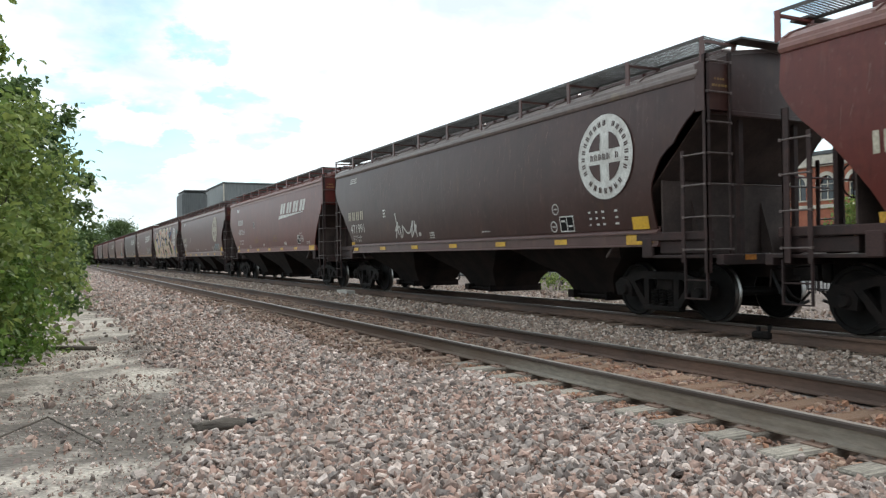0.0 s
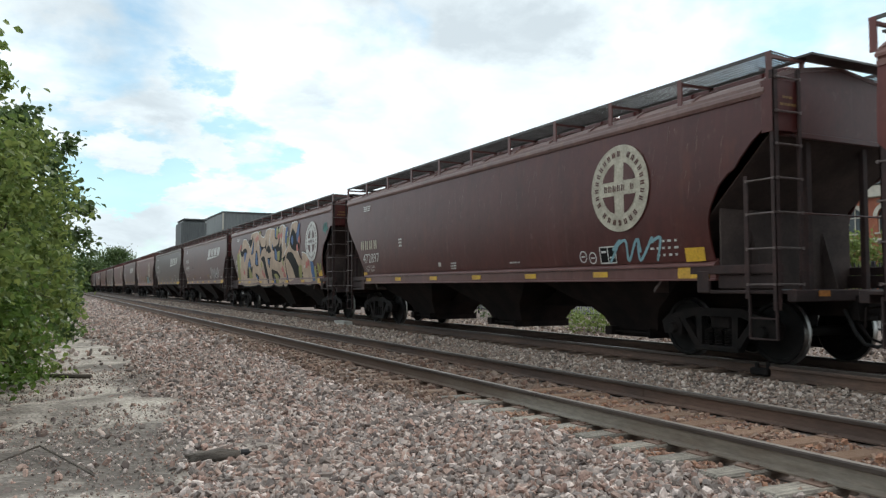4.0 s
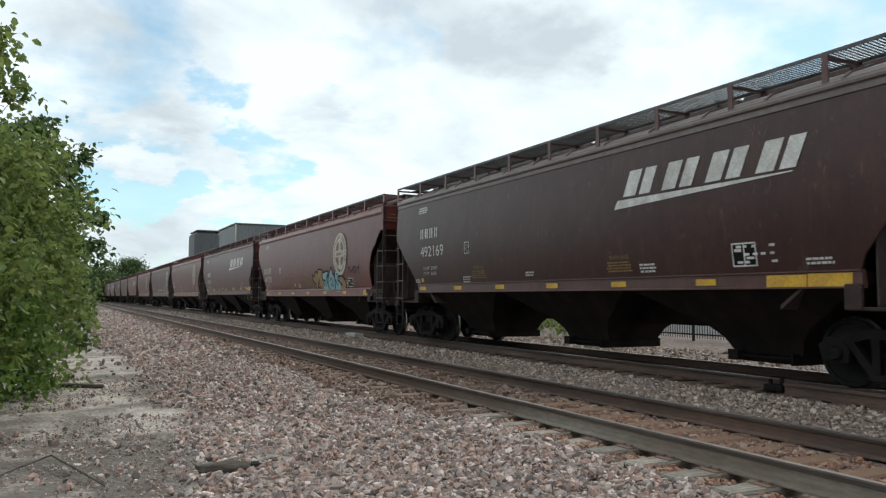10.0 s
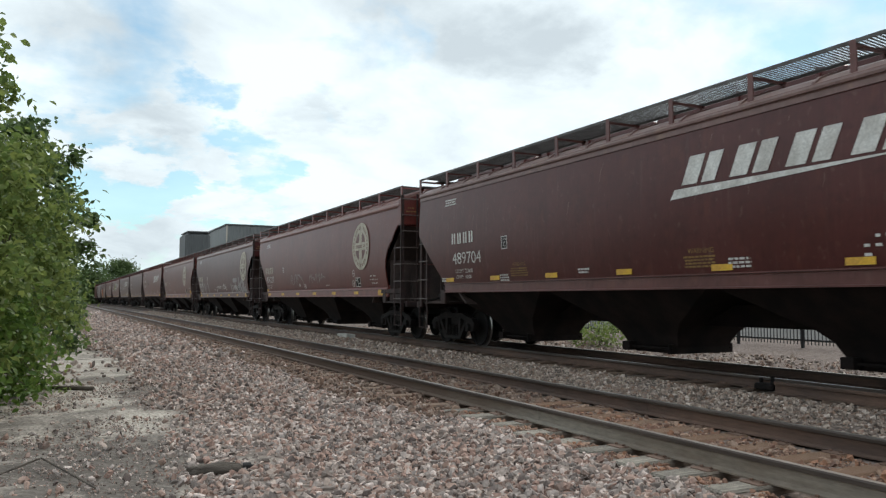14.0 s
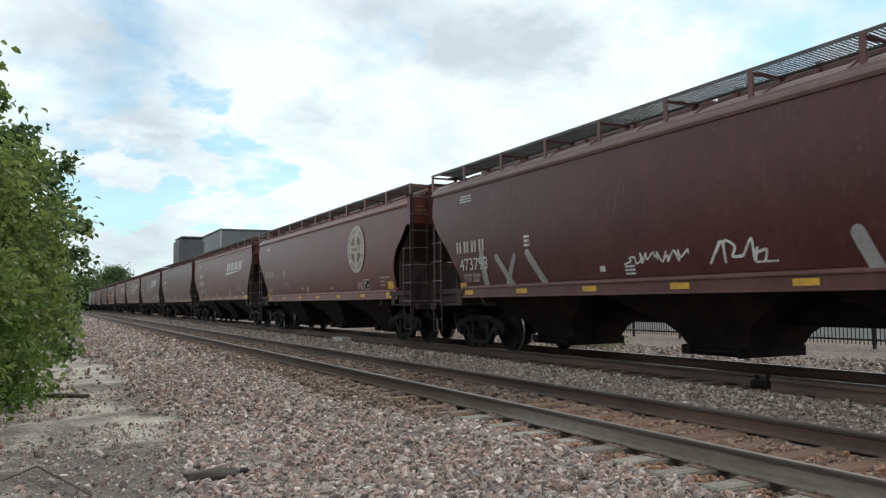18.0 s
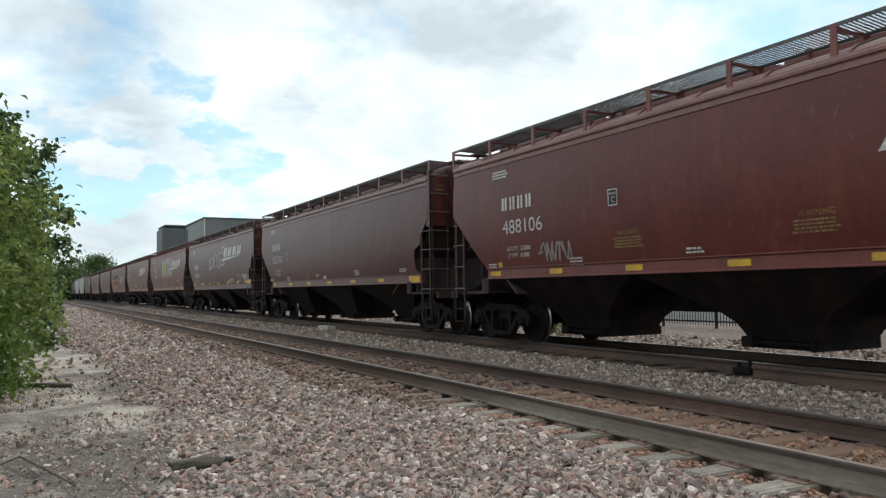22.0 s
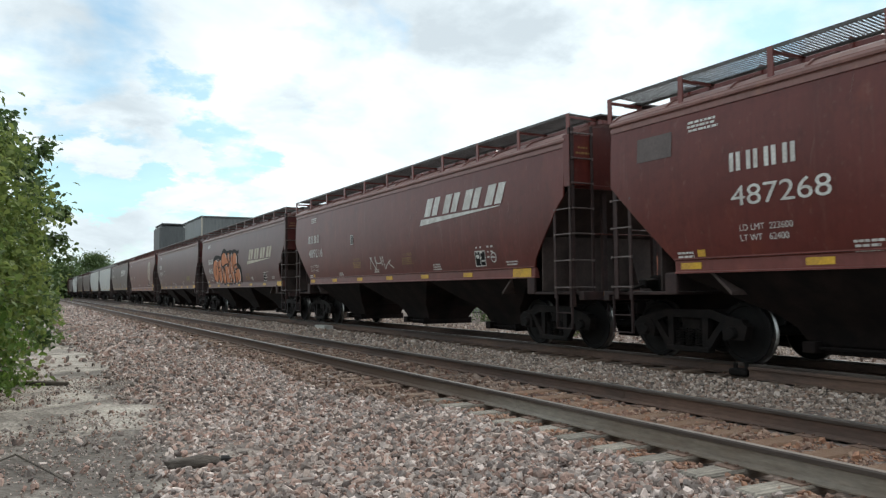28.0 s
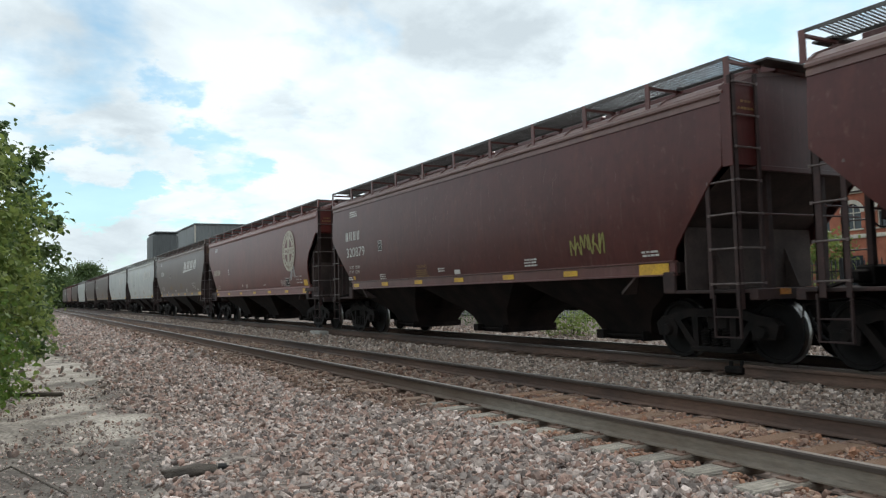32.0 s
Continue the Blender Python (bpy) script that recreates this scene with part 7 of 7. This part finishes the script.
def leaves_mesh(name, spots, size, mat, seed, droop=0.4):
    """Folded pointed leaves in one mesh: six corners, four triangles each."""
    g = np.random.default_rng(seed)
    n = len(spots)
    base = np.array([(0, 0, 0), (0.34, 0.38, 0.10), (0, 0.42, 0), (-0.34, 0.38, 0.10), (0.20, 0.78, 0.03), (-0.20, 0.78, 0.03), (0, 1.0, -0.12)])
    tri = np.array([(0, 1, 2), (0, 2, 3), (1, 4, 2), (2, 5, 3), (2, 4, 6), (2, 6, 5)])
    a, e, r = g.uniform(0, 2 * math.pi, n), g.normal(-droop, 0.55, n), g.normal(0, 0.7, n)
    s = size * g.uniform(0.55, 1.25, n)
    p = base[None] * s[:, None, None]
    x, y, z = p[:, :, 0], p[:, :, 1], p[:, :, 2]
    x, z = x * np.cos(r)[:, None] - z * np.sin(r)[:, None], x * np.sin(r)[:, None] + z * np.cos(r)[:, None]
    y, z = y * np.cos(e)[:, None] - z * np.sin(e)[:, None], y * np.sin(e)[:, None] + z * np.cos(e)[:, None]
    x, y = x * np.cos(a)[:, None] - y * np.sin(a)[:, None], x * np.sin(a)[:, None] + y * np.cos(a)[:, None]
    p = np.stack([x, y, z], -1) + spots[:, None]
    f = tri[None] + (np.arange(n) * len(base))[:, None, None]
    me = bpy.data.meshes.new(name)
    me.vertices.add(n * len(base))
    me.vertices.foreach_set("co", p.astype(np.float32).ravel())
    me.loops.add(f.size)
    me.loops.foreach_set("vertex_index", f.astype(np.int32).ravel())
    me.polygons.add(n * len(tri))
    me.polygons.foreach_set("loop_start", np.arange(0, f.size, 3, dtype=np.int32))
    me.update(calc_edges=True)
    me.materials.append(mat)
    return me


def make_shrub(name, at, rx, ry, high, leaves, size, mat, label, seed, low=0.1, tips=130, trunk=0.035, category="shrub", loose=0.16, stems=5):
    """Several stems from one root, limbs to many tips, and leaves in uneven clumps round the tips."""
    g = np.random.default_rng(seed)
    root = thing(name, None, label, category, pose(*at))
    ends, wood = [], Kit()
    stem = []
    for k in range(stems):
        a = g.uniform(0, 2 * math.pi)
        top = np.array([math.cos(a) * rx * g.uniform(0.1, 0.5), math.sin(a) * ry * g.uniform(0.1, 0.5), high * g.uniform(0.6, 0.85)])
        mid = top * np.array([0.35, 0.35, 0.5])
        wood.tube((0.1 * math.cos(a), 0.1 * math.sin(a), -0.05), mid, trunk, 6, trunk * 0.7)
        wood.tube(mid, top, trunk * 0.7, 6, trunk * 0.25)
        stem.append((mid, top))
    for k in range(tips):
        u = g.uniform(0, 2 * math.pi)
        h = low + (1 - low) * g.uniform(0, 1) ** 0.85
        wide = math.sqrt(max(0.02, 1 - ((h - 0.42) / 0.60) ** 2)) * g.uniform(0.45, 1.08)
        p = np.array([math.cos(u) * rx * wide, math.sin(u) * ry * wide, high * h])
        ends.append(p)
        if k % 4 == 0:
            mid, top = stem[k % stems]
            t = g.uniform(0.1, 0.9)
            q = mid + (top - mid) * t
            wood.tube(q, p, trunk * 0.3, 4, trunk * 0.12)
    ends = np.array(ends)
    pick = g.integers(0, tips, leaves)
    spots = ends[pick] + g.normal(0, loose, (leaves, 3)) * np.array([1, 1, 0.9]) * (0.6 + 0.8 * g.random((tips, 1))[pick])
    spots[:, 2] = np.maximum(spots[:, 2], 0.06)
    part("trunk", wood.mesh("trunk", M["bark"]), root)
    part("crown", leaves_mesh("crown", spots, size, mat, seed + 1), root)
    return root


make_shrub("shrub", (-1.8, 10.9, -0.4), 1.35, 1.6, 5.5, 16000, 0.118, M["leaf"], "tall leafy green shrub beside the gravel path", 1, tips=170)
make_shrub("shrub", (-1.2, 14.4, -0.4), 1.60, 1.8, 4.2, 12500, 0.118, M["leaf"], "dense bright green shrub beside the gravel path", 2, 0.02, 150)
make_shrub("tree", (-0.85, 18.2, -0.4), 1.65, 2.0, 5.2, 8000, 0.15, M["leaf_dark"], "small dark-leaved tree among the shrubs", 3, 0.1, 90, category="tree", loose=0.15)
make_shrub("shrub", (-0.75, 24.5, -0.4), 1.50, 2.6, 3.8, 6000, 0.15, M["leaf"], "leafy green shrub further along the path", 4, 0.02)
make_shrub("shrub", (-0.5, 33, -0.45), 1.4, 4.0, 4.2, 5000, 0.19, M["leaf_dark"], "dark green shrub far along the path", 5, 0.02)
make_shrub("shrub", (-1.75, 9.2, -0.4), 1.0, 1.3, 2.3, 6500, 0.10, M["leaf_low"], "low leafy shrub at the path's edge", 6, 0.01, 90)
make_shrub("shrub", (-1.0, 12.6, -0.4), 0.85, 1.5, 1.9, 6500, 0.10, M["leaf_low"], "low bright green shrub reaching the gravel path", 7, 0.0, 90)
for x, y, h, w, sd in ((8, 210, 8, 5, 11), (16.5, 235, 11.5, 5, 12), (25, 250, 7, 4, 13), (-4, 190, 10, 6, 14), (-14, 150, 10, 6, 15), (2, 260, 12, 8, 16)):
    make_shrub("tree", (x, y, -0.5), w, w, h, 9000, 0.5, M["leaf_dark"], "distant dark green leafy tree", sd, 0.12, 150, 0.25, "tree", 0.9, 4)


def make_plant():
    """The big metal-clad building beyond the train."""
    b = thing("factory_building", None, "large windowless grey metal-clad building with a dark tower", "building")
    part("wall", Kit().box(29.0, 78, 150, 196, -0.4, 15.1).mesh("wall", M["panel"]), b)
    part("roof", Kit().box(28.8, 78.2, 149.8, 196.2, 15.1, 15.4, 0.05).mesh("roof", M["dark_panel"]), b)
    part("tower", Kit().box(21.2, 25.7, 148, 156, -0.4, 13.4, 0.6).mesh("tower", M["dark_panel"]), b)
    part("tower_cap", Kit().box(21.5, 25.75, 147.95, 156.05, 13.3, 13.6, 0.1).mesh("tower_cap", M["dark_panel"]), b)
    seam = Kit().box(-0.04, 0.04, -0.06, 0.0, -0.4, 15.1).mesh("seam", M["panel"])
    for k in range(24):
        part("seam", seam, b, pose(29.5 + 2 * k, 150, 0))
    part("corner_trim", Kit().box(28.9, 29.12, 149.9, 150.1, -0.4, 15.1).mesh("corner_trim", M["stone"]), b)
    return b


make_plant()


def arch_wall(k, y, w, a, z0, zb, zs, z1, x):
    """One bay of wall, w wide, round an arched opening of half width a."""
    for s in (-1, 1):
        arc = [(s * a * math.cos(t), zs + a * math.sin(t)) for t in np.linspace(0, math.pi / 2, 7)]
        pts = [(s * w / 2, z0), (s * w / 2, z1), (0, z1)] + list(reversed(arc)) + [(s * a, zb), (0, zb), (0, z0)]
        k.prism([(y + p, q) for p, q in pts], "x", x, x + 0.35)


def make_hall():
    """The brick hall with arched windows across the street."""
    x, y0, n, w = 45.0, 18.0, 16, 2.1
    b = thing("brick_hall", None, "orange-red brick hall with arched windows and pale stone trim", "building")
    wall = Kit()
    for j in range(n):
        arch_wall(wall, y0 + w * (j + 0.5), w, 0.55, 3.9, 4.35, 5.35, 6.5, x)
    wall.box(x, x + 0.35, y0, y0 + n * w, -0.4, 3.9)
    wall.box(x + 0.35, x + 14, y0, y0 + 0.3, -0.4, 6.5).box(x + 0.35, x + 14, y0 + n * w - 0.3, y0 + n * w, -0.4, 6.5)
    part("wall", wall.mesh("wall", M["brick"]), b)
    part("roof", Kit().box(x - 0.3, x + 14.3, y0 - 0.3, y0 + n * w + 0.3, 7.25, 7.5, 0.03).mesh("roof", M["dark_panel"]), b)
    part("cornice", Kit().box(x - 0.25, x + 0.4, y0 - 0.2, y0 + n * w + 0.2, 6.5, 7.25, 0.06).mesh("cornice", M["stone"]), b)
    part("string_course", Kit().box(x - 0.12, x + 0.02, y0, y0 + n * w, 3.75, 4.0, 0.03).mesh("string_course", M["stone"]), b)
    arch = Kit()
    for t0, t1 in zip(np.linspace(0, math.pi, 13), np.linspace(0, math.pi, 13)[1:]):
        pts = [(0.55 * math.cos(t0), 0.55 * math.sin(t0)), (0.55 * math.cos(t1), 0.55 * math.sin(t1)), (0.80 * math.cos(t1), 0.80 * math.sin(t1)), (0.80 * math.cos(t0), 0.80 * math.sin(t0))]
        arch.prism(pts, "x", -0.06, 0.02)
    arch = arch.mesh("arch", M["stone"])
    sill = Kit().box(-0.1, 0.05, -0.7, 0.7, -0.1, 0.0, 0.01).mesh("window_sill", M["stone"])
    glass = Kit().prism([(-0.55, 0), (0.55, 0)] + [(0.55 * math.cos(t), 1.0 + 0.55 * math.sin(t)) for t in np.linspace(0, math.pi, 11)], "x", 0.15, 0.18).mesh("pane", M["pane"])
    fr = Kit().box(0.10, 0.16, -0.03, 0.03, 0, 1.5).box(0.10, 0.16, -0.55, 0.55, 0.95, 1.02).box(0.10, 0.16, -0.55, -0.49, 0, 1.0).box(0.10, 0.16, 0.49, 0.55, 0, 1.0).mesh("window_frame", M["stone"])
    door = Kit().box(-0.02, 0.06, -0.55, 0.55, 0, 2.3, 0.01).mesh("low_window", M["pane"])
    for j in range(n):
        y = y0 + w * (j + 0.5)
        part("arch", arch, b, pose(x, y, 5.35))
        win = part("window", glass, b, pose(x, y, 4.35))
        part("window_frame", fr, win)
        part("window_sill", sill, win)
        if j % 2:
            part("low_window", door, b, pose(x - 0.01, y, 0.4))
    return b


make_hall()
road = Kit().box(23.5, 36, -40, 220, -0.6, -0.27).mesh("road", M["asphalt"])
thing("road", road, "grey asphalt street beyond the iron fence", "road", kind="structure")


def make_fence():
    x = 20.6
    f = thing("iron_fence", None, "black iron picket fence with pointed tops", "fence", pose(x, 0, -0.33))
    picket = Kit().box(-0.010, 0.010, -0.010, 0.010, 0.10, 1.98).raw([(-0.02, -0.02, 1.98), (0.02, -0.02, 1.98), (0.02, 0.02, 1.98), (-0.02, 0.02, 1.98), (0, 0, 2.13)], [(0, 1, 4), (1, 2, 4), (2, 3, 4), (3, 0, 4), (3, 2, 1, 0)]).mesh("picket", M["iron"])
    post = Kit().box(-0.04, 0.04, -0.04, 0.04, -0.1, 2.1, 0.01).box(-0.05, 0.05, -0.05, 0.05, 2.1, 2.14, 0.01).mesh("post", M["iron"])
    for k in range(270):
        part("picket", picket, f, pose(0, 9 + 0.125 * k, 0))
    for k in range(15):
        part("post", post, f, pose(0, 9 - 0.06 + 2.5 * k - 0.003, 0))
    for z in (0.22, 1.75):
        part("fence_rail", Kit().box(0.012, 0.04, 8.9, 43, z, z + 0.04).mesh("fence_rail", M["iron"]), f)


make_fence()
make_shrub("shrub", (17.9, 25.5, -0.42), 1.1, 1.4, 1.1, 1200, 0.12, M["leaf"], "low weedy bush on the gravel", 21, 0.02, 40, 0.02)
make_shrub("shrub", (16.0, 20.3, -0.42), 0.9, 1.0, 0.75, 900, 0.11, M["leaf"], "low weedy bush on the gravel", 22, 0.02, 40, 0.02)
make_shrub("shrub", (18.8, 31.0, -0.42), 1.3, 1.6, 1.2, 1200, 0.13, M["leaf_dark"], "low weedy bush by the fence", 23, 0.02, 40, 0.02)
make_shrub("tree", (40.6, 28.2, -0.35), 1.3, 1.4, 4.2, 1500, 0.24, M["leaf"], "round green street tree before the brick hall", 24, 0.35, 60, 0.12, "tree", 0.35, 4)
make_shrub("tree", (38.5, 37.0, -0.35), 1.4, 1.6, 3.4, 1400, 0.28, M["leaf"], "green street tree before the brick hall", 25, 0.35, 60, 0.12, "tree", 0.35, 4)


def make_auto(at, mat, label, turn=90):
    car = thing("parked_car", None, label, "car", at, "parked cars on the street")
    side = [(-2.2, 0.35), (-2.25, 0.7), (-2.1, 0.92), (-1.3, 1.0), (-0.7, 1.42), (0.9, 1.46), (1.5, 1.05), (2.2, 0.95), (2.25, 0.4)]
    k = Kit().prism([(y, z) for y, z in side], "x", -0.86, 0.86)
    part("body", k.mesh("body", mat), car)
    for s in (-1, 1):
        part("side_window", Kit().prism([(-1.05, 1.03), (-0.62, 1.36), (0.85, 1.40), (1.25, 1.06)], "x", s * 0.86, s * 0.87).mesh("side_window", M["pane"]), car)
    part("windscreen", Kit().prism([(-1.27, 1.03), (-0.74, 1.41), (-0.76, 1.43), (-1.30, 1.05)], "x", -0.75, 0.75).mesh("windscreen", M["pane"]), car)
    for y in (-1.4, 1.4):
        for s in (-1, 1):
            w = part("wheel", Kit().turn([(0.0, -0.1), (0.30, -0.1), (0.33, -0.06), (0.33, 0.06), (0.30, 0.1), (0.0, 0.1)], 18).mesh("wheel", M["tyre"], smooth=True), car, pose(s * 0.80, y, 0.33))
            part("rim", Kit().turn([(0.0, -0.105), (0.19, -0.105), (0.20, -0.09), (0.20, 0.105), (0.0, 0.105)], 14).mesh("rim", M["rim"]), w)
    return car


make_auto(pose(34.4, 29.5, -0.27), M["white_car"], "white saloon car parked along the street")
make_auto(pose(34.5, 41.0, -0.27), M["white_car"], "white saloon car parked before the brick hall")


# ---- small things on the ground ----
def rock(name, at, size, mat, label, seed, category="stone"):
    g = random.Random(seed)
    bm = bmesh.new()
    bmesh.ops.create_icosphere(bm, subdivisions=3, radius=1.0)
    for v in bm.verts:
        v.co *= 1 + 0.28 * noise.noise(v.co * 1.4 + Vector((seed, 0, 0))) + 0.08 * noise.noise(v.co * 5)
        v.co = Vector((v.co.x * size[0], v.co.y * size[1], v.co.z * size[2]))
    me = bpy.data.meshes.new(name)
    bm.to_mesh(me)
    bm.free()
    me.materials.append(mat)
    return thing(name, me, label, category, at)


log = rock("wood_chunk", pose(1.25, 6.73, -0.285, 0, 0, -3), (0.25, 0.062, 0.055), M["chunk"], "grey-brown weathered chunk of wood on gravel", 3, "wood")
part("broken_end", Kit().tube((0.22, 0.0, 0.01), (0.29, -0.01, 0.012), 0.030, 9, 0.026).tube((0.28, -0.01, 0.008), (0.345, -0.03, 0.0), 0.017, 8, 0.010).mesh("broken_end", M["tyre_black"]), log, label="dark broken end")
stick = Kit()
stick.bend([(-0.21, 14.45, -0.33), (0.2, 14.15, -0.32), (0.62, 13.93, -0.33)], 0.035, 7)
thing("stick", stick.mesh("stick", M["dry"]), "broken grey stick lying on sand", "stick")
twig = Kit()
twig.bend([(-0.6, 7.2, -0.36), (-0.35, 7.45, -0.31), (-0.06, 7.8, -0.27), (0.15, 7.25, -0.31), (0.34, 6.75, -0.35)], 0.009, 6)
thing("twig", twig.mesh("twig", M["dry"]), "thin dark bent twig on sandy ground", "twig")
thing("concrete_block", Kit().box(-0.16, 0.16, -0.5, 0.5, 0, 0.2, 0.02).mesh("concrete_block", M["concrete"]), "small pale concrete block between the tracks", "block", pose(9.0, 25.4, -0.26))
clamp = thing("rail_clamp", Kit().box(-0.09, 0.09, -0.16, 0.16, 0, 0.10, 0.02).mesh("rail_clamp", M["truck"]), "dark steel rail clamp with bolts against the rail", "rail fitting", pose(9.25, 8.0, -0.16))
part("bolt", Kit().tube((0, -0.1, 0.1), (0, -0.1, 0.2), 0.03, 8).mesh("bolt", M["truck"]), clamp)
part("bolt", Kit().tube((0, 0.1, 0.1), (0, 0.1, 0.17), 0.03, 8).mesh("bolt", M["truck"]), clamp)
thing("guard_rail", Kit().prism(RAIL, "y", -6, 7.8).mesh("guard_rail", M["rail_rust"]), "short rusty guard rail beside the running rail", "rail", pose(9.19, 0, -0.015))


# ---- what moves ----
def motions():
    """The train rolls past, and its wheels turn with it."""
    for car, (at, kind, L, colour) in zip(TRAIN, CARS):
        walk(car, [(t, pose(TRACK_B, at - s, 0)) for t, s in RUN])
    master = {}
    step = 1 / 15
    times = [step * k for k in range(int(32 / step) + 1)]
    turns = [pose(0, 0, 0, math.degrees(run(t) / 0.457) % 360) for t in times]
    for car in TRAIN:
        for ob in car.children_recursive:
            if not ob.name.startswith("wheelset"):
                continue
            key = round(ob.matrix_basis.translation.y, 2)
            if key not in master:
                walk(ob, [(t, pose(0, key, 0.457) @ m) for t, m in zip(times, turns)])
                master[key] = ob
            else:
                ob.rotation_mode = "QUATERNION"
                keys = ob.animation_data_create()
                keys.action = master[key].animation_data.action
                keys.action_slot = master[key].animation_data.action_slot


motions()
